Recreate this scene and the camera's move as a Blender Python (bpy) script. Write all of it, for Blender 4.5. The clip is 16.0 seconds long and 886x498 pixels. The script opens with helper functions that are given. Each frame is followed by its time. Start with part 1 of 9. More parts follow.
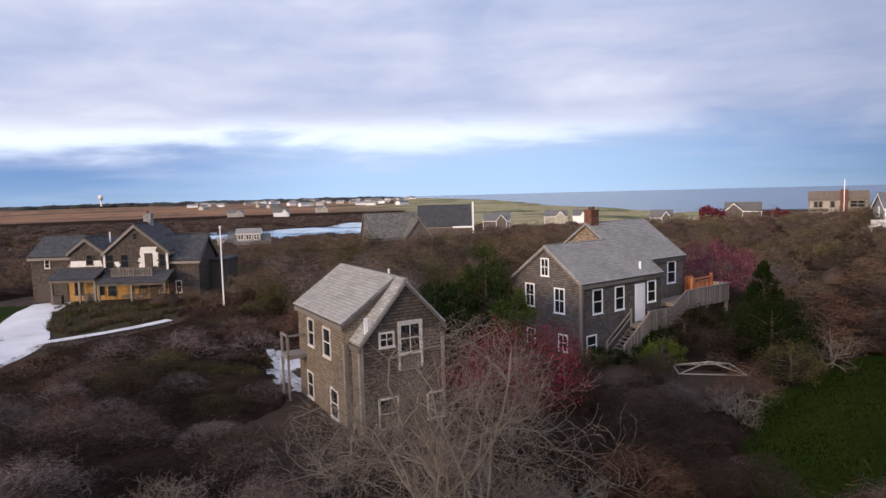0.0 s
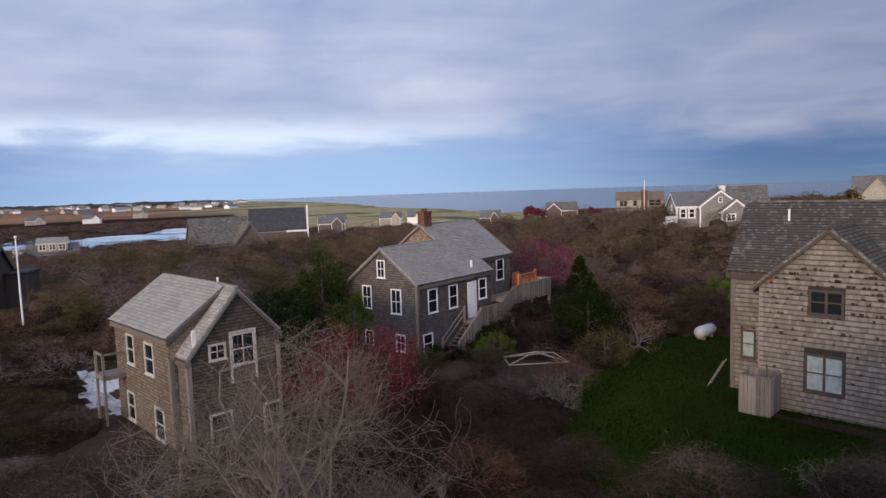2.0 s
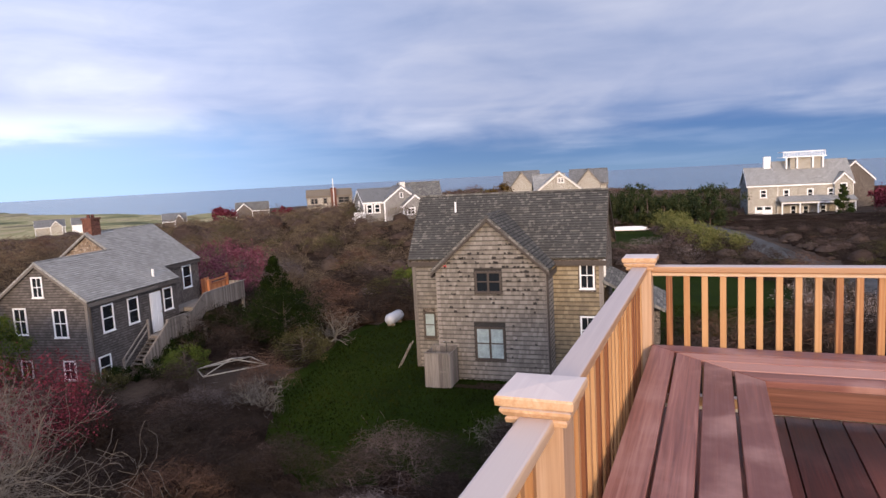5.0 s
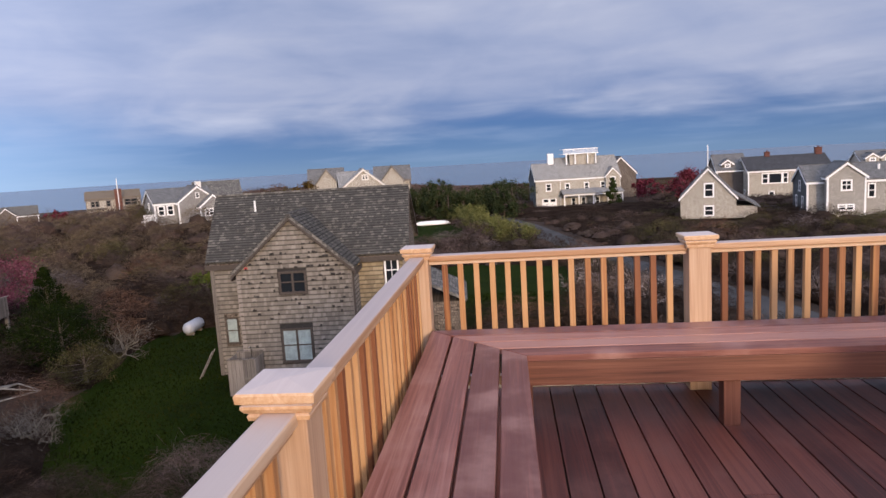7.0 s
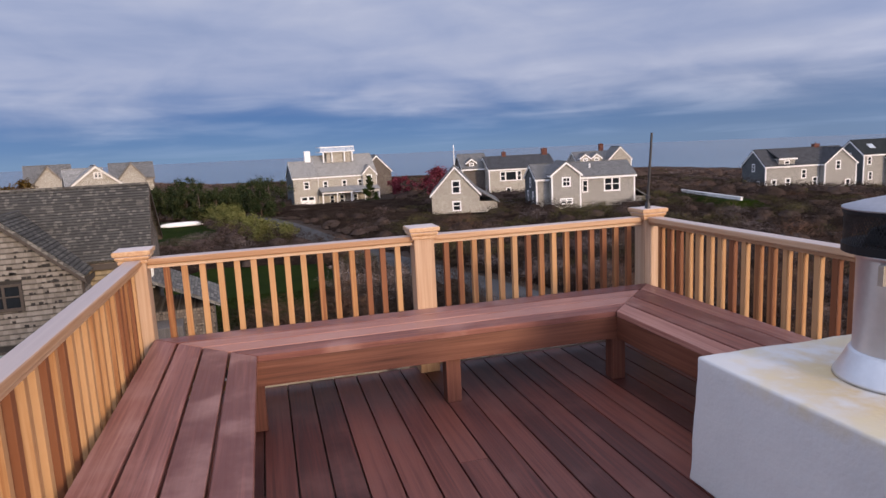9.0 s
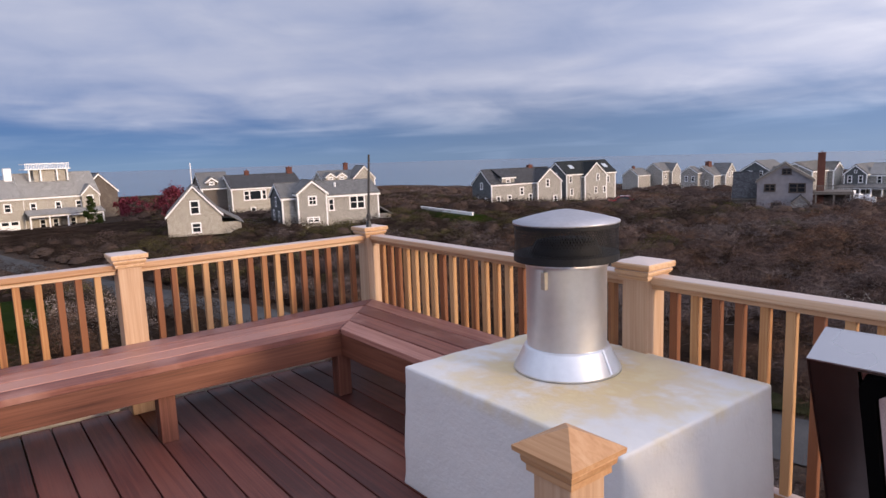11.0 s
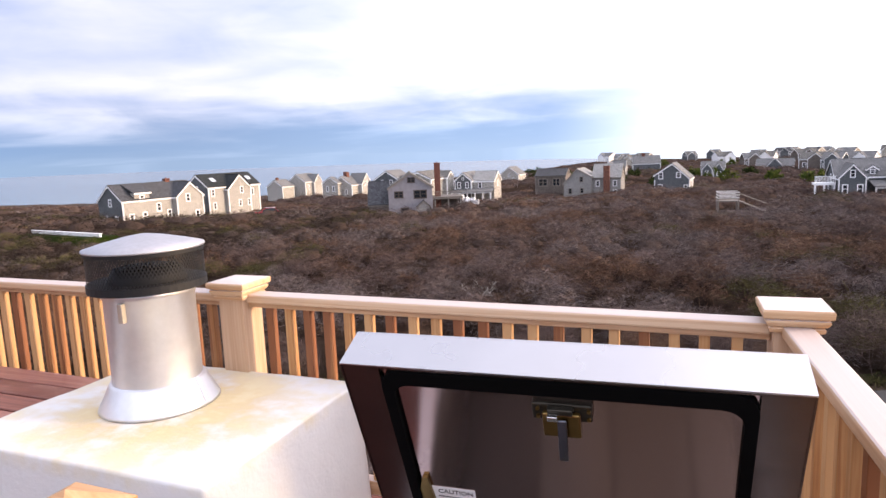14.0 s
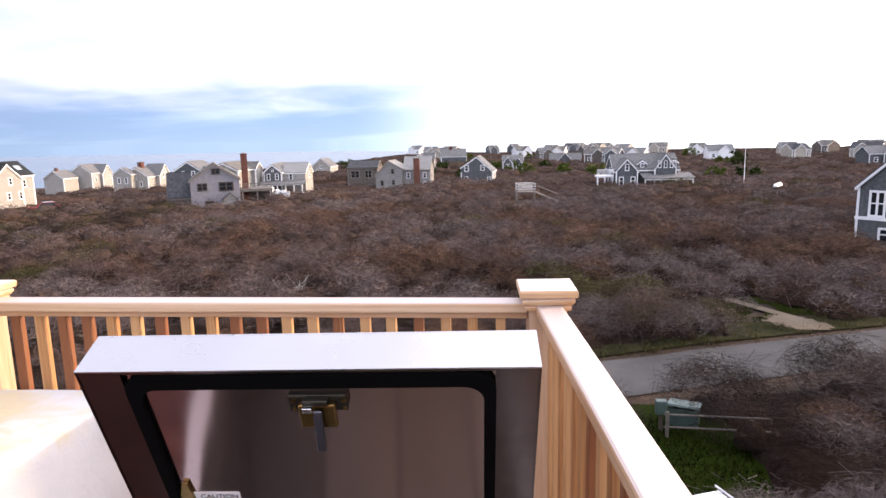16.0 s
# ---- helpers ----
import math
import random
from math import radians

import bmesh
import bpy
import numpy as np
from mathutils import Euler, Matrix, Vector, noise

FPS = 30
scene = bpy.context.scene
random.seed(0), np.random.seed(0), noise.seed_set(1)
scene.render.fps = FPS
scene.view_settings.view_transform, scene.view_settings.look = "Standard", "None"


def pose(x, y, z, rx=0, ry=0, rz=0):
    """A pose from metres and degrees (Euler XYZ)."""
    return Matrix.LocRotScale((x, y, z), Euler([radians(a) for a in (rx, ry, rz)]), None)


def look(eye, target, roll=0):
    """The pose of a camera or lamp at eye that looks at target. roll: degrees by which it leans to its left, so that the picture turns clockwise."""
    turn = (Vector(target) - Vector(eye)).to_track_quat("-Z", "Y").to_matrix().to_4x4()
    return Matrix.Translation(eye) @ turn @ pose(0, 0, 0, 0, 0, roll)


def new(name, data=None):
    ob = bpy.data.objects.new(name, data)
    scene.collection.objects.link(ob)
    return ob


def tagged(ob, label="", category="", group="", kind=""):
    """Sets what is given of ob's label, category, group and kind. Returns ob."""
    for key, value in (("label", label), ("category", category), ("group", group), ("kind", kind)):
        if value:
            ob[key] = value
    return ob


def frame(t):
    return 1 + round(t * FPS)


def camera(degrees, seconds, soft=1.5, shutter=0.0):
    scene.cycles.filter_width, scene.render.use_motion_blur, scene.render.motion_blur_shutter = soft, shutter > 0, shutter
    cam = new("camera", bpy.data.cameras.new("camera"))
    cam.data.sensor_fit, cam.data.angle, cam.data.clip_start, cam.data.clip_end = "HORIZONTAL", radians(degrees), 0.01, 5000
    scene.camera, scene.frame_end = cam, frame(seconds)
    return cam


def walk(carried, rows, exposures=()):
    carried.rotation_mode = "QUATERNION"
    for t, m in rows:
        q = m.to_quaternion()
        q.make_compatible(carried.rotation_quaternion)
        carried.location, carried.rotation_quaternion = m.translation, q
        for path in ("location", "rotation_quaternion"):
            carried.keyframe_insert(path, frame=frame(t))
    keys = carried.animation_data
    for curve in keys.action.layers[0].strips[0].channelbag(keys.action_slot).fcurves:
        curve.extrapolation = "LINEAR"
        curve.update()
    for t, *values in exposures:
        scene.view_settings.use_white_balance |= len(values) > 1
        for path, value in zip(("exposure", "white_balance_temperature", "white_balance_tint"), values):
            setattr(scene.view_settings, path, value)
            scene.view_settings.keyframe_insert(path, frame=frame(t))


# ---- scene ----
cam = camera(68.7, 16.0)
PATH = [
    (0, (2.501, -2.299, 1.548), (3.382, -0.512, 1.374), -1.5),
    (0.5, (2.495, -2.346, 1.576), (3.486, -0.617, 1.407), -1.5),
    (1, (2.481, -2.393, 1.574), (3.579, -0.729, 1.408), -1.3),
    (1.5, (2.486, -2.374, 1.565), (3.675, -0.775, 1.39), -1.3),
    (2, (2.519, -2.367, 1.574), (3.817, -0.856, 1.392), -1.9),
    (2.5, (2.54, -2.361, 1.577), (3.935, -0.94, 1.391), -1.9),
    (3, (2.556, -2.394, 1.582), (4.054, -1.082, 1.394), -1.6),
    (3.5, (2.621, -2.414, 1.562), (4.22, -1.227, 1.38), -2.1),
    (4, (2.62, -2.456, 1.566), (4.31, -1.404, 1.378), -2.1),
    (4.2, (2.59, -2.468, 1.583), (4.314, -1.474, 1.387), -2.4),
    (6.3, (2.677, -2.639, 1.55), (4.616, -2.218, 1.293), -3.5),
    (6.5, (2.673, -2.655, 1.546), (4.622, -2.29, 1.285), -3.7),
    (7, (2.673, -2.701, 1.546), (4.644, -2.496, 1.279), -3.5),
    (7.5, (2.673, -2.741, 1.542), (4.654, -2.7, 1.27), -3.3),
    (8, (2.665, -2.79, 1.536), (4.64, -2.907, 1.243), -2.8),
    (8.5, (2.662, -2.846, 1.528), (4.612, -3.167, 1.223), -2.7),
    (9, (2.655, -2.889, 1.522), (4.562, -3.402, 1.209), -2.8),
    (9.2, (2.642, -2.909, 1.522), (4.528, -3.496, 1.206), -2.9),
    (11.3, (2.562, -3.072, 1.529), (4.067, -4.356, 1.241), -1.9),
    (11.5, (2.557, -3.087, 1.53), (4.012, -4.428, 1.241), -1.8),
    (12, (2.525, -3.117, 1.535), (3.858, -4.58, 1.251), -2.0),
    (12.5, (2.492, -3.142, 1.538), (3.695, -4.714, 1.255), -2.2),
    (13, (2.453, -3.169, 1.546), (3.52, -4.836, 1.261), -2.1),
    (13.5, (2.417, -3.191, 1.549), (3.338, -4.943, 1.264), -2.5),
    (14, (2.366, -3.217, 1.549), (3.12, -5.046, 1.253), -2.4),
    (14.5, (2.329, -3.232, 1.551), (2.939, -5.113, 1.252), -2.5),
    (15, (2.292, -3.238, 1.55), (2.758, -5.158, 1.239), -1.9),
    (15.5, (2.256, -3.247, 1.546), (2.596, -5.19, 1.217), -2.2),
    (16, (2.227, -3.245, 1.544), (2.432, -5.205, 1.205), -1.4),
]
walk(cam, [(t, look(eye, target, roll)) for t, eye, target, roll in PATH],
     exposures=[(0, -0.27, 6200, 10), (1, -0.38, 6100, 10), (2, -0.58, 5950, 10), (2.7, -0.50, 5950, 10), (3.5, -0.21, 6000, 10), (4.0, 0.02, 6050, 10), (5.5, -0.08, 6050, 10), (7, -0.24, 5950, 10), (9, -0.28, 6000, 10), (11.5, -0.10, 6250, 10), (12.2, 0.04, 6400, 10), (13.0, 0.28, 6600, 10), (14.0, 0.76, 6700, 10), (14.5, 0.84, 6700, 10), (16, 0.95, 6700, 10)])

# ---------------- light: a veiled low sun in the south-west under broken cloud ----------------
SUN_DIR = Vector((-0.90, -0.31, 0.20)).normalized()
sun_data = bpy.data.lights.new("sun", "SUN")
sun_data.energy, sun_data.angle, sun_data.color = 3.4, radians(8), (1.0, 0.70, 0.42)
sun = new("sun", sun_data)
sun.matrix_world = look((0, 0, 60), Vector((0, 0, 60)) - SUN_DIR)


def link(nt, kind, inputs=None, **props):
    """A node with its settings and inputs; an input is a value or another node's socket."""
    n = nt.nodes.new(kind)
    if "operation" in props:
        n.operation = props["operation"]
    if "use_clamp" in props:
        n.use_clamp = props["use_clamp"]
    if "data_type" in props:
        n.data_type, n.blend_type = props["data_type"], props["blend_type"]
    if "interpolation_type" in props:
        n.interpolation_type = props["interpolation_type"]
    if "offset" in props:
        n.offset, n.squash = props["offset"], props["squash"]
    for k, v in (inputs or {}).items():
        sock = n.inputs[k]
        if isinstance(v, bpy.types.NodeSocket):
            nt.links.new(v, sock)
        else:
            sock.default_value = v
    return n


def math_node(nt, op, a, b=0.0, clamp=False):
    return link(nt, "ShaderNodeMath", {0: a, 1: b}, operation=op, use_clamp=clamp).outputs[0]


def ramp(nt, fac, stops, mode="LINEAR"):
    n = link(nt, "ShaderNodeValToRGB", {"Fac": fac})
    n.color_ramp.interpolation = mode
    els = n.color_ramp.elements
    while len(els) < len(stops):
        els.new(0.5)
    for e, (p, c) in zip(els, stops):
        e.position, e.color = p, (*c, 1) if len(c) == 3 else c
    return n.outputs["Color"]


def mix(nt, fac, a, b, blend="MIX"):
    n = link(nt, "ShaderNodeMix", data_type="RGBA", blend_type=blend)
    for sock, v in ((n.inputs[0], fac), (n.inputs[6], a), (n.inputs[7], b)):
        if isinstance(v, bpy.types.NodeSocket):
            nt.links.new(v, sock)
        else:
            sock.default_value = v if not isinstance(v, tuple) or len(v) == 4 else (*v, 1)
    return n.outputs[2]


def smooth(nt, v, a, b):
    return link(nt, "ShaderNodeMapRange", {"Value": v, "From Min": a, "From Max": b}, interpolation_type="SMOOTHSTEP").outputs[0]


def build_sky():
    world = bpy.data.worlds.new("evening_sky")
    scene.world = world
    world.use_nodes = True
    nt = world.node_tree
    nt.nodes.clear()
    ray = link(nt, "ShaderNodeTexCoord").outputs["Generated"]
    x, y, z = link(nt, "ShaderNodeSeparateXYZ", {0: ray}).outputs
    sky = link(nt, "ShaderNodeTexSky")
    sky.sky_type, sky.sun_disc, sky.sun_elevation = "NISHITA", False, math.asin(SUN_DIR.z)
    sky.sun_rotation, sky.dust_density, sky.ozone_density = math.atan2(SUN_DIR.x, SUN_DIR.y), 1.2, 2.5
    up = math_node(nt, "MAXIMUM", z, 0.0)
    lift = math_node(nt, "MULTIPLY", math_node(nt, "POWER", up, 0.75), 5.2)
    layered = link(nt, "ShaderNodeCombineXYZ", {0: math_node(nt, "MULTIPLY", x, 1.5), 1: math_node(nt, "MULTIPLY", y, 1.5), 2: lift}).outputs[0]
    streak = link(nt, "ShaderNodeMapping", {"Vector": layered, "Rotation": (radians(5), radians(-6), 0)}).outputs[0]
    big = link(nt, "ShaderNodeTexNoise", {"Vector": streak, "Scale": 1.25, "Detail": 3.0, "Roughness": 0.45, "Distortion": 0.25}).outputs[0]
    drawn = link(nt, "ShaderNodeMapping", {"Vector": streak, "Scale": (0.80, 0.80, 1.15)}).outputs[0]
    fine = link(nt, "ShaderNodeTexNoise", {"Vector": drawn, "Scale": 3.6, "Detail": 6.0, "Roughness": 0.5, "Distortion": 0.3}).outputs[0]
    puffs = link(nt, "ShaderNodeMapping", {"Vector": streak, "Scale": (1.5, 1.5, 0.9)}).outputs[0]
    puff = link(nt, "ShaderNodeTexNoise", {"Vector": puffs, "Scale": 3.0, "Detail": 5.0, "Roughness": 0.5, "Distortion": 0.6}).outputs[0]
    body = math_node(nt, "ADD", math_node(nt, "MULTIPLY", big, 0.44), math_node(nt, "ADD", math_node(nt, "MULTIPLY", fine, 0.30), math_node(nt, "MULTIPLY", puff, 0.26)))
    # glow round the veiled sun
    dot = link(nt, "ShaderNodeVectorMath", {0: ray, 1: tuple(SUN_DIR)}, operation="DOT_PRODUCT").outputs["Value"]
    toward = math_node(nt, "MAXIMUM", dot, 0.0)
    glow = math_node(nt, "POWER", toward, 2.0)
    # thick cloud above, a band of clear sky along the horizon
    edge = math_node(nt, "ADD", up, math_node(nt, "MULTIPLY", math_node(nt, "SUBTRACT", body, 0.5), 0.16))
    cover = smooth(nt, edge, 0.035, 0.112)
    cloud = ramp(nt, body, [(0.36, (3.8, 4.3, 6.0)), (0.46, (4.8, 5.1, 6.6)), (0.54, (5.7, 5.8, 7.0)), (0.64, (7.1, 7.0, 7.9))])
    rim = math_node(nt, "MULTIPLY", math_node(nt, "MULTIPLY", smooth(nt, edge, 0.058, 0.085), math_node(nt, "SUBTRACT", 1.0, smooth(nt, edge, 0.088, 0.125))), smooth(nt, y, 0.55, 0.97))
    cloud = mix(nt, math_node(nt, "MULTIPLY", math_node(nt, "MULTIPLY", rim, smooth(nt, body, 0.36, 0.56)), 0.95), cloud, (9.8, 10.2, 10.8))
    gap = ramp(nt, up, [(0.0, (3.3, 4.6, 6.6)), (0.02, (2.2, 3.6, 6.2)), (0.06, (1.2, 2.4, 5.4)), (0.3, (1.2, 2.2, 5.0))])
    gap = mix(nt, 0.15, gap, sky.outputs[0])
    gap = mix(nt, math_node(nt, "MULTIPLY", smooth(nt, y, 0.36, 0.85), math_node(nt, "MULTIPLY", smooth(nt, x, -0.05, 0.35), 0.72)), gap, (5.2, 6.9, 9.2))
    gap = mix(nt, math_node(nt, "MULTIPLY", smooth(nt, math_node(nt, "MULTIPLY", y, -1.0), 0.2, 0.8), 0.7), gap, (1.9, 2.6, 4.0))
    gap = mix(nt, smooth(nt, x, 0.72, 1.0), gap, mix(nt, 1.0, gap, (0.77, 0.84, 0.91), "MULTIPLY"))
    bright_way = link(nt, "ShaderNodeVectorMath", {0: ray, 1: (-0.34, -0.94, 0.0)}, operation="DOT_PRODUCT").outputs["Value"]
    gap = mix(nt, math_node(nt, "MULTIPLY", smooth(nt, bright_way, 0.83, 0.985), 0.85), gap, (6.6, 7.2, 8.2))
    veil = mix(nt, math_node(nt, "MULTIPLY", smooth(nt, fine, 0.46, 0.70), 0.22), gap, (4.8, 5.8, 7.8))
    cloud = mix(nt, smooth(nt, x, 0.3, 0.9), cloud, mix(nt, 1.0, cloud, (0.97, 0.99, 1.025), "MULTIPLY"))
    colour = mix(nt, cover, veil, cloud)
    colour = mix(nt, smooth(nt, z, 0.30, 0.75), colour, mix(nt, 1.0, colour, (1.38, 1.36, 1.34), "MULTIPLY"))
    colour = mix(nt, smooth(nt, y, 0.25, 0.9), colour, mix(nt, 1.0, colour, (1.42, 1.44, 1.46), "MULTIPLY"))
    colour = mix(nt, smooth(nt, bright_way, 0.32, 0.88), colour, mix(nt, 1.0, colour, (1.34, 1.32, 1.30), "MULTIPLY"))
    colour = mix(nt, math_node(nt, "MULTIPLY", smooth(nt, x, 0.35, 0.75), smooth(nt, math_node(nt, "MULTIPLY", y, -1.0), 0.15, 0.55)), colour, mix(nt, 1.0, colour, (0.95, 0.955, 0.965), "MULTIPLY"))
    lit = mix(nt, 1.0, colour, mix(nt, glow, (1.0, 1.0, 1.0), (3.4, 3.15, 2.9)), "MULTIPLY")
    bg = link(nt, "ShaderNodeBackground", {"Color": lit, "Strength": 0.1})
    link(nt, "ShaderNodeOutputWorld", {"Surface": bg.outputs[0]})


build_sky()

# ---------------- materials ----------------
def material(name, rough=0.7, metal=0.0, spec=0.5):
    m = bpy.data.materials.new(name)
    m.use_nodes = True
    nt = m.node_tree
    b = nt.nodes["Principled BSDF"]
    b.inputs["Roughness"].default_value, b.inputs["Metallic"].default_value = rough, metal
    b.inputs["Specular IOR Level"].default_value = spec
    return m, nt, b


def noise_tex(nt, vec, scale, detail=4.0, rough=0.55):
    return link(nt, "ShaderNodeTexNoise", {"Vector": vec, "Scale": scale, "Detail": detail, "Roughness": rough}).outputs[0]


def bump(nt, b, height, strength, dist=0.01):
    n = link(nt, "ShaderNodeBump", {"Height": height, "Strength": strength, "Distance": dist})
    nt.links.new(n.outputs[0], b.inputs["Normal"])


def plain(name, colour, rough=0.7, metal=0.0, vary=0.12, scale=6.0, spec=0.5, relief=0.0):
    """One colour with mottling at two scales."""
    m, nt, b = material(name, rough, metal, spec)
    co = link(nt, "ShaderNodeTexCoord").outputs["Object"]
    n = math_node(nt, "ADD", math_node(nt, "MULTIPLY", noise_tex(nt, co, scale), 0.6), math_node(nt, "MULTIPLY", noise_tex(nt, co, scale * 9), 0.4))
    lo, hi = [tuple(max(0.0, c * k) for c in colour) for k in (1 - vary * 2, 1 + vary * 2)]
    nt.links.new(ramp(nt, n, [(0.25, lo), (0.75, hi)]), b.inputs["Base Color"])
    if relief:
        bump(nt, b, noise_tex(nt, co, scale * 12), relief)
    return m


def wood(name, dark, mid, light, rough=0.6, axis=0, random_tone=0.5, wear=None, coat=0.0, sky_tint=None):
    """Sawn timber: grain along one local axis, each board its own tone. sky_tint: sky light painted into the colour of
    upward faces.
    """
    m, nt, b = material(name, rough)
    b.inputs["Coat Weight"].default_value, b.inputs["Coat Roughness"].default_value = coat, 0.35
    co = link(nt, "ShaderNodeTexCoord").outputs["Object"]
    rnd = link(nt, "ShaderNodeObjectInfo").outputs["Random"]
    shift = link(nt, "ShaderNodeVectorMath", {0: co, 1: link(nt, "ShaderNodeCombineXYZ", {0: math_node(nt, "MULTIPLY", rnd, 37.0), 1: math_node(nt, "MULTIPLY", rnd, 11.0), 2: 0.0}).outputs[0]}, operation="ADD").outputs[0]
    sc = [34.0, 34.0, 34.0]
    sc[axis] = 0.9
    grain = link(nt, "ShaderNodeMapping", {"Vector": shift, "Scale": tuple(sc)}).outputs[0]
    g1 = link(nt, "ShaderNodeTexNoise", {"Vector": grain, "Scale": 1.0, "Detail": 6.0, "Roughness": 0.6, "Distortion": 0.9}).outputs[0]
    sc2 = [150.0, 150.0, 150.0]
    sc2[axis] = 3.0
    g2 = noise_tex(nt, link(nt, "ShaderNodeMapping", {"Vector": shift, "Scale": tuple(sc2)}).outputs[0], 1.0, 3.0)
    g = math_node(nt, "ADD", math_node(nt, "MULTIPLY", g1, 0.7), math_node(nt, "MULTIPLY", g2, 0.3))
    g = math_node(nt, "ADD", g, math_node(nt, "MULTIPLY", math_node(nt, "SUBTRACT", rnd, 0.5), random_tone))
    colour = ramp(nt, g, [(0.33, dark), (0.5, mid), (0.67, light)])
    if wear:
        patch = smooth(nt, noise_tex(nt, shift, 2.2, 5.0), 0.48, 0.72)
        colour = mix(nt, math_node(nt, "MULTIPLY", patch, 0.6), colour, wear)
    # upward faces coloured paler, as if lit by the sky
    if sky_tint:
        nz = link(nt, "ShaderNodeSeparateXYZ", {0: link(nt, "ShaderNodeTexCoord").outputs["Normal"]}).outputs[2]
        colour = mix(nt, math_node(nt, "MULTIPLY", smooth(nt, nz, 0.55, 0.9), 0.70), colour, sky_tint)
    nt.links.new(colour, b.inputs["Base Color"])
    nt.links.new(math_node(nt, "ADD", math_node(nt, "MULTIPLY", g2, 0.25), rough - 0.12), b.inputs["Roughness"])
    bump(nt, b, g, 0.25, 0.004)
    return m


def shingles(name, dark, mid, light, width=0.13, course=0.125, gap=0.01, missing=0.0, rough=0.9):
    """Coursed shingles on walls and roofs, laid along whichever way the face runs."""
    m, nt, b = material(name, rough, spec=0.25)
    tc = link(nt, "ShaderNodeTexCoord")
    x, y, z = link(nt, "ShaderNodeSeparateXYZ", {0: tc.outputs["Object"]}).outputs
    nx, ny, nz = link(nt, "ShaderNodeSeparateXYZ", {0: tc.outputs["Normal"]}).outputs
    side = math_node(nt, "GREATER_THAN", math_node(nt, "ABSOLUTE", nx), math_node(nt, "ABSOLUTE", ny))
    u = math_node(nt, "ADD", math_node(nt, "MULTIPLY", y, side), math_node(nt, "MULTIPLY", x, math_node(nt, "SUBTRACT", 1.0, side)))
    rise = math_node(nt, "SQRT", math_node(nt, "MAXIMUM", math_node(nt, "SUBTRACT", 1.0, math_node(nt, "MULTIPLY", nz, nz)), 0.05))
    v = math_node(nt, "DIVIDE", z, rise)
    vec = link(nt, "ShaderNodeCombineXYZ", {0: u, 1: v, 2: 0.0}).outputs[0]
    wav = noise_tex(nt, vec, 3.0, 2.0)
    vec2 = link(nt, "ShaderNodeCombineXYZ", {0: u, 1: math_node(nt, "ADD", v, math_node(nt, "MULTIPLY", wav, 0.03)), 2: 0.0}).outputs[0]
    brick = link(nt, "ShaderNodeTexBrick", {"Vector": vec2, "Color1": (0.0, 0, 0, 1), "Color2": (1, 1, 1, 1), "Mortar": (0.5, 0.5, 0.5, 1), "Scale": 1.0,
                 "Mortar Size": gap, "Mortar Smooth": 0.3, "Bias": 0.0, "Brick Width": width, "Row Height": course}, offset=0.37, squash=0.8)
    rows = noise_tex(nt, link(nt, "ShaderNodeMapping", {"Vector": vec2, "Scale": (1.6, 1.0 / course, 1.0)}).outputs[0], 1.0, 2.0)
    tone = math_node(nt, "ADD", math_node(nt, "ADD", math_node(nt, "MULTIPLY", brick.outputs[0], 0.40), math_node(nt, "MULTIPLY", rows, 0.34)), math_node(nt, "MULTIPLY", noise_tex(nt, vec, 0.9, 5.0), 0.26))
    colour = ramp(nt, tone, [(0.22, dark), (0.5, mid), (0.78, light)])
    if missing:
        spot = noise_tex(nt, link(nt, "ShaderNodeMapping", {"Vector": vec, "Scale": (1.0, 1.6, 1.0)}).outputs[0], 4.0, 2.0)
        colour = mix(nt, math_node(nt, "MULTIPLY", smooth(nt, math_node(nt, "MULTIPLY", spot, math_node(nt, "ADD", 0.8, math_node(nt, "MULTIPLY", brick.outputs[0], 0.4))), 0.66 - missing, 0.72 - missing), 0.85), colour, tuple(c * 0.3 for c in dark))
    # shadow line at the butt of every course
    saw = math_node(nt, "FRACT", math_node(nt, "DIVIDE", link(nt, "ShaderNodeSeparateXYZ", {0: vec2}).outputs[1], course))
    seam = mix(nt, math_node(nt, "MULTIPLY", brick.outputs["Fac"], 0.75), colour, tuple(c * 0.35 for c in dark))
    nt.links.new(seam, b.inputs["Base Color"])
    height = math_node(nt, "SUBTRACT", math_node(nt, "MULTIPLY", math_node(nt, "SUBTRACT", 1.0, saw), 0.6), math_node(nt, "MULTIPLY", brick.outputs["Fac"], 0.8))
    bump(nt, b, height, 0.8, 0.02)
    return m


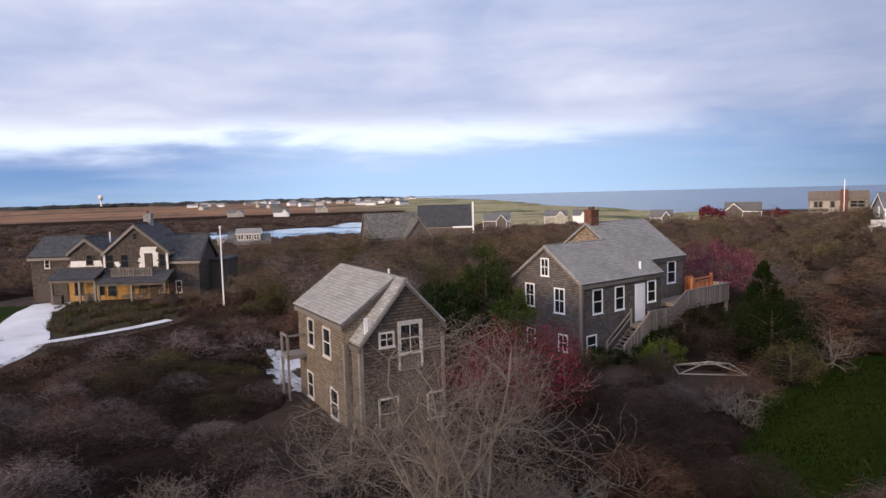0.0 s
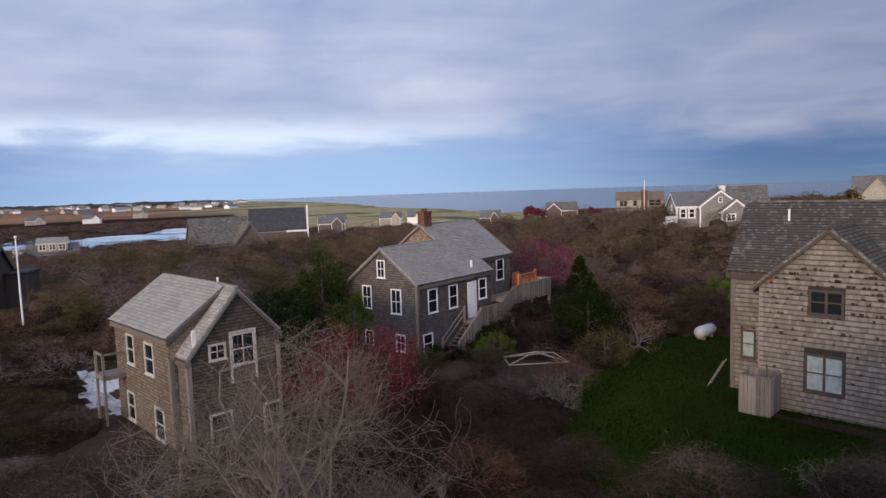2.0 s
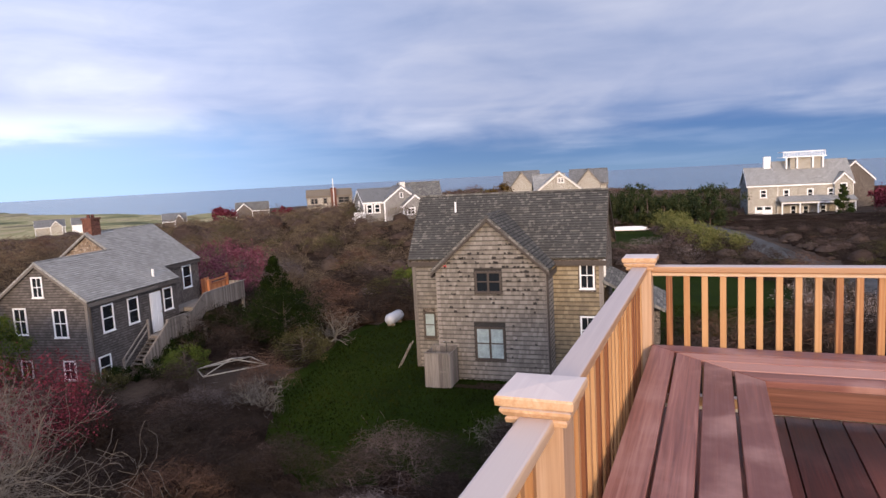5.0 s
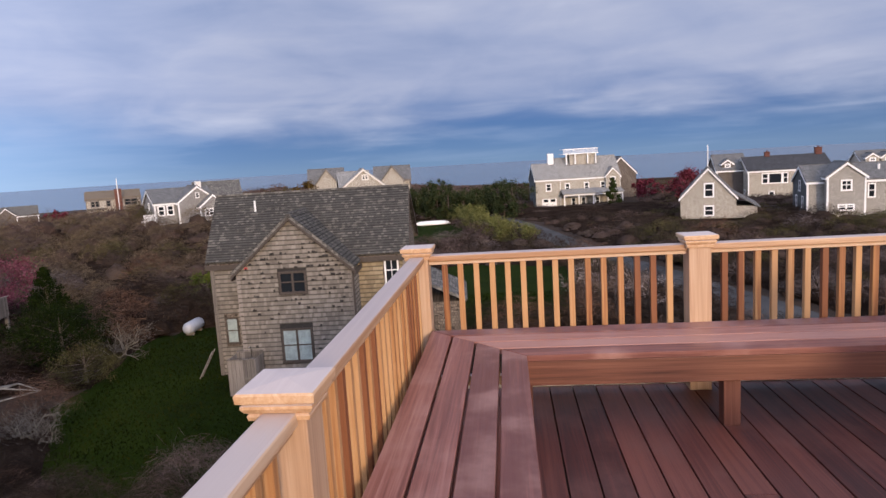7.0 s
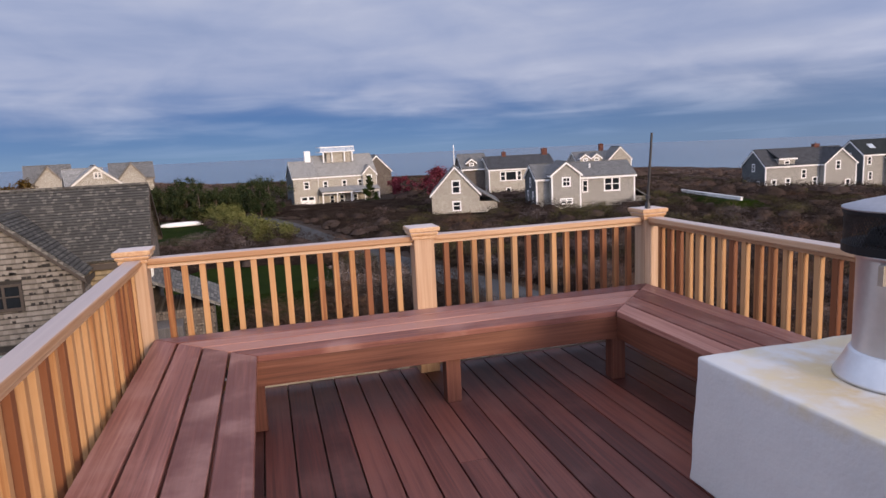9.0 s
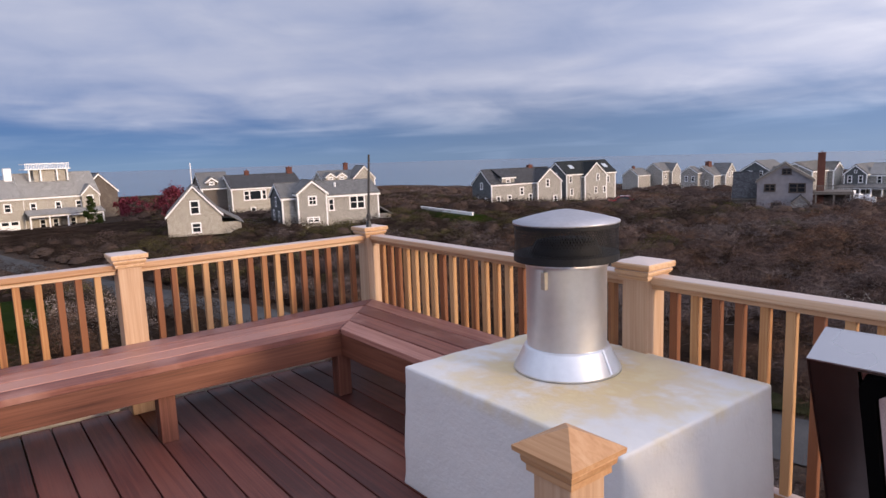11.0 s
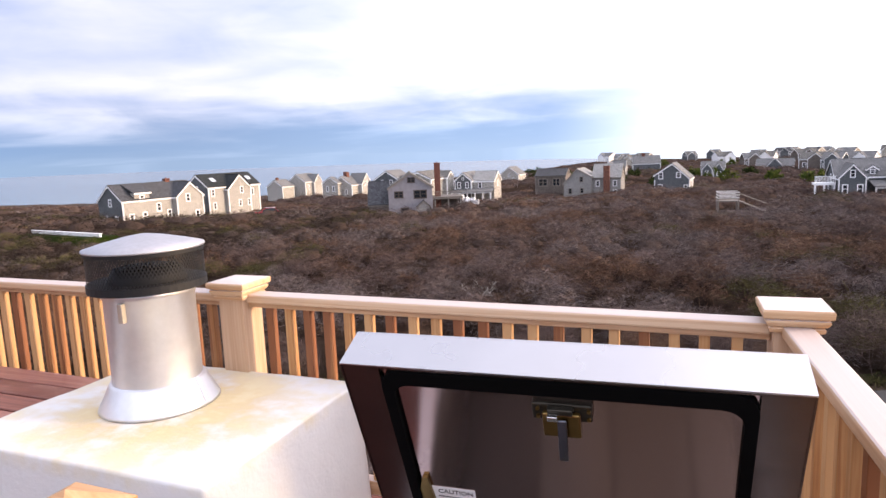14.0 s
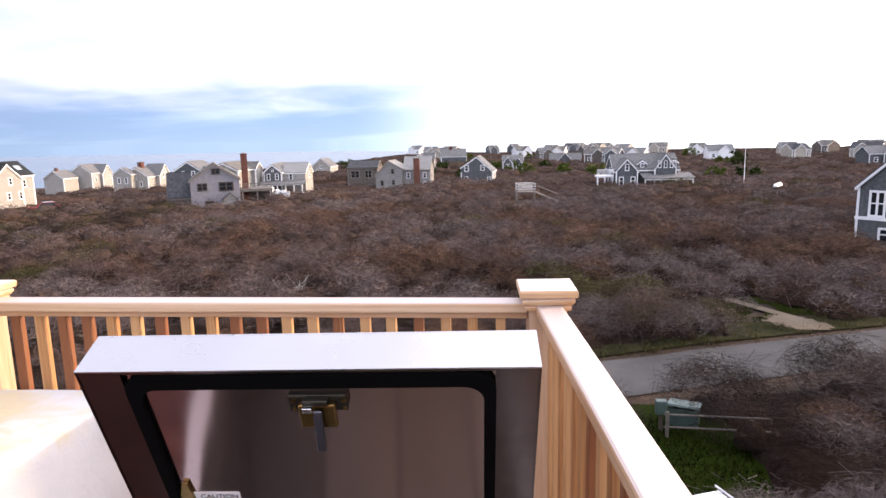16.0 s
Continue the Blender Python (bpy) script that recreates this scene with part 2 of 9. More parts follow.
def piece_shingles(name, dark, mid, light, rough=0.9, spread=0.28, stain_shade=None, flecks=False):
    """Single shingles, each its own tone, weathered in drifts. stain_shade: (lowest course's height, course) of the
    shadow lines painted at the butts.
    flecks: a few bleached pieces among dark ones."""
    m, nt, b = material(name, rough, spec=0.1)
    rnd = link(nt, "ShaderNodeNewGeometry").outputs["Random Per Island"]
    pos = link(nt, "ShaderNodeTexCoord").outputs["Object"]
    grain = noise_tex(nt, link(nt, "ShaderNodeMapping", {"Vector": pos, "Scale": (40.0, 40.0, 4.0)}).outputs[0], 1.0, 3.0)
    each = math_node(nt, "POWER", rnd, 2.0)
    if flecks:
        each = math_node(nt, "ADD", math_node(nt, "MULTIPLY", rnd, 0.45), math_node(nt, "MULTIPLY", smooth(nt, rnd, 0.74, 0.86), 0.75))
    f = math_node(nt, "ADD", math_node(nt, "ADD", math_node(nt, "MULTIPLY", each, spread), math_node(nt, "MULTIPLY", noise_tex(nt, pos, 0.6, 4.0), 0.46)), math_node(nt, "MULTIPLY", grain, 0.22))
    colour = ramp(nt, f, [(0.20, dark), (0.45, mid), (0.82, light)])
    if stain_shade:
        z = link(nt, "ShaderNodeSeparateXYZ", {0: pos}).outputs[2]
        saw = math_node(nt, "FRACT", math_node(nt, "DIVIDE", math_node(nt, "SUBTRACT", z, stain_shade[0] - 0.012), stain_shade[1]))
        # shadow line at the foot of each course, painted into the colour
        butt_shade = math_node(nt, "MULTIPLY", math_node(nt, "SUBTRACT", 1.0, smooth(nt, saw, 0.08, 0.42)), smooth(nt, noise_tex(nt, pos, 2.6, 3.0), 0.08, 0.4))
        colour = mix(nt, math_node(nt, "MULTIPLY", butt_shade, 0.88), colour, tuple(c * 0.42 for c in dark))
    nt.links.new(colour, b.inputs["Base Color"])
    bump(nt, b, grain, 0.4, 0.004)
    return m


def foliage(name, stops, rough=0.85, scale=0.35):
    """Leaves or twigs: each island its own tone, with drifts of colour over the ground."""
    m, nt, b = material(name, rough, spec=0.05)
    rnd = link(nt, "ShaderNodeNewGeometry").outputs["Random Per Island"]
    pos = link(nt, "ShaderNodeTexCoord").outputs["Object"]
    drift = noise_tex(nt, pos, scale, 3.0)
    f = math_node(nt, "ADD", math_node(nt, "MULTIPLY", rnd, 0.45), math_node(nt, "MULTIPLY", drift, 0.55))
    nt.links.new(ramp(nt, f, stops), b.inputs["Base Color"])
    return m


def ground_mat(name, stops, scale=0.25, fine=7.0, rough=0.95, relief=0.6):
    m, nt, b = material(name, rough, spec=0.05)
    pos = link(nt, "ShaderNodeTexCoord").outputs["Object"]
    n = math_node(nt, "ADD", math_node(nt, "MULTIPLY", noise_tex(nt, pos, scale, 6.0, 0.6), 0.62), math_node(nt, "MULTIPLY", noise_tex(nt, pos, fine, 4.0, 0.7), 0.38))
    nt.links.new(ramp(nt, n, stops), b.inputs["Base Color"])
    bump(nt, b, noise_tex(nt, pos, fine * 1.5, 5.0, 0.7), relief, 0.05)
    return m


CEDAR = wood("cedar_rail", (0.36, 0.195, 0.095), (0.49, 0.305, 0.175), (0.58, 0.41, 0.27), 0.5, 0, 0.35, coat=0.15, sky_tint=(0.47, 0.42, 0.42))
CEDAR_POST = wood("cedar_post", (0.37, 0.225, 0.135), (0.47, 0.305, 0.19), (0.55, 0.385, 0.26), 0.55, 2, 0.25)
CEDAR_CAP = wood("cedar_cap", (0.42, 0.225, 0.10), (0.54, 0.33, 0.175), (0.64, 0.44, 0.27), 0.5, 0, 0.2, coat=0.15, sky_tint=(0.60, 0.55, 0.555))
CEDAR_STICK = wood("cedar_baluster", (0.20, 0.070, 0.024), (0.37, 0.175, 0.062), (0.49, 0.28, 0.125), 0.6, 2, 0.62)
CEDAR_NEWEL = wood("cedar_newel_cap", (0.36, 0.18, 0.075), (0.46, 0.26, 0.125), (0.53, 0.33, 0.185), 0.55, 0, 0.2)
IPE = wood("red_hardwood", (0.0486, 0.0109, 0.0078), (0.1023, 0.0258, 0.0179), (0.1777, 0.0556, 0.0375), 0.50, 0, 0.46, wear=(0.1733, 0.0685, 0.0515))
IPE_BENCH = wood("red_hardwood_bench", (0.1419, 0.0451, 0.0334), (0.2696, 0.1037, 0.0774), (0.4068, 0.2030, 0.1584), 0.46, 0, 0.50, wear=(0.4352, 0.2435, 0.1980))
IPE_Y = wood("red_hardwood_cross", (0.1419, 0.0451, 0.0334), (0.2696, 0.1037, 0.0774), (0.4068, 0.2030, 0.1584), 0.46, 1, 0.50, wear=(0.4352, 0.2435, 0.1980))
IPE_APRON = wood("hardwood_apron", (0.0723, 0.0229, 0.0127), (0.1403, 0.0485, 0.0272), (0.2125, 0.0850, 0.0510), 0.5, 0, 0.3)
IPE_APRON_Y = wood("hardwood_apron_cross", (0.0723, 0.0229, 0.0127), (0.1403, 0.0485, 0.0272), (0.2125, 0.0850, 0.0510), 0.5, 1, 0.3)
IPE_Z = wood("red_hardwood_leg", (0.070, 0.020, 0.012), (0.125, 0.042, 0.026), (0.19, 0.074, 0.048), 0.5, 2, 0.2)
WHITE = plain("white_paint", (0.80, 0.80, 0.80), 0.5, vary=0.03)
PEELED = plain("peeling_grey_white_paint", (0.46, 0.445, 0.42), 0.7, vary=0.2, scale=9.0)
OFFWHITE = plain("weathered_white_paint", (0.66, 0.64, 0.60), 0.6, vary=0.12, scale=3.0)
GLASS = plain("window_glass", (0.015, 0.018, 0.022), 0.06, vary=0.1)
CURTAIN = plain("curtained_glass", (0.30, 0.36, 0.36), 0.1, vary=0.25, scale=3.0)
DARKTRIM = plain("dark_stained_trim", (0.055, 0.042, 0.034), 0.7, vary=0.15)
NEW_CEDAR = wood("raw_orange_cedar", (0.30, 0.10, 0.035), (0.42, 0.16, 0.06), (0.52, 0.23, 0.10), 0.6, 2, 0.5)
DARKGREY = wood("dark_weathered_board", (0.065, 0.055, 0.048), (0.11, 0.095, 0.084), (0.17, 0.15, 0.13), 0.85, 0, 0.3)
GREYWOOD = wood("weathered_grey_wood", (0.10, 0.085, 0.075), (0.17, 0.15, 0.13), (0.25, 0.22, 0.195), 0.85, 2, 0.3)
GREYWOOD_X = wood("weathered_grey_board", (0.10, 0.085, 0.075), (0.17, 0.15, 0.13), (0.25, 0.22, 0.195), 0.85, 0, 0.3)
BRICK = shingles("red_brick", (0.085, 0.036, 0.028), (0.145, 0.060, 0.045), (0.21, 0.095, 0.07), 0.21, 0.075, 0.009)
SHINGLE_GREY = shingles("weathered_wall_shingles", (0.086, 0.070, 0.061), (0.148, 0.125, 0.108), (0.226, 0.195, 0.168), missing=0.0)
SHINGLE_WORN = shingles("worn_wall_shingles", (0.094, 0.074, 0.061), (0.164, 0.136, 0.111), (0.250, 0.211, 0.172), missing=0.06)
SHINGLE_TAN = shingles("pale_wall_shingles", (0.33, 0.30, 0.25), (0.45, 0.415, 0.35), (0.55, 0.515, 0.45))
SHINGLE_OCHRE = shingles("ragged_ochre_shingles", (0.15, 0.105, 0.072), (0.27, 0.20, 0.14), (0.46, 0.40, 0.33), missing=0.05)
SHINGLE_SILVER = shingles("silvered_wall_shingles", (0.27, 0.255, 0.23), (0.38, 0.36, 0.325), (0.48, 0.46, 0.42))
SHINGLE_ASH = shingles("ash_grey_wall_shingles", (0.20, 0.19, 0.18), (0.28, 0.27, 0.26), (0.37, 0.355, 0.34))
# also carries the shade of gable ends turned from the sun
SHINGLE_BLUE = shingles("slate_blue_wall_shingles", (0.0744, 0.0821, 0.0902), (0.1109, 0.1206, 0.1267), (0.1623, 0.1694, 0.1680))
SHINGLE_NEW = shingles("new_yellow_shingles", (0.40, 0.22, 0.065), (0.54, 0.33, 0.115), (0.64, 0.43, 0.19))
SHINGLE_UMBER = shingles("umber_wall_shingles", (0.050, 0.040, 0.033), (0.088, 0.072, 0.060), (0.14, 0.115, 0.098))
ROOF_PALE = shingles("pale_grey_roof", (0.20, 0.195, 0.185), (0.29, 0.285, 0.27), (0.37, 0.36, 0.34), 0.3, 0.14, 0.008)
ROOF_MOTTLED = shingles("mottled_grey_roof", (0.062, 0.058, 0.055), (0.13, 0.125, 0.115), (0.25, 0.235, 0.205), 0.25, 0.14, 0.008)
ROOF_DARK = shingles("dark_roof", (0.035, 0.036, 0.040), (0.058, 0.06, 0.066), (0.09, 0.092, 0.10), 0.3, 0.14, 0.008)
ROOF_TAN = shingles("tan_weathered_roof", (0.12, 0.095, 0.065), (0.19, 0.15, 0.105), (0.26, 0.21, 0.15), 0.3, 0.14, 0.008)
ROOF_BLACK = shingles("near_black_roof", (0.012, 0.015, 0.016), (0.020, 0.024, 0.025), (0.034, 0.038, 0.040), 0.3, 0.14, 0.008)
ROOF_GREY = shingles("grey_roof", (0.10, 0.10, 0.10), (0.155, 0.155, 0.155), (0.21, 0.21, 0.205), 0.3, 0.14, 0.008)
HEATH_GROUND = ground_mat("heath_soil", [(0.3, (0.017, 0.011, 0.008)), (0.5, (0.033, 0.022, 0.015)), (0.7, (0.052, 0.034, 0.023))])
GRASS = ground_mat("lawn_turf", [(0.28, (0.0045, 0.0067, 0.0005)), (0.45, (0.0098, 0.0187, 0.0009)), (0.60, (0.0176, 0.0285, 0.0015)), (0.76, (0.0315, 0.0270, 0.0040))], 0.22, 18.0)
ASPHALT = ground_mat("old_asphalt", [(0.3, (0.046, 0.046, 0.047)), (0.5, (0.072, 0.072, 0.074)), (0.7, (0.108, 0.107, 0.106))], 0.4, 25.0, relief=0.2)
SHELL = ground_mat("crushed_white_shell", [(0.3, (0.468, 0.468, 0.486)), (0.5, (0.594, 0.594, 0.612)), (0.7, (0.702, 0.702, 0.720))], 0.5, 14.0, relief=0.3)
SAND = ground_mat("sandy_track", [(0.3, (0.0950, 0.0734, 0.0518)), (0.5, (0.1382, 0.1123, 0.0821)), (0.7, (0.1814, 0.1512, 0.1166))], 0.6, 14.0, relief=0.4)
THICKET = foliage("bare_thicket", [(0.25, (0.0385, 0.0266, 0.0251)), (0.45, (0.0785, 0.0546, 0.0501)), (0.60, (0.1153, 0.0821, 0.0731)), (0.75, (0.1538, 0.1166, 0.1058))], scale=0.5)
VERGE_GRASS = foliage("verge_grass", [(0.25, (0.018, 0.026, 0.005)), (0.45, (0.034, 0.050, 0.009)), (0.60, (0.052, 0.068, 0.013)), (0.75, (0.082, 0.082, 0.025))], scale=0.3)
GRASS_BLADE = foliage("grass_blades", [(0.25, (0.0039, 0.0060, 0.0006)), (0.45, (0.0078, 0.0136, 0.0010)), (0.60, (0.0137, 0.0212, 0.0017)), (0.75, (0.0254, 0.0257, 0.0042))], scale=0.3)
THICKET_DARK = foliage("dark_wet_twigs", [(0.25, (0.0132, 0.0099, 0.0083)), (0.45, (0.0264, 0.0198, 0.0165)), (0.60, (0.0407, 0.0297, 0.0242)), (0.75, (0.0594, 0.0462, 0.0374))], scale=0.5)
THICKET_TAN = foliage("tan_leafing_twigs", [(0.25, (0.0499, 0.0374, 0.0250)), (0.45, (0.0936, 0.0702, 0.0468)), (0.60, (0.1326, 0.0998, 0.0655)), (0.75, (0.1747, 0.1342, 0.0874))], scale=0.5)
THICKET_GREY = foliage("grey_twigs", [(0.25, (0.0507, 0.0416, 0.0419)), (0.45, (0.0983, 0.0798, 0.0787)), (0.60, (0.1439, 0.1179, 0.1153)), (0.75, (0.1947, 0.1595, 0.1506))], scale=0.5)
THICKET_RUST = foliage("rust_brown_twigs", [(0.25, (0.0421, 0.0239, 0.0179)), (0.45, (0.0872, 0.0496, 0.0356)), (0.60, (0.1264, 0.0750, 0.0501)), (0.75, (0.1657, 0.1117, 0.0750))], scale=0.5)
THICKET_OLIVE = foliage("olive_budding_twigs", [(0.25, (0.0251, 0.0235, 0.0112)), (0.45, (0.0500, 0.0473, 0.0193)), (0.60, (0.0766, 0.0696, 0.0277)), (0.75, (0.1112, 0.0947, 0.0416))], scale=0.5)
BARK_PALE = plain("pale_lichened_bark", (0.1872, 0.1610, 0.1270), 0.9, vary=0.22, scale=9.0, relief=0.5)
BARK_TWIG = plain("grey_brown_twigs", (0.1416, 0.1200, 0.0984), 0.9, vary=0.25, scale=9.0)
BARK_DARK = plain("brown_bark", (0.085, 0.062, 0.047), 0.9, vary=0.25, scale=9.0, relief=0.5)
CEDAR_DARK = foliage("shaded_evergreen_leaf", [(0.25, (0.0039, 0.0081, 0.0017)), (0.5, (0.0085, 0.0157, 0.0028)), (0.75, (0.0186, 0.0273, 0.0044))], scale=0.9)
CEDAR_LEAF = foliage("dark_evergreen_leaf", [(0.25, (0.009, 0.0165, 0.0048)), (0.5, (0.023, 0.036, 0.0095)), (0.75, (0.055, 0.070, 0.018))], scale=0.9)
BRIGHT_LEAF = foliage("fresh_green_leaf", [(0.25, (0.0253, 0.0425, 0.0080)), (0.5, (0.0609, 0.0851, 0.0161)), (0.75, (0.1207, 0.1288, 0.0287))], scale=0.9)
RED_LEAF = foliage("crabapple_red_leaf", [(0.25, (0.0384, 0.0086, 0.0120)), (0.5, (0.1115, 0.0208, 0.0304)), (0.75, (0.2228, 0.0544, 0.0824))], scale=0.9)
PINK_LEAF = foliage("pink_blossom", [(0.25, (0.070, 0.018, 0.030)), (0.5, (0.140, 0.042, 0.064)), (0.75, (0.240, 0.095, 0.125))], scale=0.9)

PIECE_WORN = piece_shingles("old_silvered_shingle", (0.1196, 0.1066, 0.0925), (0.2050, 0.1835, 0.1588), (0.3196, 0.2914, 0.2562), stain_shade=(-7.3, 0.19))
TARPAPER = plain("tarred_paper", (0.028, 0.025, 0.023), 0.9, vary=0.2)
PIECE_YELLOW = piece_shingles("newer_tan_shingle", (0.1625, 0.1320, 0.0930), (0.2812, 0.2270, 0.1470), (0.4125, 0.3432, 0.2325), stain_shade=(-7.3, 0.19))
PIECE_GREY = piece_shingles("grey_shingle", (0.066, 0.058, 0.054), (0.118, 0.105, 0.097), (0.19, 0.17, 0.157), stain_shade=(-8.75, 0.15))
# cottage: sunlight on the west wall and shade on the gable set by colour
PIECE_TAN = piece_shingles("sunned_cottage_shingle", (0.0879, 0.0702, 0.0535), (0.1529, 0.1248, 0.0957), (0.2293, 0.1911, 0.1476), stain_shade=(-8.4, 0.14))
PIECE_BROWN = piece_shingles("brown_cottage_shingle", (0.050, 0.041, 0.035), (0.088, 0.073, 0.062), (0.145, 0.122, 0.105), stain_shade=(-8.4, 0.14))
PIECE_ROOF = piece_shingles("mottled_roof_shingle", (0.050, 0.049, 0.048), (0.090, 0.087, 0.082), (0.195, 0.185, 0.162), spread=0.26, flecks=True, stain_shade=(-2.166, 0.104))
PIECE_ROOF_PALE = piece_shingles("pale_roof_shingle", (0.215, 0.21, 0.20), (0.29, 0.285, 0.27), (0.365, 0.36, 0.345))

# ---------------- building helpers ----------------
def finish(name, bm, mats, parent=None, label="", smooth_faces=False):
    me = bpy.data.meshes.new(name)
    bm.normal_update()
    bm.to_mesh(me)
    bm.free()
    for mt in mats if isinstance(mats, (list, tuple)) else [mats]:
        me.materials.append(mt)
    if smooth_faces:
        me.polygons.foreach_set("use_smooth", [True] * len(me.polygons))
    ob = new(name, me)
    ob.parent = parent
    return tagged(ob, label)


def part(name, bm, mats, parent, label="", smooth_faces=False):
    return finish(name, bm, mats, parent, label, smooth_faces)


def share(name, mesh, parent, loc=(0, 0, 0), rz=0.0, label=""):
    """Another object on the same mesh."""
    ob = new(name, mesh)
    ob.parent = parent
    ob.matrix_basis = pose(*loc, 0, 0, rz)
    return tagged(ob, label)


def empty(name, loc=(0, 0, 0), rz=0.0, scale=1.0):
    ob = new(name)
    ob.empty_display_size = 0.2
    ob.matrix_basis = pose(*loc, 0, 0, rz) @ Matrix.Scale(scale, 4)
    return ob


def box(bm, x0, x1, y0, y1, z0, z1, bevel=0.0):
    r = bmesh.ops.create_cube(bm, size=1.0, matrix=Matrix.Translation(((x0 + x1) / 2, (y0 + y1) / 2, (z0 + z1) / 2)) @ Matrix.Diagonal((x1 - x0, y1 - y0, z1 - z0, 1)))
    if bevel:
        es = list({e for v in r["verts"] for e in v.link_edges})
        bmesh.ops.bevel(bm, geom=es, offset=bevel, segments=2, affect="EDGES", profile=0.5)
    return bm


def boxed(x0, x1, y0, y1, z0, z1, bevel=0.0):
    return box(bmesh.new(), x0, x1, y0, y1, z0, z1, bevel)


def prism(bm, pts, z0, z1):
    """An upright prism on a plan outline given anticlockwise."""
    lo = [bm.verts.new((x, y, z0)) for x, y in pts]
    hi = [bm.verts.new((x, y, z1)) for x, y in pts]
    bm.faces.new(lo[::-1])
    bm.faces.new(hi)
    for i in range(len(pts)):
        j = (i + 1) % len(pts)
        bm.faces.new((lo[i], lo[j], hi[j], hi[i]))
    return bm


def solid(bm, quad, thick):
    """A slab: four corners and a thickness along the downward normal."""
    q = [Vector(p) for p in quad]
    n = (q[1] - q[0]).cross(q[2] - q[0]).normalized()
    if n.z < 0:
        n = -n
    a = [bm.verts.new(p) for p in q]
    b = [bm.verts.new(p - n * thick) for p in q]
    bm.faces.new(a)
    bm.faces.new(b[::-1])
    for i in range(len(q)):
        j = (i + 1) % len(q)
        bm.faces.new((a[j], a[i], b[i], b[j]))
    bmesh.ops.recalc_face_normals(bm, faces=bm.faces)


def lathe(bm, profile, segs=32, centre=(0, 0)):
    rings = [[bm.verts.new((centre[0] + r * math.cos(2 * math.pi * i / segs), centre[1] + r * math.sin(2 * math.pi * i / segs), z)) for i in range(segs)] for r, z in profile]
    for a, b in zip(rings, rings[1:]):
        for i in range(segs):
            j = (i + 1) % segs
            bm.faces.new((a[i], a[j], b[j], b[i]))
    bm.faces.new(rings[0][::-1])
    bm.faces.new(rings[-1])
    return bm


def rod(bm, a, b, r, segs=8, r2=None):
    a, b = Vector(a), Vector(b)
    d = b - a
    m = Matrix.Translation((a + b) / 2) @ d.to_track_quat("Z", "Y").to_matrix().to_4x4()
    bmesh.ops.create_cone(bm, cap_ends=True, segments=segs, radius1=r, radius2=r if r2 is None else r2, depth=d.length, matrix=m)
    return bm


def mesh_np(name, verts, faces, mats, parent=None, smooth_faces=False):
    """A mesh straight from arrays; faces all with the same number of corners."""
    me = bpy.data.meshes.new(name)
    verts, faces = np.asarray(verts, np.float32), np.asarray(faces, np.int32)
    k = faces.shape[1]
    me.vertices.add(len(verts))
    me.vertices.foreach_set("co", verts.ravel())
    me.loops.add(faces.size)
    me.loops.foreach_set("vertex_index", faces.ravel())
    me.polygons.add(len(faces))
    me.polygons.foreach_set("loop_start", np.arange(0, faces.size, k, dtype=np.int32))
    me.polygons.foreach_set("use_smooth", np.full(len(faces), smooth_faces))
    me.update(calc_edges=True)
    me.materials.append(mats)
    ob = new(name, me)
    ob.parent = parent
    return ob


# ---------------- ground ----------------
# clear stretches in plan: lawn outlines, road and drive lines with half widths, house yards
LAWN_NEAR = [(17.0, 8.2), (20.4, 2.6), (26, 3.0), (33.5, 0.0), (37, -6), (44, -9), (54, -6.5), (56, 2.0), (46, 6), (37.5, 8.0), (38.0, 15.5), (33.5, 16.8), (28, 15.0), (24, 14.0), (20.0, 11.8)]
LAWN_FAR = [(70, 3.8), (76, 1.6), (88, 4.4), (98, 6.4), (99, 11.4), (86, 10.5), (73, 9)]
LAWN_BOX = [(-1.6, -22.6), (-3.0, -22.6), (-4.2, -20.6), (-4.2, -18.2), (-2.6, -15.6), (0.5, -14), (1.8, -16), (0.6, -20)]
LAWN_D = [(-2.6, 48.6), (-2.8, 57.5), (-2.2, 59.6), (1.6, 57.6), (5.0, 55.6), (6.4, 52.0), (4.6, 48.4), (-1.2, 46.4)]
LAWN_W = [(-13, 51), (-6.2, 50.5), (-6.0, 56), (-5.4, 61), (-13, 63)]
LAWN_L = [(18, -143), (32, -143), (34, -146), (18, -146)]
ROAD = [(140, 22), (112, 6), (96, -0.5), (83, -4.6), (68, -8.3), (54, -11.8), (38, -15.3), (25, -18.5), (11, -21.8), (-1.4, -25.8), (-13, -30.2), (-30, -37), (-60, -50), (-100, -72)]
DRIVE = [(-12, 29), (-7.4, 35.0), (-4.2, 41.5), (-3.3, 46.0), (-4.3, 51), (-4.5, 56), (-3.1, 61.2)]
DRIVE_B = [(-2.8, 44.5), (-1.4, 45.0), (0.8, 45.7), (2.9, 46.4), (5.1, 47.9)]
YARD_SHELL = [(8.2, 35.6), (9.9, 35.4), (11.0, 31.5), (9.4, 25.6), (8.4, 26.6), (8.9, 31.5)]
YARD_BACK = [(17.4, 28.4), (20.6, 26.0), (19.8, 24.4), (16.8, 26.4)]

POND = [(24, 216), (46, 200), (60, 206), (76, 198), (93, 215), (110, 280), (97, 286), (78, 262), (59, 252), (44, 262), (28, 263)]


def in_poly(p, x, y):
    hit = np.zeros(np.shape(x), bool)
    for (x0, y0), (x1, y1) in zip(p, p[1:] + p[:1]):
        if y0 != y1:
            hit ^= ((y0 > y) != (y1 > y)) & (x < (x1 - x0) * (y - y0) / (y1 - y0) + x0)
    return hit


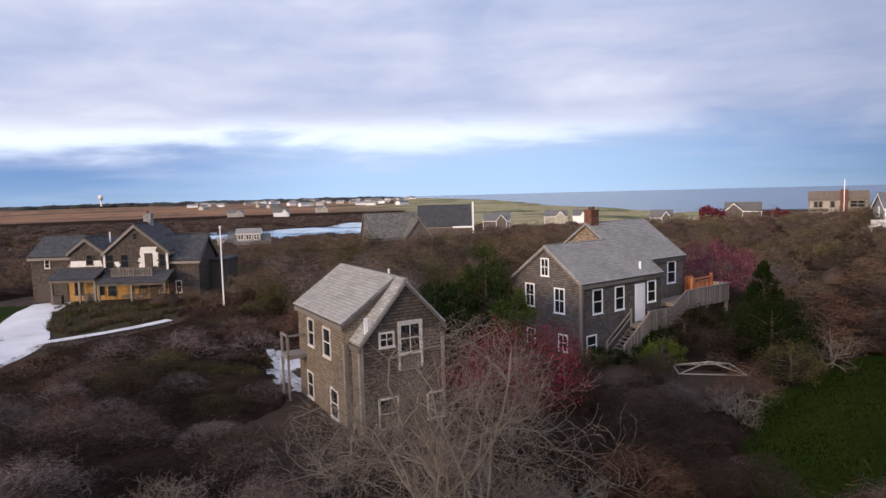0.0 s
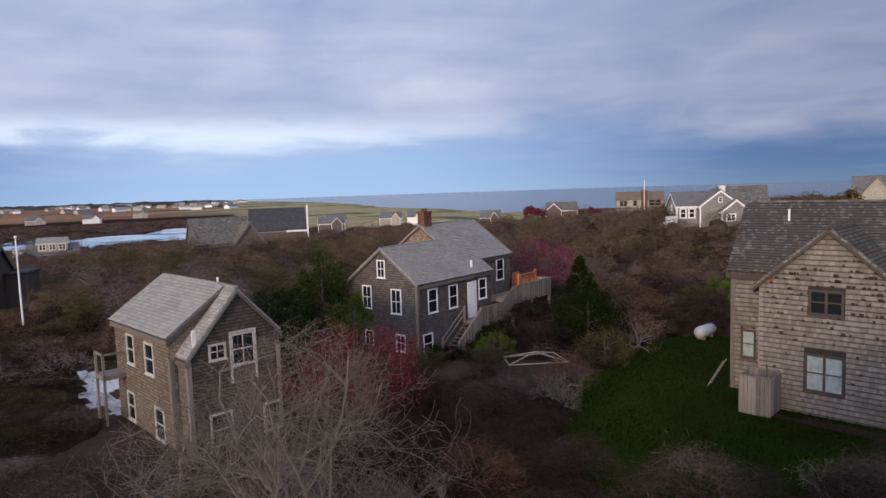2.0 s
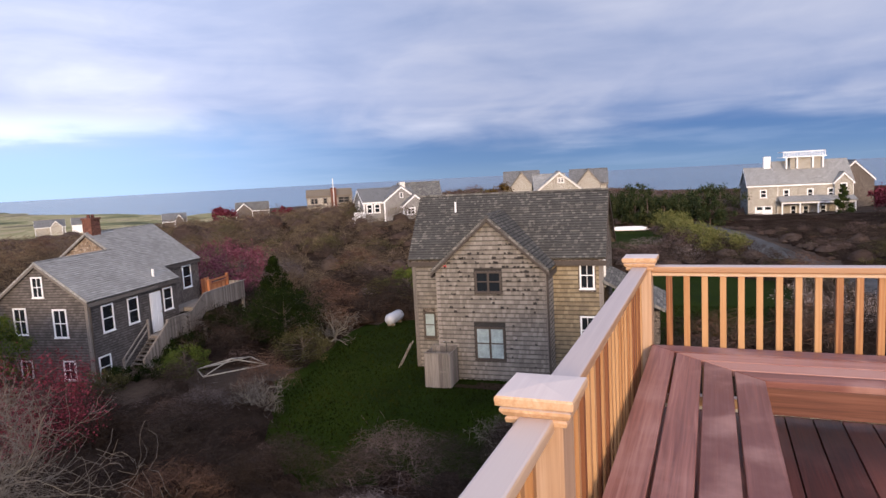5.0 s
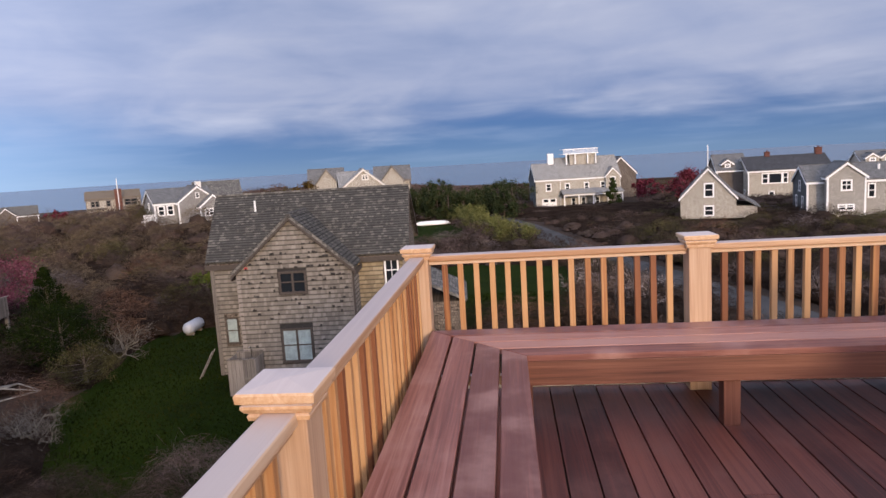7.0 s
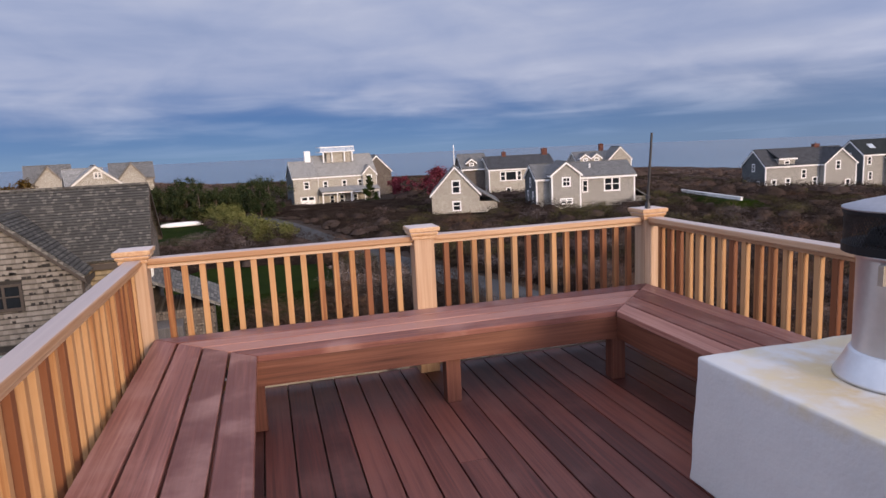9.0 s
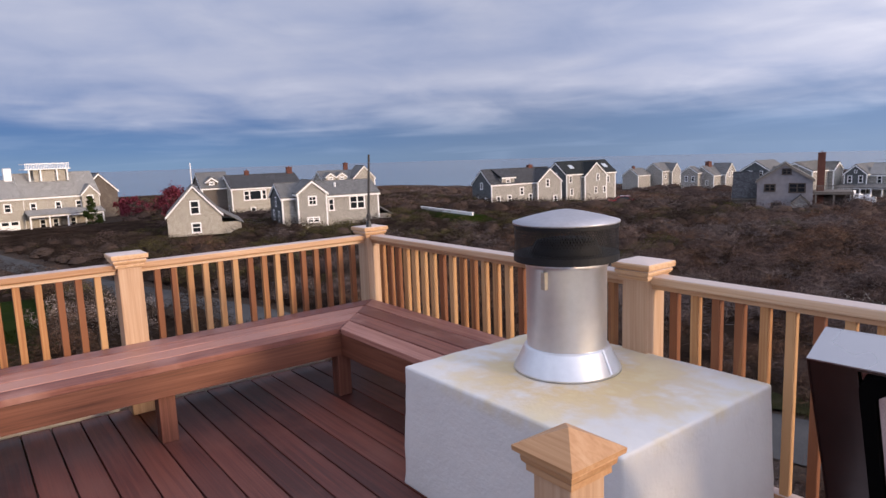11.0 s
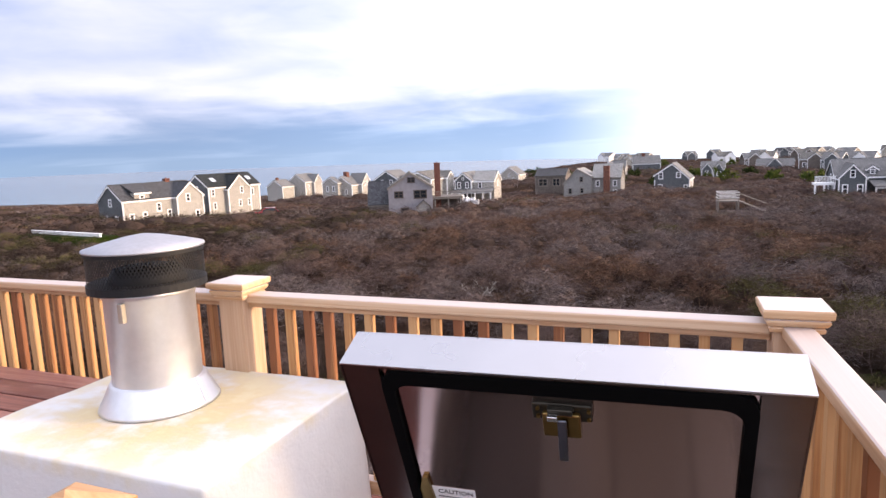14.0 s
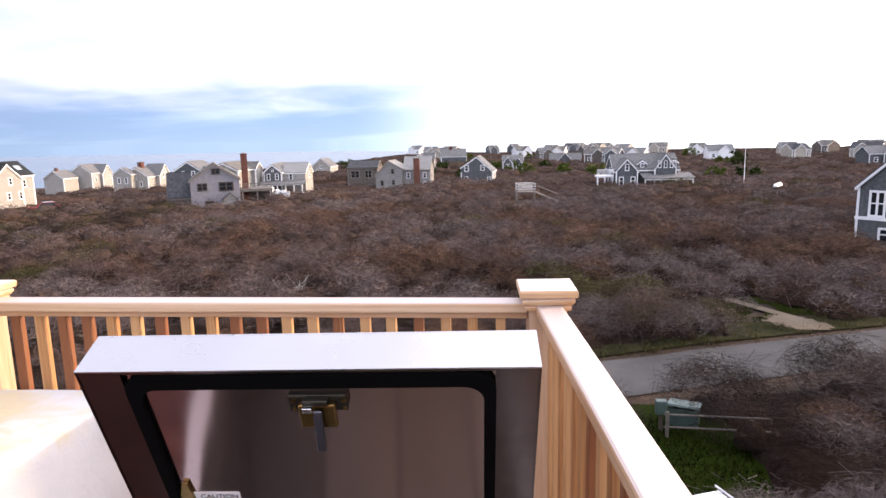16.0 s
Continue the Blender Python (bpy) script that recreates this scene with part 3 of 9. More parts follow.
def line_dist(p, x, y):
    best = np.full(np.shape(x), 1e9)
    for (x0, y0), (x1, y1) in zip(p, p[1:]):
        dx, dy = x1 - x0, y1 - y0
        u = np.clip(((x - x0) * dx + (y - y0) * dy) / (dx * dx + dy * dy), 0, 1)
        best = np.minimum(best, np.hypot(x - x0 - u * dx, y - y0 - u * dy))
    return best


COAST = ((-180, 480), (-165, 470), (-155, 480), (-140, 800), (-120, 1500), (-20, 2600), (20, 2600), (28, 1500), (36, 680), (46, 430), (58, 480), (75, 450), (100, 390), (124, 370), (130, 330), (143, 310), (150, 380), (164, 450), (172, 480), (180, 480))


def ease(v, a, b):
    u = np.clip((v - a) / (b - a), 0, 1)
    return u * u * (3 - 2 * u)


def ground_z(x, y):
    x, y = np.asarray(x, float), np.asarray(y, float)
    r = np.hypot(x, y)
    az = np.degrees(np.arctan2(x, y))
    z = -7.15 + 0.25 * np.sin(x * 0.11 + 1) * np.sin(y * 0.13) * ease(r, 20, 45)
    z = z - 3.6 * ease(y, 70, 210) - 1.5 * ease(y, 250, 500) + 0.5 * ease(r, 60, 95) * ease(-y, -10, 40) * ease(x, 0, 60)
    z = z - 2.2 * ease(-y, 90, 190) - 1.0 * ease(y, 85, 150) * ease(-y, -330, -260) + 3.0 * ease(x, 55, 90) * ease(y, 5, 30) * ease(-y, -90, -50)
    z = z - 1.45 * ease(x, 10, 32) * ease(-y, 62, 96) * (1 - ease(r, 175, 210))
    coast = np.interp(az, [a for a, _ in COAST], [d for _, d in COAST])
    z = z - (13.4 + z) * ease(r, coast * 0.30, coast * 0.92) * ease(az, 22, 34) * (1 - ease(az, 163, 172))
    return z * (1 - ease(r, coast * 0.93, coast)) - 19 * ease(r, coast * 0.93, coast) - 60 * ease(r, coast * 1.05, coast * 1.6) * np.maximum(ease(az, 34, 46), 1 - ease(az, -150, -130))


def ground_at(x, y):
    return float(ground_z(x, y))


def build_ground():
    radii = np.concatenate([np.arange(0, 130, 1.6), 130 * 1.045 ** np.arange(0, 68)])
    radii[0] = 0.05
    seg = 288
    a = np.linspace(0, 2 * np.pi, seg, endpoint=False)
    rr, aa = np.meshgrid(radii, a, indexing="ij")
    x, y = rr * np.sin(aa), rr * np.cos(aa)
    z = ground_z(x, y)
    v = np.stack([x, y, z], -1).reshape(-1, 3)
    n = len(radii)
    i, j = np.meshgrid(np.arange(n - 1), np.arange(seg), indexing="ij")
    k = (j + 1) % seg
    f = np.stack([i * seg + j, i * seg + k, (i + 1) * seg + k, (i + 1) * seg + j], -1).reshape(-1, 4)[:, ::-1]
    m, nt, b = material("moor", 0.95, spec=0.2)
    pos = link(nt, "ShaderNodeTexCoord").outputs["Object"]
    px, py = link(nt, "ShaderNodeSeparateXYZ", {0: pos}).outputs[:2]
    near = math_node(nt, "ADD", math_node(nt, "MULTIPLY", noise_tex(nt, pos, 0.22, 7.0, 0.62), 0.6), math_node(nt, "MULTIPLY", noise_tex(nt, pos, 4.0, 4.0, 0.7), 0.4))
    heath = ramp(nt, near, [(0.28, (0.016, 0.011, 0.008)), (0.45, (0.034, 0.023, 0.016)), (0.6, (0.055, 0.036, 0.025)), (0.75, (0.07, 0.058, 0.034))])
    strips = noise_tex(nt, link(nt, "ShaderNodeMapping", {"Vector": pos, "Rotation": (0, 0, radians(35)), "Scale": (0.0035, 0.012, 1.0)}).outputs[0], 1.0, 5.0, 0.6)
    plain_c = ramp(nt, strips, [(0.34, (0.022, 0.022, 0.014)), (0.44, (0.080, 0.048, 0.026)), (0.51, (0.29, 0.145, 0.066)), (0.57, (0.17, 0.085, 0.044)), (0.66, (0.030, 0.028, 0.020))])
    green = ramp(nt, strips, [(0.34, (0.050, 0.058, 0.026)), (0.43, (0.16, 0.16, 0.066)), (0.49, (0.36, 0.31, 0.17)), (0.53, (0.19, 0.18, 0.075)), (0.58, (0.34, 0.28, 0.16)), (0.66, (0.09, 0.085, 0.045))])
    plain_c = mix(nt, smooth(nt, math_node(nt, "DIVIDE", px, math_node(nt, "MAXIMUM", py, 1.0)), 0.26, 0.5), plain_c, green)
    ratio = math_node(nt, "DIVIDE", px, math_node(nt, "MAXIMUM", py, 1.0))
    shore = math_node(nt, "MULTIPLY", smooth(nt, ratio, 0.36, 0.48), math_node(nt, "SUBTRACT", 1.0, smooth(nt, ratio, 1.15, 1.35)))
    shore = math_node(nt, "MULTIPLY", shore, smooth(nt, math_node(nt, "ADD", px, py), 300.0, 350.0))
    far_n = math_node(nt, "MAXIMUM", smooth(nt, py, 430.0, 620.0), shore)
    colour = mix(nt, far_n, heath, plain_c)
    nt.links.new(colour, b.inputs["Base Color"])
    bump(nt, b, noise_tex(nt, pos, 3.0, 6.0, 0.7), 0.8, 0.15)
    tagged(mesh_np("ground", v, f, m, smooth_faces=True), "brown heathland ground running to the horizon", "ground", kind="structure")


build_ground()


def sheet(name, outline, mat, label, lift=0.03, step=0.8, cat="lawn", kind="structure", grown=1.4):
    xs, ys = [p[0] for p in outline], [p[1] for p in outline]
    gx, gy = np.arange(min(xs) - 1, max(xs) + 1, step), np.arange(min(ys) - 1, max(ys) + 1, step)
    x, y = np.meshgrid(gx, gy, indexing="ij")
    wob = np.array([noise.noise((a * 0.35, b * 0.35, 3.0)) for a, b in zip(x.ravel(), y.ravel())]).reshape(x.shape) * 1.1
    keep = in_poly(outline, x + wob, y - wob) | (line_dist(outline + outline[:1], x, y) < grown)
    z = ground_z(x, y) + lift
    idx = np.arange(x.size).reshape(x.shape)
    cell = keep[:-1, :-1] & keep[1:, :-1] & keep[1:, 1:] & keep[:-1, 1:]
    f = np.stack([idx[:-1, :-1][cell], idx[1:, :-1][cell], idx[1:, 1:][cell], idx[:-1, 1:][cell]], -1)
    return tagged(mesh_np(name, np.stack([x, y, z], -1).reshape(-1, 3), f, mat, smooth_faces=True), label, cat, kind=kind)


def ribbon(name, line, half, mat, label, lift=0.05, cat="road"):
    pts = []
    for (x0, y0), (x1, y1) in zip(line, line[1:]):
        n = max(2, int(math.hypot(x1 - x0, y1 - y0) / 1.5))
        pts += [(x0 + (x1 - x0) * i / n, y0 + (y1 - y0) * i / n) for i in range(n)]
    pts = np.array(pts + [line[-1]])
    for _ in range(6):
        pts[1:-1] = (pts[:-2] + 2 * pts[1:-1] + pts[2:]) / 4
    d = np.gradient(pts, axis=0)
    nrm = np.stack([-d[:, 1], d[:, 0]], -1) / np.linalg.norm(d, axis=1)[:, None]
    w = np.array([half * (1 + 0.10 * noise.noise((p[0] * 0.4, p[1] * 0.4, 9))) for p in pts])
    cols = [pts + nrm * (w * s)[:, None] for s in (-1, -0.5, 0, 0.5, 1)]
    v = np.concatenate([np.column_stack([c, ground_z(c[:, 0], c[:, 1]) + lift + (0.03 if abs(k) < 2 else 0.0)]) for k, c in zip((-2, -1, 0, 1, 2), cols)])
    n = len(pts)
    f = [(k * n + i, k * n + i + 1, (k + 1) * n + i + 1, (k + 1) * n + i) for k in range(4) for i in range(n - 1)]
    return tagged(mesh_np(name, v, np.array(f)[:, ::-1], mat, smooth_faces=True), label, cat, kind="structure")


sheet("lawn", LAWN_NEAR, GRASS, "mown green lawn beside the old shingled house")
sheet("lawn", LAWN_FAR, GRASS, "green lawn in front of the large pale house", step=1.2)
sheet("lawn", LAWN_BOX, GRASS, "green lawn round the utility cabinet")
sheet("lawn", LAWN_D, ground_mat("rough_grass", [(0.3, (0.020, 0.020, 0.010)), (0.6, (0.048, 0.040, 0.022))], 0.4, 9.0), "dull rough grass before the porch house", step=1.0)
sheet("lawn", LAWN_L, GRASS, "strip of green lawn before a distant house", step=1.0)
ribbon("road", ROAD, 1.65, ASPHALT, "narrow worn grey asphalt lane")
APRON = [(-9.5, -33.2), (-10.1, -34.1), (-11.4, -33.5), (-11.8, -32.3), (-11.0, -31.9), (-10.0, -32.2)]
SANDY = [(-11.4, -32.6), (-10.9, -33.9), (-10.2, -35.0), (-9.4, -36.4), (-9.0, -37.2)]
ribbon("path", SANDY, 0.34, SAND, "pale sandy path leaving the lane", 0.1, cat="path")
sheet("path", APRON, SAND, "pale gravelly apron where the sandy path meets the lane", 0.12, 0.3, "path", grown=0.4)
ribbon("driveway", DRIVE, 1.55, SHELL, "white crushed shell driveway curving to the porch house", cat="driveway")
ribbon("driveway", DRIVE_B, 0.42, SHELL, "narrow white shell track round the rough grass", 0.07, cat="driveway")
sheet("driveway", YARD_SHELL, SHELL, "white crushed shell yard behind the cottage", 0.06, 0.3, "driveway", grown=0.2)
sheet("driveway", YARD_BACK, SHELL, "patch of white crushed shell beside the crabapple", 0.06, 0.3, "driveway", grown=0.2)
sheet("lawn", LAWN_W, GRASS, "green lawn beyond the shell driveway", step=1.0)
sheet("flower_bed", [(27.5, 8.4), (26.5, 8.2), (26.4, 3.8), (27.6, 3.6)], HEATH_GROUND, "bare brown earth bed along the old house's foot", 0.06, 0.4, "bed", grown=0.1)
VERGE = [(16, -23.6), (10, -25.2), (4, -27.1), (-1.4, -29.1), (-7, -31.4), (-13, -33.4), (-22, -37)]
ribbon("verge", VERGE, 0.95, ground_mat("rough_verge", [(0.3, (0.010, 0.011, 0.005)), (0.5, (0.026, 0.026, 0.010)), (0.7, (0.056, 0.046, 0.026))], 0.9, 9.0, relief=0.8), "rough olive grass verge of the lane", 0.08, cat="verge")


# how far the open sea is seen, by compass bearing
SEA_REACH = ((0, 3200), (62, 3200), (85, 2500), (105, 2050), (125, 1650), (150, 1150), (166, 930), (174, 740), (182, 560), (230, 500), (300, 520), (330, 3000), (360, 3200))


def build_water():
    m, nt, b = material("sea_water", 0.22, spec=0.5)
    pos = link(nt, "ShaderNodeTexCoord").outputs["Object"]
    n = noise_tex(nt, link(nt, "ShaderNodeMapping", {"Vector": pos, "Scale": (0.004, 0.012, 1)}).outputs[0], 1.0, 6.0)
    nt.links.new(ramp(nt, n, [(0.3, (0.045, 0.085, 0.13)), (0.7, (0.085, 0.135, 0.18))]), b.inputs["Base Color"])
    bump(nt, b, noise_tex(nt, pos, 0.25, 8.0, 0.65), 0.6, 0.6)
    az = np.arange(0, 360, 2.0)
    reach = np.interp(az, [p for p, _ in SEA_REACH], [q for _, q in SEA_REACH])
    bm = bmesh.new()
    hub = bm.verts.new((0, 0, 0))
    rim = [bm.verts.new((q * math.sin(radians(p)), q * math.cos(radians(p)), 0)) for p, q in zip(az, reach)]
    for a_, b_ in zip(rim, rim[1:] + rim[:1]):
        bm.faces.new((hub, b_, a_))
    ob = finish("water", bm, m)
    ob.location = (0, 0, -14)
    tagged(ob, "calm grey-blue sea reaching the horizon", "sea", kind="structure")
    pm, _, pb = material("pond_water", 0.08, spec=0.6)
    pb.inputs["Base Color"].default_value = (0.06, 0.10, 0.17, 1)
    tagged(sheet("pond", POND, pm, "still pale blue pond among the heath", 0.35, 2.0, "pond", grown=0.0), kind="structure")


build_water()

# ---------------- the roof deck ----------------
N_Y, E_X, S_Y = -2.10, 6.86, -5.60          # rail lines
W_A, W_B = (2.095, -5.60), (1.80, -2.10)    # the west rail runs a little askew
RAIL_TOP, POST_TOP, BENCH_Z = 0.942, 0.955, 0.45
P0, P1, P2, P3, P4, P5, P6 = (1.76, N_Y), (4.27, N_Y), (E_X, N_Y), (E_X, -3.875), (E_X, S_Y), (4.385, S_Y), W_A


def west_x(y):
    return W_A[0] + (W_B[0] - W_A[0]) * (y - W_A[1]) / (W_B[1] - W_A[1])


def own_house():
    house = empty("house", (4.4, -3.85, -7.2))
    tagged(house, "tall grey-shingled house that carries the roof deck", "house")
    part("wall", boxed(-4.6, 4.6, -3.6, 3.6, 0, 4.3), SHINGLE_GREY, house, "weathered grey cedar shingle walls")
    bm = bmesh.new()
    a = [(-5.0, -4.0, 4.2), (5.0, -4.0, 4.2), (5.0, 4.0, 4.2), (-5.0, 4.0, 4.2)]
    b = [(-2.75, -1.84, 6.93), (2.55, -1.84, 6.93), (2.55, 1.84, 6.93), (-2.75, 1.84, 6.93)]
    lo, hi = [bm.verts.new(p) for p in a], [bm.verts.new(p) for p in b]
    for i in range(4):
        j = (i + 1) % 4
        bm.faces.new((lo[i], lo[j], hi[j], hi[i]))
    bm.faces.new(lo[::-1])
    bm.faces.new(hi)
    part("roof", bm, ROOF_GREY, house, "grey shingle roof below the deck")


own_house()


def build_deck():
    deck = empty("roof_deck")
    tagged(deck, "reddish hardwood roof deck with dark joints", "deck", kind="structure")
    hatch = (2.12, 3.24, -4.95, -3.98)
    # framing under the boards
    bm = boxed(1.85, 3.30, -5.66, hatch[2] - 0.03, -0.20, -0.032)
    box(bm, 1.72, 3.30, hatch[3] + 0.03, -2.04, -0.20, -0.032)
    box(bm, 3.30, 6.93, -5.66, -2.04, -0.20, -0.032)
    part("framing", bm, DARKTRIM, deck)
    bm = boxed(6.95, 7.02, -5.70, -2.0, -0.26, 0.028)
    box(bm, 1.7, 6.947, -2.0, -1.94, -0.26, 0.028)
    box(bm, 1.9, 6.947, -5.76, -5.70, -0.26, 0.028)
    part("edge_trim", bm, OFFWHITE, deck, "pale painted trim along the deck's edge")
    rng = random.Random(3)
    pitch = 0.1525
    y = -3.077 + pitch * 6
    lines = []
    while y - pitch > -5.72:
        lines.append((max(y - pitch + 0.008, -5.66), min(y, -2.04)))
        y -= pitch
    for y0, y1 in lines:
        spans = [(west_x((y0 + y1) / 2) - 0.05, 6.93)]
        if y1 > hatch[2] and y0 < hatch[3]:
            spans = [(hatch[1], 6.93)]
        for x0, x1 in spans:
            cut = x0 + (x1 - x0) * rng.uniform(0.3, 0.75)
            for a, b in ((x0, cut - 0.002), (cut + 0.002, x1)) if x1 - x0 > 4 and rng.random() < 0.45 else ((x0, x1),):
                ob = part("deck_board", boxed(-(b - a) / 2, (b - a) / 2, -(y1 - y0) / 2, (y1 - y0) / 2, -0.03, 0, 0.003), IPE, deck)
                ob.location = ((a + b) / 2, (y0 + y1) / 2, rng.uniform(-0.001, 0.001))
    return deck


build_deck()


def post_meshes():
    me = {}
    bm = boxed(-0.068, 0.068, -0.068, 0.068, 0.0, POST_TOP - 0.03, 0.004)
    me["post"] = part("shaft", bm, CEDAR_POST, None)
    # moulded cap: two stepped coves, a flat plate and a low pyramid
    bm = bmesh.new()
    prof = [(0.072, -0.075), (0.080, -0.072), (0.083, -0.060), (0.078, -0.054), (0.086, -0.050), (0.094, -0.038), (0.094, -0.030), (0.088, -0.027), (0.102, -0.020), (0.104, 0.0), (0.100, 0.006)]
    rings = [[bm.verts.new((sx * r, sy * r, z)) for sx, sy in ((-1, -1), (1, -1), (1, 1), (-1, 1))] for r, z in prof]
    for a, b in zip(rings, rings[1:]):
        for i in range(4):
            bm.faces.new((a[i], a[(i + 1) % 4], b[(i + 1) % 4], b[i]))
    bm.faces.new(rings[0][::-1])
    top = bm.verts.new((0, 0, 0.014))
    for i in range(4):
        bm.faces.new((rings[-1][i], rings[-1][(i + 1) % 4], top))
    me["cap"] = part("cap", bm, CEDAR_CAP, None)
    return me


PM = post_meshes()
MESH_POST, MESH_CAP = PM["post"].data, PM["cap"].data
for o in PM.values():
    bpy.data.objects.remove(o)
STICK_H = 0.775
bm = boxed(-0.018, 0.018, -0.018, 0.018, 0, STICK_H, 0.0025)
_tmp = part("baluster", bm, CEDAR_STICK, None)
MESH_STICK = _tmp.data
bpy.data.objects.remove(_tmp)


def rail_post(x, y, rz=0.0, label="square cedar rail post with a moulded cap"):
    p = empty("rail_post", (x, y, 0), rz)
    tagged(p, label, "post", "posts of the deck rail")
    share("shaft", MESH_POST, p)
    share("cap", MESH_CAP, p, (0, 0, 0.995), label="flat pyramid cap with stepped mouldings")
    return p


def rail(a, b, count, label):
    """A rail panel between two posts: top rail, sub rail, bottom rail, balusters."""
    a, b = Vector((*a, 0)), Vector((*b, 0))
    d = b - a
    length, rz = d.length, math.degrees(math.atan2(d.y, d.x))
    r = empty("railing", tuple(a), rz)
    tagged(r, label, "railing", "panels of the deck rail")
    s, e = 0.068, length - 0.068
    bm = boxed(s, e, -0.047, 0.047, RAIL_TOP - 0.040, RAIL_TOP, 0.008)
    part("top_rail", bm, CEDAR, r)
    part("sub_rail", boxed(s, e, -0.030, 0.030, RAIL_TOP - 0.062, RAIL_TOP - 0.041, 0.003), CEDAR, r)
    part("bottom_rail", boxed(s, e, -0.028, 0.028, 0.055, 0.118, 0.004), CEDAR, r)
    pitch = (e - s) / (count + 1)
    rng = random.Random(int(length * 1000))
    for i in range(count):
        share("baluster", MESH_STICK, r, (s + pitch * (i + 1) + rng.uniform(-0.003, 0.003), 0, 0.108), rng.uniform(-2, 2))
    return r


for p in (P0, P1, P2, P3, P4, P5):
    rail_post(*p)
rail_post(*P6, rz=3.0)
rail(P1, P2, 22, "new orange cedar railing behind the bench")
rail(P0, P1, 21, "new orange cedar railing along the deck edge")
rail(P2, P3, 15, "new orange cedar railing over the short bench")
rail(P3, P4, 15, "new orange cedar railing over the short bench")
rail(P4, P5, 21, "new cedar railing behind the chimney")
rail(P5, P6, 20, "new cedar railing behind the roof hatch")
rail(P6, P0, 31, "new cedar railing beside the roof hatch")


def build_bench():
    bench = empty("bench", (5.5, -3.85, 0))
    tagged(bench, "built-in three-sided bench of wide red hardwood boards", "bench")
    ox, oy = 5.5, -3.85
    n_out, e_out, s_out = -2.168, 6.79, -5.545
    w, gap, t = 0.139, 0.0145, 0.036
    wx, sx = 4.20, 4.46                        # west ends of the two arms
    for k in range(4):
        o, i = k * (w + gap), k * (w + gap) + w
        rows = (
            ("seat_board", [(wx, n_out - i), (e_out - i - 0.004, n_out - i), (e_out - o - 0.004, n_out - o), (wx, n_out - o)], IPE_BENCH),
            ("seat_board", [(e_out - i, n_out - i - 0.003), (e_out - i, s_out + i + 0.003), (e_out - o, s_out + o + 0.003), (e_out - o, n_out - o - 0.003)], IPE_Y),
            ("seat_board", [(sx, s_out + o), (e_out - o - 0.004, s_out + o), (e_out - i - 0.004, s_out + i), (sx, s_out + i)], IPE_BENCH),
        )
        for nm, pts, mt in rows:
            bm = prism(bmesh.new(), [(x - ox, y - oy) for x, y in pts], BENCH_Z - t, BENCH_Z)
            bmesh.ops.recalc_face_normals(bm, faces=bm.faces)
            bmesh.ops.bevel(bm, geom=list(bm.edges), offset=0.003, segments=1, affect="EDGES")
            part(nm, bm, mt, bench)
    ins = 4 * w + 3 * gap - 0.02
    ni, ei, si = n_out - ins, e_out - ins, s_out + ins
    z0, z1 = 0.272, BENCH_Z - t - 0.001
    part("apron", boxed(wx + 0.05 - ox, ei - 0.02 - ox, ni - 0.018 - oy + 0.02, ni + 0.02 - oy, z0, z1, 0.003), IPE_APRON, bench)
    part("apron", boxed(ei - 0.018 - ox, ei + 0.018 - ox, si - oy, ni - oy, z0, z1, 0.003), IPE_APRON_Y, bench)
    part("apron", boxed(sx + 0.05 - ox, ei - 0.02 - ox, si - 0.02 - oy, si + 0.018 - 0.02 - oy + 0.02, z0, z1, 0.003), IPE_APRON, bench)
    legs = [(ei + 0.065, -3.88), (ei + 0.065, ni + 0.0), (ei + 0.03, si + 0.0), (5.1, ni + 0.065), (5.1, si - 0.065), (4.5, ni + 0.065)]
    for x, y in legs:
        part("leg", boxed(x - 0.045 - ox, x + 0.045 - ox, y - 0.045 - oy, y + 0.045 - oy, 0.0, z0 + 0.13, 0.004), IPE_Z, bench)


build_bench()


def build_newel():
    p = empty("newel_post", (3.318, -3.885, 0))
    tagged(p, "short cedar newel post with a pyramid cap by the hatch", "post")
    part("shaft", boxed(-0.045, 0.045, -0.045, 0.045, 0, 0.965, 0.003), CEDAR_POST, p)
    bm = bmesh.new()
    prof = [(0.048, -0.052), (0.054, -0.048), (0.054, -0.036), (0.060, -0.030), (0.062, -0.020), (0.060, -0.016), (0.072, -0.010), (0.073, 0.0)]
    rings = [[bm.verts.new((sx * r, sy * r, z)) for sx, sy in ((-1, -1), (1, -1), (1, 1), (-1, 1))] for r, z in prof]
    for a, b in zip(rings, rings[1:]):
        for i in range(4):
            bm.faces.new((a[i], a[(i + 1) % 4], b[(i + 1) % 4], b[i]))
    bm.faces.new(rings[0][::-1])
    top = bm.verts.new((0, 0, 0.036))
    for i in range(4):
        bm.faces.new((rings[-1][i], rings[-1][(i + 1) % 4], top))
    c = part("cap", bm, CEDAR_NEWEL, p, "four-sided pyramid cap")
    c.location = (0, 0, 1.0)


build_newel()


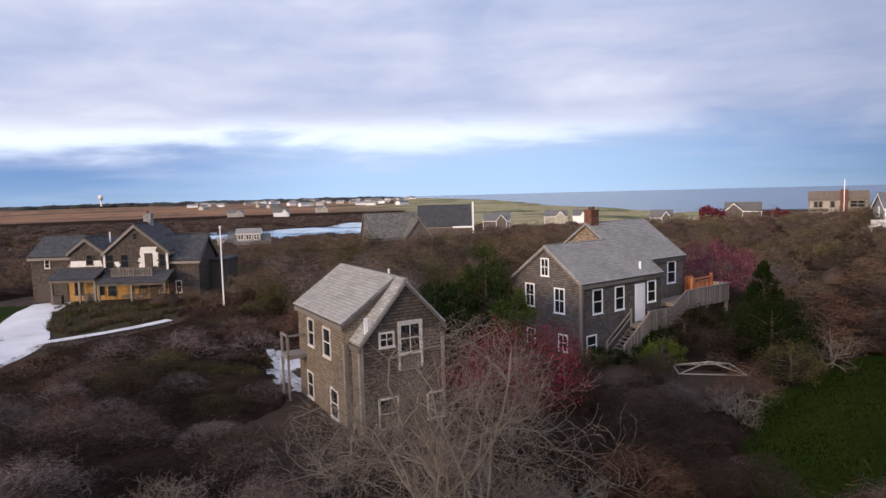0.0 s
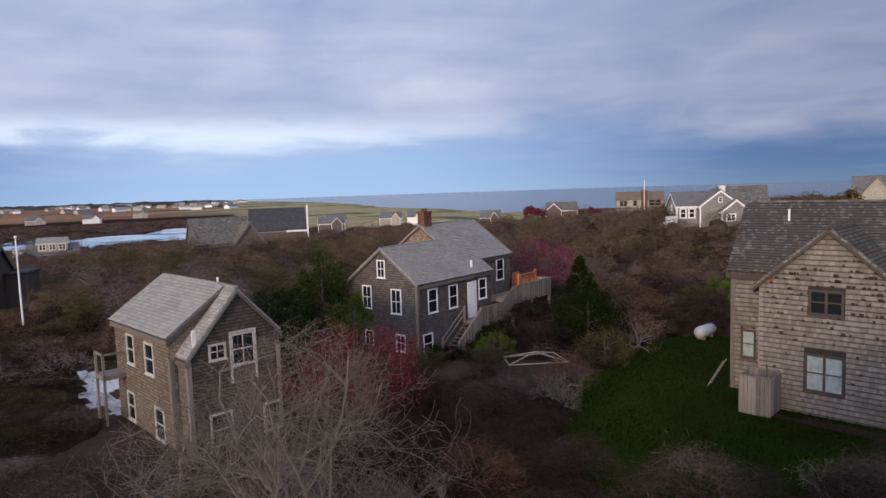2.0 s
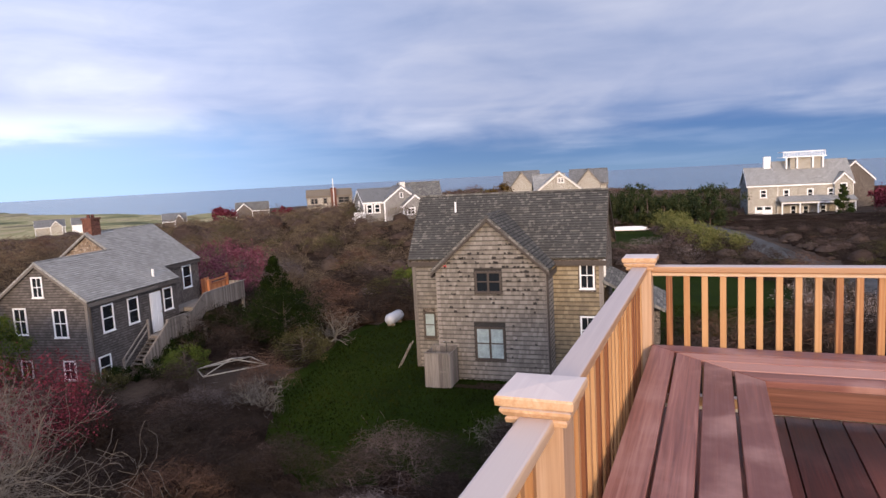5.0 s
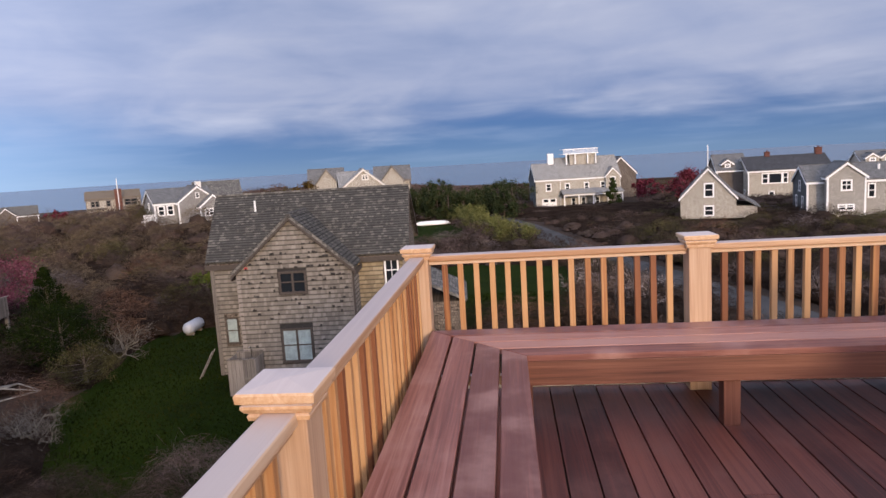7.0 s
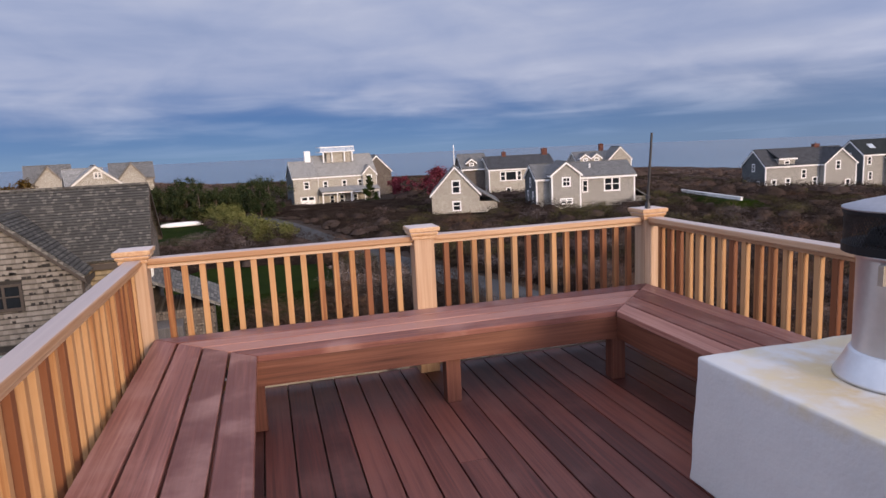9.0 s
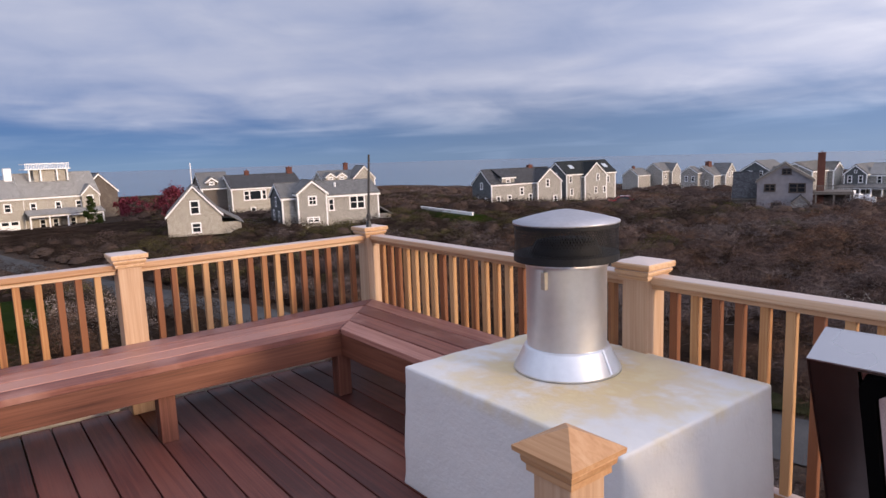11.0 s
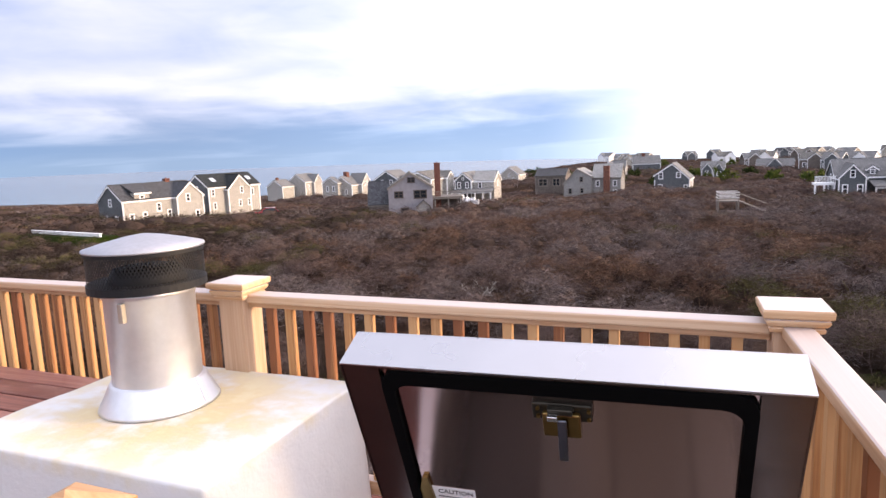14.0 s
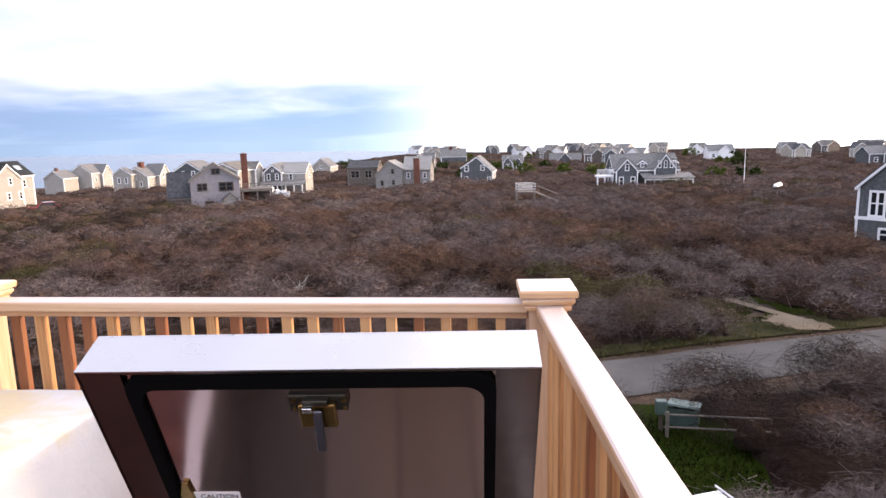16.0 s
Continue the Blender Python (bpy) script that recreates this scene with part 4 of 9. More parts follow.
def build_chimney():
    ch = empty("chimney", (4.355, -5.09, 0))
    tagged(ch, "squat white stuccoed chimney with rust-yellow stains on top", "chimney")
    m, nt, b = material("stained_white_stucco", 0.8, spec=0.3)
    co = link(nt, "ShaderNodeTexCoord").outputs["Object"]
    x, y, z = link(nt, "ShaderNodeSeparateXYZ", {0: co}).outputs
    d = math_node(nt, "SQRT", math_node(nt, "ADD", math_node(nt, "MULTIPLY", x, x), math_node(nt, "MULTIPLY", math_node(nt, "MULTIPLY", y, y), 1.4)))
    blot = math_node(nt, "ADD", math_node(nt, "MULTIPLY", noise_tex(nt, co, 3.2, 5.0), 0.75), math_node(nt, "MULTIPLY", noise_tex(nt, co, 13.0, 4.0), 0.25))
    on_top = smooth(nt, z, 0.50, 0.575)
    near = math_node(nt, "SUBTRACT", 1.0, smooth(nt, d, 0.22, 0.95))
    stain_shade = math_node(nt, "MULTIPLY", math_node(nt, "MULTIPLY", smooth(nt, math_node(nt, "ADD", blot, math_node(nt, "MULTIPLY", near, 0.22)), 0.50, 0.80), near), on_top)
    base = ramp(nt, noise_tex(nt, co, 2.0, 6.0, 0.6), [(0.3, (0.60, 0.595, 0.585)), (0.7, (0.70, 0.695, 0.68))])
    base = mix(nt, math_node(nt, "MULTIPLY", stain_shade, 0.9, True), base, (0.56, 0.39, 0.15))
    faint = math_node(nt, "MULTIPLY", smooth(nt, blot, 0.42, 0.7), on_top)
    base = mix(nt, math_node(nt, "MULTIPLY", faint, 0.7), base, (0.66, 0.59, 0.40))
    nt.links.new(base, b.inputs["Base Color"])
    bump(nt, b, math_node(nt, "ADD", noise_tex(nt, co, 9.0, 6.0, 0.6), math_node(nt, "MULTIPLY", noise_tex(nt, co, 60.0, 3.0), 0.35)), 0.35, 0.012)
    # battered box with worn, uneven edges
    bm = boxed(-0.60, 0.60, -0.47, 0.475, 0, 0.577)
    for v in bm.verts:
        if v.co.z < 0.1:
            v.co.x *= 1.055
            v.co.y *= 1.03
    bmesh.ops.bevel(bm, geom=list(bm.edges), offset=0.013, segments=3, affect="EDGES", profile=0.55)
    bmesh.ops.subdivide_edges(bm, edges=[e for e in bm.edges if e.calc_length() > 0.3], cuts=12, use_grid_fill=True)
    for v in bm.verts:
        if v.co.z > 0.05:
            n = noise.noise(v.co * 4.0) * 0.007 + noise.noise(v.co * 13.0) * 0.003
            v.co += Vector((v.co.x, v.co.y, 0)).normalized() * n + Vector((0, 0, n * 0.6))
    part("stucco_block", bm, m, ch, "white stucco block", True)
    fx, fy = 4.455 - 4.355, -5.146 + 5.09
    zinc = plain("galvanised_steel", (0.70, 0.71, 0.73), 0.38, 0.85, vary=0.06, scale=3.0)
    cone = part("storm_collar", lathe(bmesh.new(), [(0.236, 0.580), (0.232, 0.590), (0.214, 0.622), (0.188, 0.676), (0.182, 0.686)], 40, (fx, fy)), zinc, ch, "flared galvanised collar", True)
    bm = bmesh.new()
    rod(bm, (fx - 0.228, fy - 0.02, 0.592), (fx - 0.182, fy - 0.02, 0.686), 0.008, 6)
    part("lap_seam", bm, zinc, cone)
    part("flue_pipe", lathe(bmesh.new(), [(0.173, 0.66), (0.174, 0.69), (0.173, 0.70), (0.173, 1.03), (0.178, 1.035), (0.178, 1.075), (0.158, 1.075)], 40, (fx, fy)), zinc, ch, "dull galvanised flue pipe", True)
    bracket = plain("bare_bracket", (0.45, 0.42, 0.36), 0.4, 0.7)
    a = math.radians(102)
    bx, by = fx + 0.176 * math.cos(a), fy + 0.176 * math.sin(a)
    part("clip", boxed(bx - 0.012, bx + 0.012, by - 0.012, by + 0.012, 0.955, 1.03, 0.003), bracket, ch)
    part("rain_cap", lathe(bmesh.new(), [(0.220, 1.222), (0.228, 1.220), (0.228, 1.228), (0.165, 1.246), (0.08, 1.266), (0.02, 1.276)], 44, (fx, fy)), plain("cap_sheet_metal", (0.42, 0.42, 0.45), 0.42, 0.6, vary=0.10), ch, "shallow conical metal rain cap", True)
    black = plain("black_mesh", (0.008, 0.008, 0.009), 0.6, spec=0.3)
    bm = bmesh.new()
    segs, rows, r0 = 104, 13, 0.220
    z0, z1 = 1.066, 1.220
    for s in (1, -1):
        for i in range(segs):
            for kk in range(rows):
                a0, a1 = 2 * math.pi * (i + s * kk * 0.5) / segs, 2 * math.pi * (i + s * (kk + 1) * 0.5) / segs
                za, zb = z0 + (z1 - z0) * kk / rows, z0 + (z1 - z0) * (kk + 1) / rows
                p, q = Vector((fx + r0 * math.cos(a0), fy + r0 * math.sin(a0), za)), Vector((fx + r0 * math.cos(a1), fy + r0 * math.sin(a1), zb))
                wd = (q - p).cross(Vector((math.cos(a0), math.sin(a0), 0))).normalized() * 0.0017
                bm.faces.new([bm.verts.new(c) for c in (p - wd, q - wd, q + wd, p + wd)])
    part("spark_mesh", bm, black, ch, "black diamond spark-arrestor mesh")
    bm = bmesh.new()
    for r, za, zb in ((0.222, 1.062, 1.092), (0.222, 1.206, 1.222)):
        lathe(bm, [(r, za), (r + 0.003, za), (r + 0.003, zb), (r, zb)], 44, (fx, fy))
    part("mesh_band", bm, black, ch, "black sheet band")
    part("damper", lathe(bmesh.new(), [(0.160, 1.076), (0.130, 1.140), (0.115, 1.145)], 32, (fx, fy)), black, ch, "dark flue mouth", True)


build_chimney()


def build_hatch():
    h = empty("roof_hatch", (2.68, -4.45, 0))
    tagged(h, "open stainless-steel roof hatch with its lid swung up", "roof hatch")
    steel, nt, b = material("brushed_steel", 0.30, 1.0)
    co = link(nt, "ShaderNodeTexCoord").outputs["Object"]
    br = noise_tex(nt, link(nt, "ShaderNodeMapping", {"Vector": co, "Scale": (3.0, 3.0, 420.0)}).outputs[0], 1.0, 3.0)
    nt.links.new(ramp(nt, br, [(0.2, (0.54, 0.53, 0.54)), (0.8, (0.62, 0.61, 0.62))]), b.inputs["Base Color"])
    nt.links.new(math_node(nt, "ADD", math_node(nt, "MULTIPLY", br, 0.2), 0.18), b.inputs["Roughness"])
    liner, nt, b = material("liner_steel", 0.12, 1.0)
    co = link(nt, "ShaderNodeTexCoord").outputs["Object"]
    sm = noise_tex(nt, link(nt, "ShaderNodeMapping", {"Vector": co, "Scale": (3.2, 1.0, 0.5)}).outputs[0], 1.0, 2.0)
    nt.links.new(ramp(nt, sm, [(0.3, (0.42, 0.30, 0.28)), (0.7, (0.56, 0.42, 0.39))]), b.inputs["Base Color"])
    bump(nt, b, noise_tex(nt, link(nt, "ShaderNodeMapping", {"Vector": co, "Scale": (4.6, 1.0, 0.5)}).outputs[0], 1.0, 1.0), 0.12, 0.03)
    # darker copy of the steel, its dark reflections put into the colour
    dark_steel = plain("soiled_steel", (0.135, 0.108, 0.100), 0.26, 1.0, vary=0.18, scale=3.0)
    gasket = plain("black_rubber", (0.002, 0.002, 0.0022), 0.9, spec=0.06)
    oiled = plain("dark_oiled_steel", (0.05, 0.045, 0.035), 0.4, 0.8)
    brass = plain("yellow_zinc", (0.27, 0.18, 0.065), 0.30, 1.0)
    # curb round the opening
    bm = boxed(-0.56, 0.56, -0.50, -0.44, -0.12, 0.28, 0.004)
    box(bm, -0.56, 0.56, 0.43, 0.49, -0.12, 0.28, 0.004)
    box(bm, -0.56, -0.50, -0.439, 0.429, -0.12, 0.28, 0.004)
    box(bm, 0.50, 0.56, -0.439, 0.429, -0.12, 0.28, 0.004)
    part("curb", bm, steel, h, "steel curb round the opening")
    # lid, built upright in its own frame: x across, y out of the inner face, z up from the hinge
    lid = empty("lid", (0.0, -0.452, 0.30))
    lid.parent = h
    lid.matrix_basis = pose(0.017, -0.417, 0.341, -23.3, 0, 4.0)
    tagged(lid, "deep tray lid of brushed steel, standing open")
    W, H, T, L = 0.518, 0.772, 0.122, -0.055
    part("outer_sheet", boxed(-W, W, -T, -T + 0.004, L, H), steel, lid)
    part("front_rim", boxed(-W, W, -T + 0.0045, 0, H - 0.004, H), steel, lid, "bright steel rim that catches the sky")
    part("side_rim", boxed(-W, -W + 0.004, -T + 0.0045, 0, L, H - 0.0045), dark_steel, lid)
    part("side_rim", boxed(W - 0.004, W, -T + 0.0045, 0, L, H - 0.0045), dark_steel, lid)
    rim = [(-W + 0.0045, W - 0.0045, H - 0.012, H - 0.0045), (-W + 0.0045, W - 0.0045, L, 0.02), (-W + 0.0045, -W + 0.099, 0.0205, H - 0.0125), (W - 0.099, W - 0.0045, 0.0205, H - 0.0125)]
    for x0, x1, z0, z1 in rim:
        part("return_flange", boxed(x0, x1, -0.010, -0.002, z0, z1), dark_steel, lid, "folded steel flange")
    part("liner_panel", boxed(-W + 0.0995, W - 0.0995, -0.020, -0.014, 0.0205, H - 0.0125), liner, lid, "smooth liner panel with a coppery sheen")
    bm = bmesh.new()
    pts = []
    xa, za, zb, rc = W - 0.098, 0.04, H - 0.016, 0.05
    for cx, cz, a0 in ((xa - rc, zb - rc, 0), (-xa + rc, zb - rc, 90), (-xa + rc, za + rc, 180), (xa - rc, za + rc, 270)):
        pts += [(cx + rc * math.cos(math.radians(a0 + k * 15)), cz + rc * math.sin(math.radians(a0 + k * 15))) for k in range(7)]
    n = len(pts)
    inner = []
    for i in range(n):
        px, pz = pts[i]
        inner.append((px * (xa - 0.027) / xa, (pz - (za + zb) / 2) * ((zb - za) / 2 - 0.042) / ((zb - za) / 2) + (za + zb) / 2))
    v = [[bm.verts.new((p[0], y, p[1])) for p in loop] for loop, y in ((pts, -0.0135), (pts, 0.001), (inner, 0.001), (inner, -0.0135))]
    for a, b in zip(v, v[1:]):
        for i in range(n):
            j = (i + 1) % n
            bm.faces.new((a[i], a[j], b[j], b[i]))
    bmesh.ops.recalc_face_normals(bm, faces=bm.faces)
    part("gasket", bm, gasket, lid, "black rubber gasket")
    latch = part("latch", boxed(-0.075, 0.06, -0.039, -0.012, H - 0.118, H - 0.07, 0.004), oiled, lid, "dark slam latch with a yellow zinc plate")
    latch.location = (-0.008, 0.018, -0.006)
    bm = boxed(-0.050, 0.035, -0.0115, 0.004, H - 0.155, H - 0.085, 0.004)
    part("latch_plate", bm, brass, latch)
    bm = boxed(-0.035, 0.022, -0.011, 0.010, H - 0.082, H - 0.066, 0.003)
    part("bolt_bar", bm, oiled, latch)
    bm = boxed(-0.022, -0.001, 0.011, 0.018, H - 0.20, H - 0.09, 0.003)
    for vv in bm.verts:
        vv.co.y += (H - 0.09 - vv.co.z) * 0.15
    part("pull_handle", bm, plain("grey_steel", (0.14, 0.15, 0.18), 0.3, 1.0), latch, "grey steel pull handle")
    part("striker", boxed(-0.002, 0.020, 0.011, 0.024, H - 0.088, H - 0.074, 0.002), plain("bright_steel", (0.8, 0.8, 0.8), 0.2, 1.0), latch)
    for sx in (-0.068, 0.046):
        for zz in (H - 0.082, H - 0.106):
            bm = bmesh.new()
            rod(bm, (sx, -0.014, zz), (sx, -0.007, zz), 0.005, 6)
            part("bolt", bm, brass, latch)
    # strut bracket low on the side, seen as a gold wedge
    bm = prism(bmesh.new(), [(0.350, 0.20), (0.430, 0.20), (0.378, 0.375), (0.364, 0.375)], -0.039, -0.030)
    bmesh.ops.transform(bm, matrix=Matrix(((1, 0, 0, 0), (0, 0, 1, 0), (0, 1, 0, 0), (0, 0, 0, 1))), verts=bm.verts)
    bmesh.ops.recalc_face_normals(bm, faces=bm.faces)
    part("strut_bracket", bm, brass, lid, "gold-coloured strut bracket").location.y = 0.026
    st = part("warning_label", boxed(0.155, 0.275, -0.0398, -0.0385, 0.29, 0.385), WHITE, lid, "white caution sticker")
    st.location = (0.085, 0.026, -0.052)
    fc = bpy.data.curves.new("caution_text", "FONT")
    fc.body, fc.size, fc.align_x, fc.extrude = "CAUTION", 0.022, "CENTER", 0.0004
    fc.materials.append(plain("black_print", (0.02, 0.02, 0.02), 0.6))
    tx = new("caution_text", fc)
    tx.parent = st
    tx.matrix_basis = Matrix.Translation((0.210, -0.0376, 0.362)) @ pose(0, 0, 0, 90, 0, 180)
    bm = bmesh.new()
    for k in range(4):
        box(bm, 0.168, 0.262 - 0.012 * (k % 2), -0.0384, -0.0380, 0.345 - k * 0.013, 0.350 - k * 0.013)
    part("print_bars", bm, plain("grey_print", (0.2, 0.2, 0.2), 0.6), st)


build_hatch()

# ---------------- houses ----------------
WINDOW_CACHE = {}
WINDOW_FRAME = {"share": 0.115, "most": 0.085}


def window_mesh(w, h, style, frame_mat):
    key = (round(w, 2), round(h, 2), style, frame_mat.name, WINDOW_FRAME["share"])
    if key not in WINDOW_CACHE:
        f = min(WINDOW_FRAME["most"], w * WINDOW_FRAME["share"])
        # casing: one ring, then the bars, the sill and the glass
        bm = bmesh.new()
        out, inn = [(-w / 2, 0), (w / 2, 0), (w / 2, h), (-w / 2, h)], [(-w / 2 + f, f * 0.7), (w / 2 - f, f * 0.7), (w / 2 - f, h - f), (-w / 2 + f, h - f)]
        loops = [[bm.verts.new((x, y, z)) for x, z in loop] for loop, y in ((out, 0.02), (out, -0.05), (inn, -0.05), (inn, 0.02))]
        for a, b in zip(loops, loops[1:]):
            for i in range(4):
                j = (i + 1) % 4
                bm.faces.new((a[i], a[j], b[j], b[i]))
        bmesh.ops.recalc_face_normals(bm, faces=bm.faces)
        made = [finish("window", bm, frame_mat)]
        made.append(finish("pane", boxed(-w / 2 + f * 0.9, w / 2 - f * 0.9, -0.012, 0.015, f * 0.65, h - f * 0.95), GLASS))
        made.append(finish("sill", boxed(-w / 2 - 0.03, w / 2 + 0.03, -0.08, 0.0195, -0.05, -0.002), frame_mat))
        if style != "pane":
            made.append(finish("meeting_rail", boxed(-w / 2 + f, w / 2 - f, -0.040, 0.018, h * 0.48, h * 0.48 + f * 0.55), frame_mat))
        if style in ("cross", "twin"):
            k = 0.18 if style == "cross" else 0.5
            made.append(finish("mullion", boxed(-f * k, f * k, -0.044, 0.017, f * 0.7, h - f), frame_mat))
        WINDOW_CACHE[key] = [(o.name.split(".")[0], o.data) for o in made]
        for o in made:
            bpy.data.objects.remove(o)
    return WINDOW_CACHE[key]


def window(house, face, u, z, w, h, at, style="sash", trim=None, glass=None, label=""):
    """A window on the face looking along -y ('s'), +y ('n'), -x ('w') or +x ('e'), u along the wall, at = the wall's plane."""
    pieces = window_mesh(w, h, style, trim or WHITE)
    loc, rz = {"s": ((u, at, z), 0), "n": ((u, at, z), 180), "w": ((at, u, z), -90), "e": ((at, u, z), 90)}[face]
    o = share("window", pieces[0][1], house, loc, rz, label)
    for nm, me in pieces[1:]:
        p = share(nm, me, o)
        if nm == "pane" and glass:
            p.data = me.copy()
            p.data.materials[0] = glass
    return o


def door(house, face, u, z, w, h, at, mat, label="plain door"):
    loc, rz = {"s": ((u, at, z), 0), "w": ((at, u, z), -90), "e": ((at, u, z), 90)}[face]
    d = part("door", boxed(-w / 2, w / 2, -0.05, 0.02, 0, h, 0.008), mat, house, label)
    d.matrix_basis = pose(*loc, 0, 0, rz)
    bm = bmesh.new()
    for z0, z1 in ((0.12, 0.45), (0.52, 0.93)):
        for s in (-1, 1):
            box(bm, s * w * 0.22 - w * 0.15, s * w * 0.22 + w * 0.15, -0.062, -0.0505, h * z0, h * z1, 0.005)
    part("door_panel", bm, mat, d)
    bm = bmesh.new()
    rod(bm, (w * 0.38, -0.09, h * 0.47), (w * 0.38, -0.05, h * 0.47), 0.03, 8)
    part("handle", bm, BRASSY, d)


BRASSY = plain("dull_brass", (0.35, 0.26, 0.12), 0.4, 0.8)


def block(house, x0, x1, y0, y1, zg, ze, zr, axis="x", rp=None, wall=None, roof=None, over=0.25, ze2=None, trim=None, ends=(1, 1), rake=None):
    """One gabled volume: walls with pointed ends, two roof slabs, trim boards. rp: the ridge's place across the volume."""
    zb = ze if ze2 is None else ze2
    flip = axis == "y"
    a0, a1, c0, c1 = (y0, y1, x0, x1) if flip else (x0, x1, y0, y1)
    rp = (c0 + c1) / 2 if rp is None else rp
    put = (lambda a, c, z: (c, a, z)) if flip else (lambda a, c, z: (a, c, z))
    bm = bmesh.new()
    rings = [[bm.verts.new(put(a, c, z)) for c, z in ((c0, zg), (c1, zg), (c1, zb), (rp, zr), (c0, ze))] for a in (a0, a1)]
    bm.faces.new(rings[0])
    bm.faces.new(rings[1][::-1])
    for i in range(5):
        j = (i + 1) % 5
        bm.faces.new((rings[0][i], rings[1][i], rings[1][j], rings[0][j]))
    bmesh.ops.recalc_face_normals(bm, faces=bm.faces)
    part("wall", bm, wall or SHINGLE_GREY, house)
    th = 0.12
    for c, ze_ in ((c0, ze), (c1, zb)):
        d = Vector((rp - c, zr - ze_))
        k = d / d.length
        low = (c - k[0] * over, ze_ - k[1] * over)
        n = 0.05 + 0.12
        bm = bmesh.new()
        up = Vector((0, 0, n))
        e0, e1 = a0 - over * 0.7, a1 + over * 0.7
        q = [Vector(put(e0, low[0], low[1])) + up, Vector(put(e1, low[0], low[1])) + up, Vector(put(e1, rp, zr)) + up, Vector(put(e0, rp, zr)) + up]
        solid(bm, q, th)
        part("roof", bm, roof or ROOF_GREY, house)
        # eave fascia and rake boards
        if trim:
            bm = bmesh.new()
            s = 1 if c == c0 else -1
            f0, f1 = sorted((low[0] - s * 0.02, low[0] - s * 0.05 + s * 0.06))
            if flip:
                box(bm, f0, f1, e0, e1, low[1] - 0.16, low[1] + 0.06)
            else:
                box(bm, e0, e1, f0, f1, low[1] - 0.16, low[1] + 0.06)
            part("fascia", bm, trim, house)
            for a, on in ((e0, ends[0]), (e1, ends[1])):
                if not on:
                    continue
                bm = bmesh.new()
                w = 0.03 if a == e0 else -0.03
                rk = rake or 0.2
                pts = [(low[0], low[1] + 0.05), (rp, zr + 0.05), (rp, zr - rk), (low[0], low[1] - rk)]
                va = [bm.verts.new(put(a - w, c_, z_)) for c_, z_ in pts]
                vb = [bm.verts.new(put(a + w, c_, z_)) for c_, z_ in pts]
                bm.faces.new(va)
                bm.faces.new(vb[::-1])
                for i in range(4):
                    j = (i + 1) % 4
                    bm.faces.new((va[i], va[j], vb[j], vb[i]))
                bmesh.ops.recalc_face_normals(bm, faces=bm.faces)
                part("rake_board", bm, trim, house)
    bm = bmesh.new()
    zt = zr + 0.17
    if flip:
        box(bm, rp - 0.09, rp + 0.09, a0 - over * 0.7, a1 + over * 0.7, zt - 0.04, zt + 0.03)
    else:
        box(bm, a0 - over * 0.7, a1 + over * 0.7, rp - 0.09, rp + 0.09, zt - 0.04, zt + 0.03)
    part("ridge_cap", bm, roof or ROOF_GREY, house)


def corner_boards(house, pts, z0, z1, mat, w=0.09):
    for x, y in pts:
        part("corner_board", boxed(x - w, x + w, y - w, y + w, z0, z1), mat, house)


def brick_chimney(house, x, y, z0, z1, w=0.7, d=0.6, pots=2, mat=None):
    c = part("chimney", boxed(x - w / 2, x + w / 2, y - d / 2, y + d / 2, z0, z1 - 0.12), mat or BRICK, house, "brick chimney stack")
    part("corbel", boxed(x - w / 2 - 0.05, x + w / 2 + 0.05, y - d / 2 - 0.05, y + d / 2 + 0.05, z1 - 0.1195, z1), mat or BRICK, c)
    for k in range(pots):
        bm = bmesh.new()
        xx = x + (k - (pots - 1) / 2) * w * 0.45
        rod(bm, (xx, y, z1 + 0.0005), (xx, y, z1 + 0.22), 0.11, 10, 0.09)
        part("chimney_pot", bm, BRICK, c)


def vent_pipe(house, x, y, z0, z1, r=0.06, mat=None):
    bm = bmesh.new()
    rod(bm, (x, y, z0), (x, y, z1), r, 10)
    part("vent_pipe", bm, mat or WHITE, house, "white plastic vent pipe")


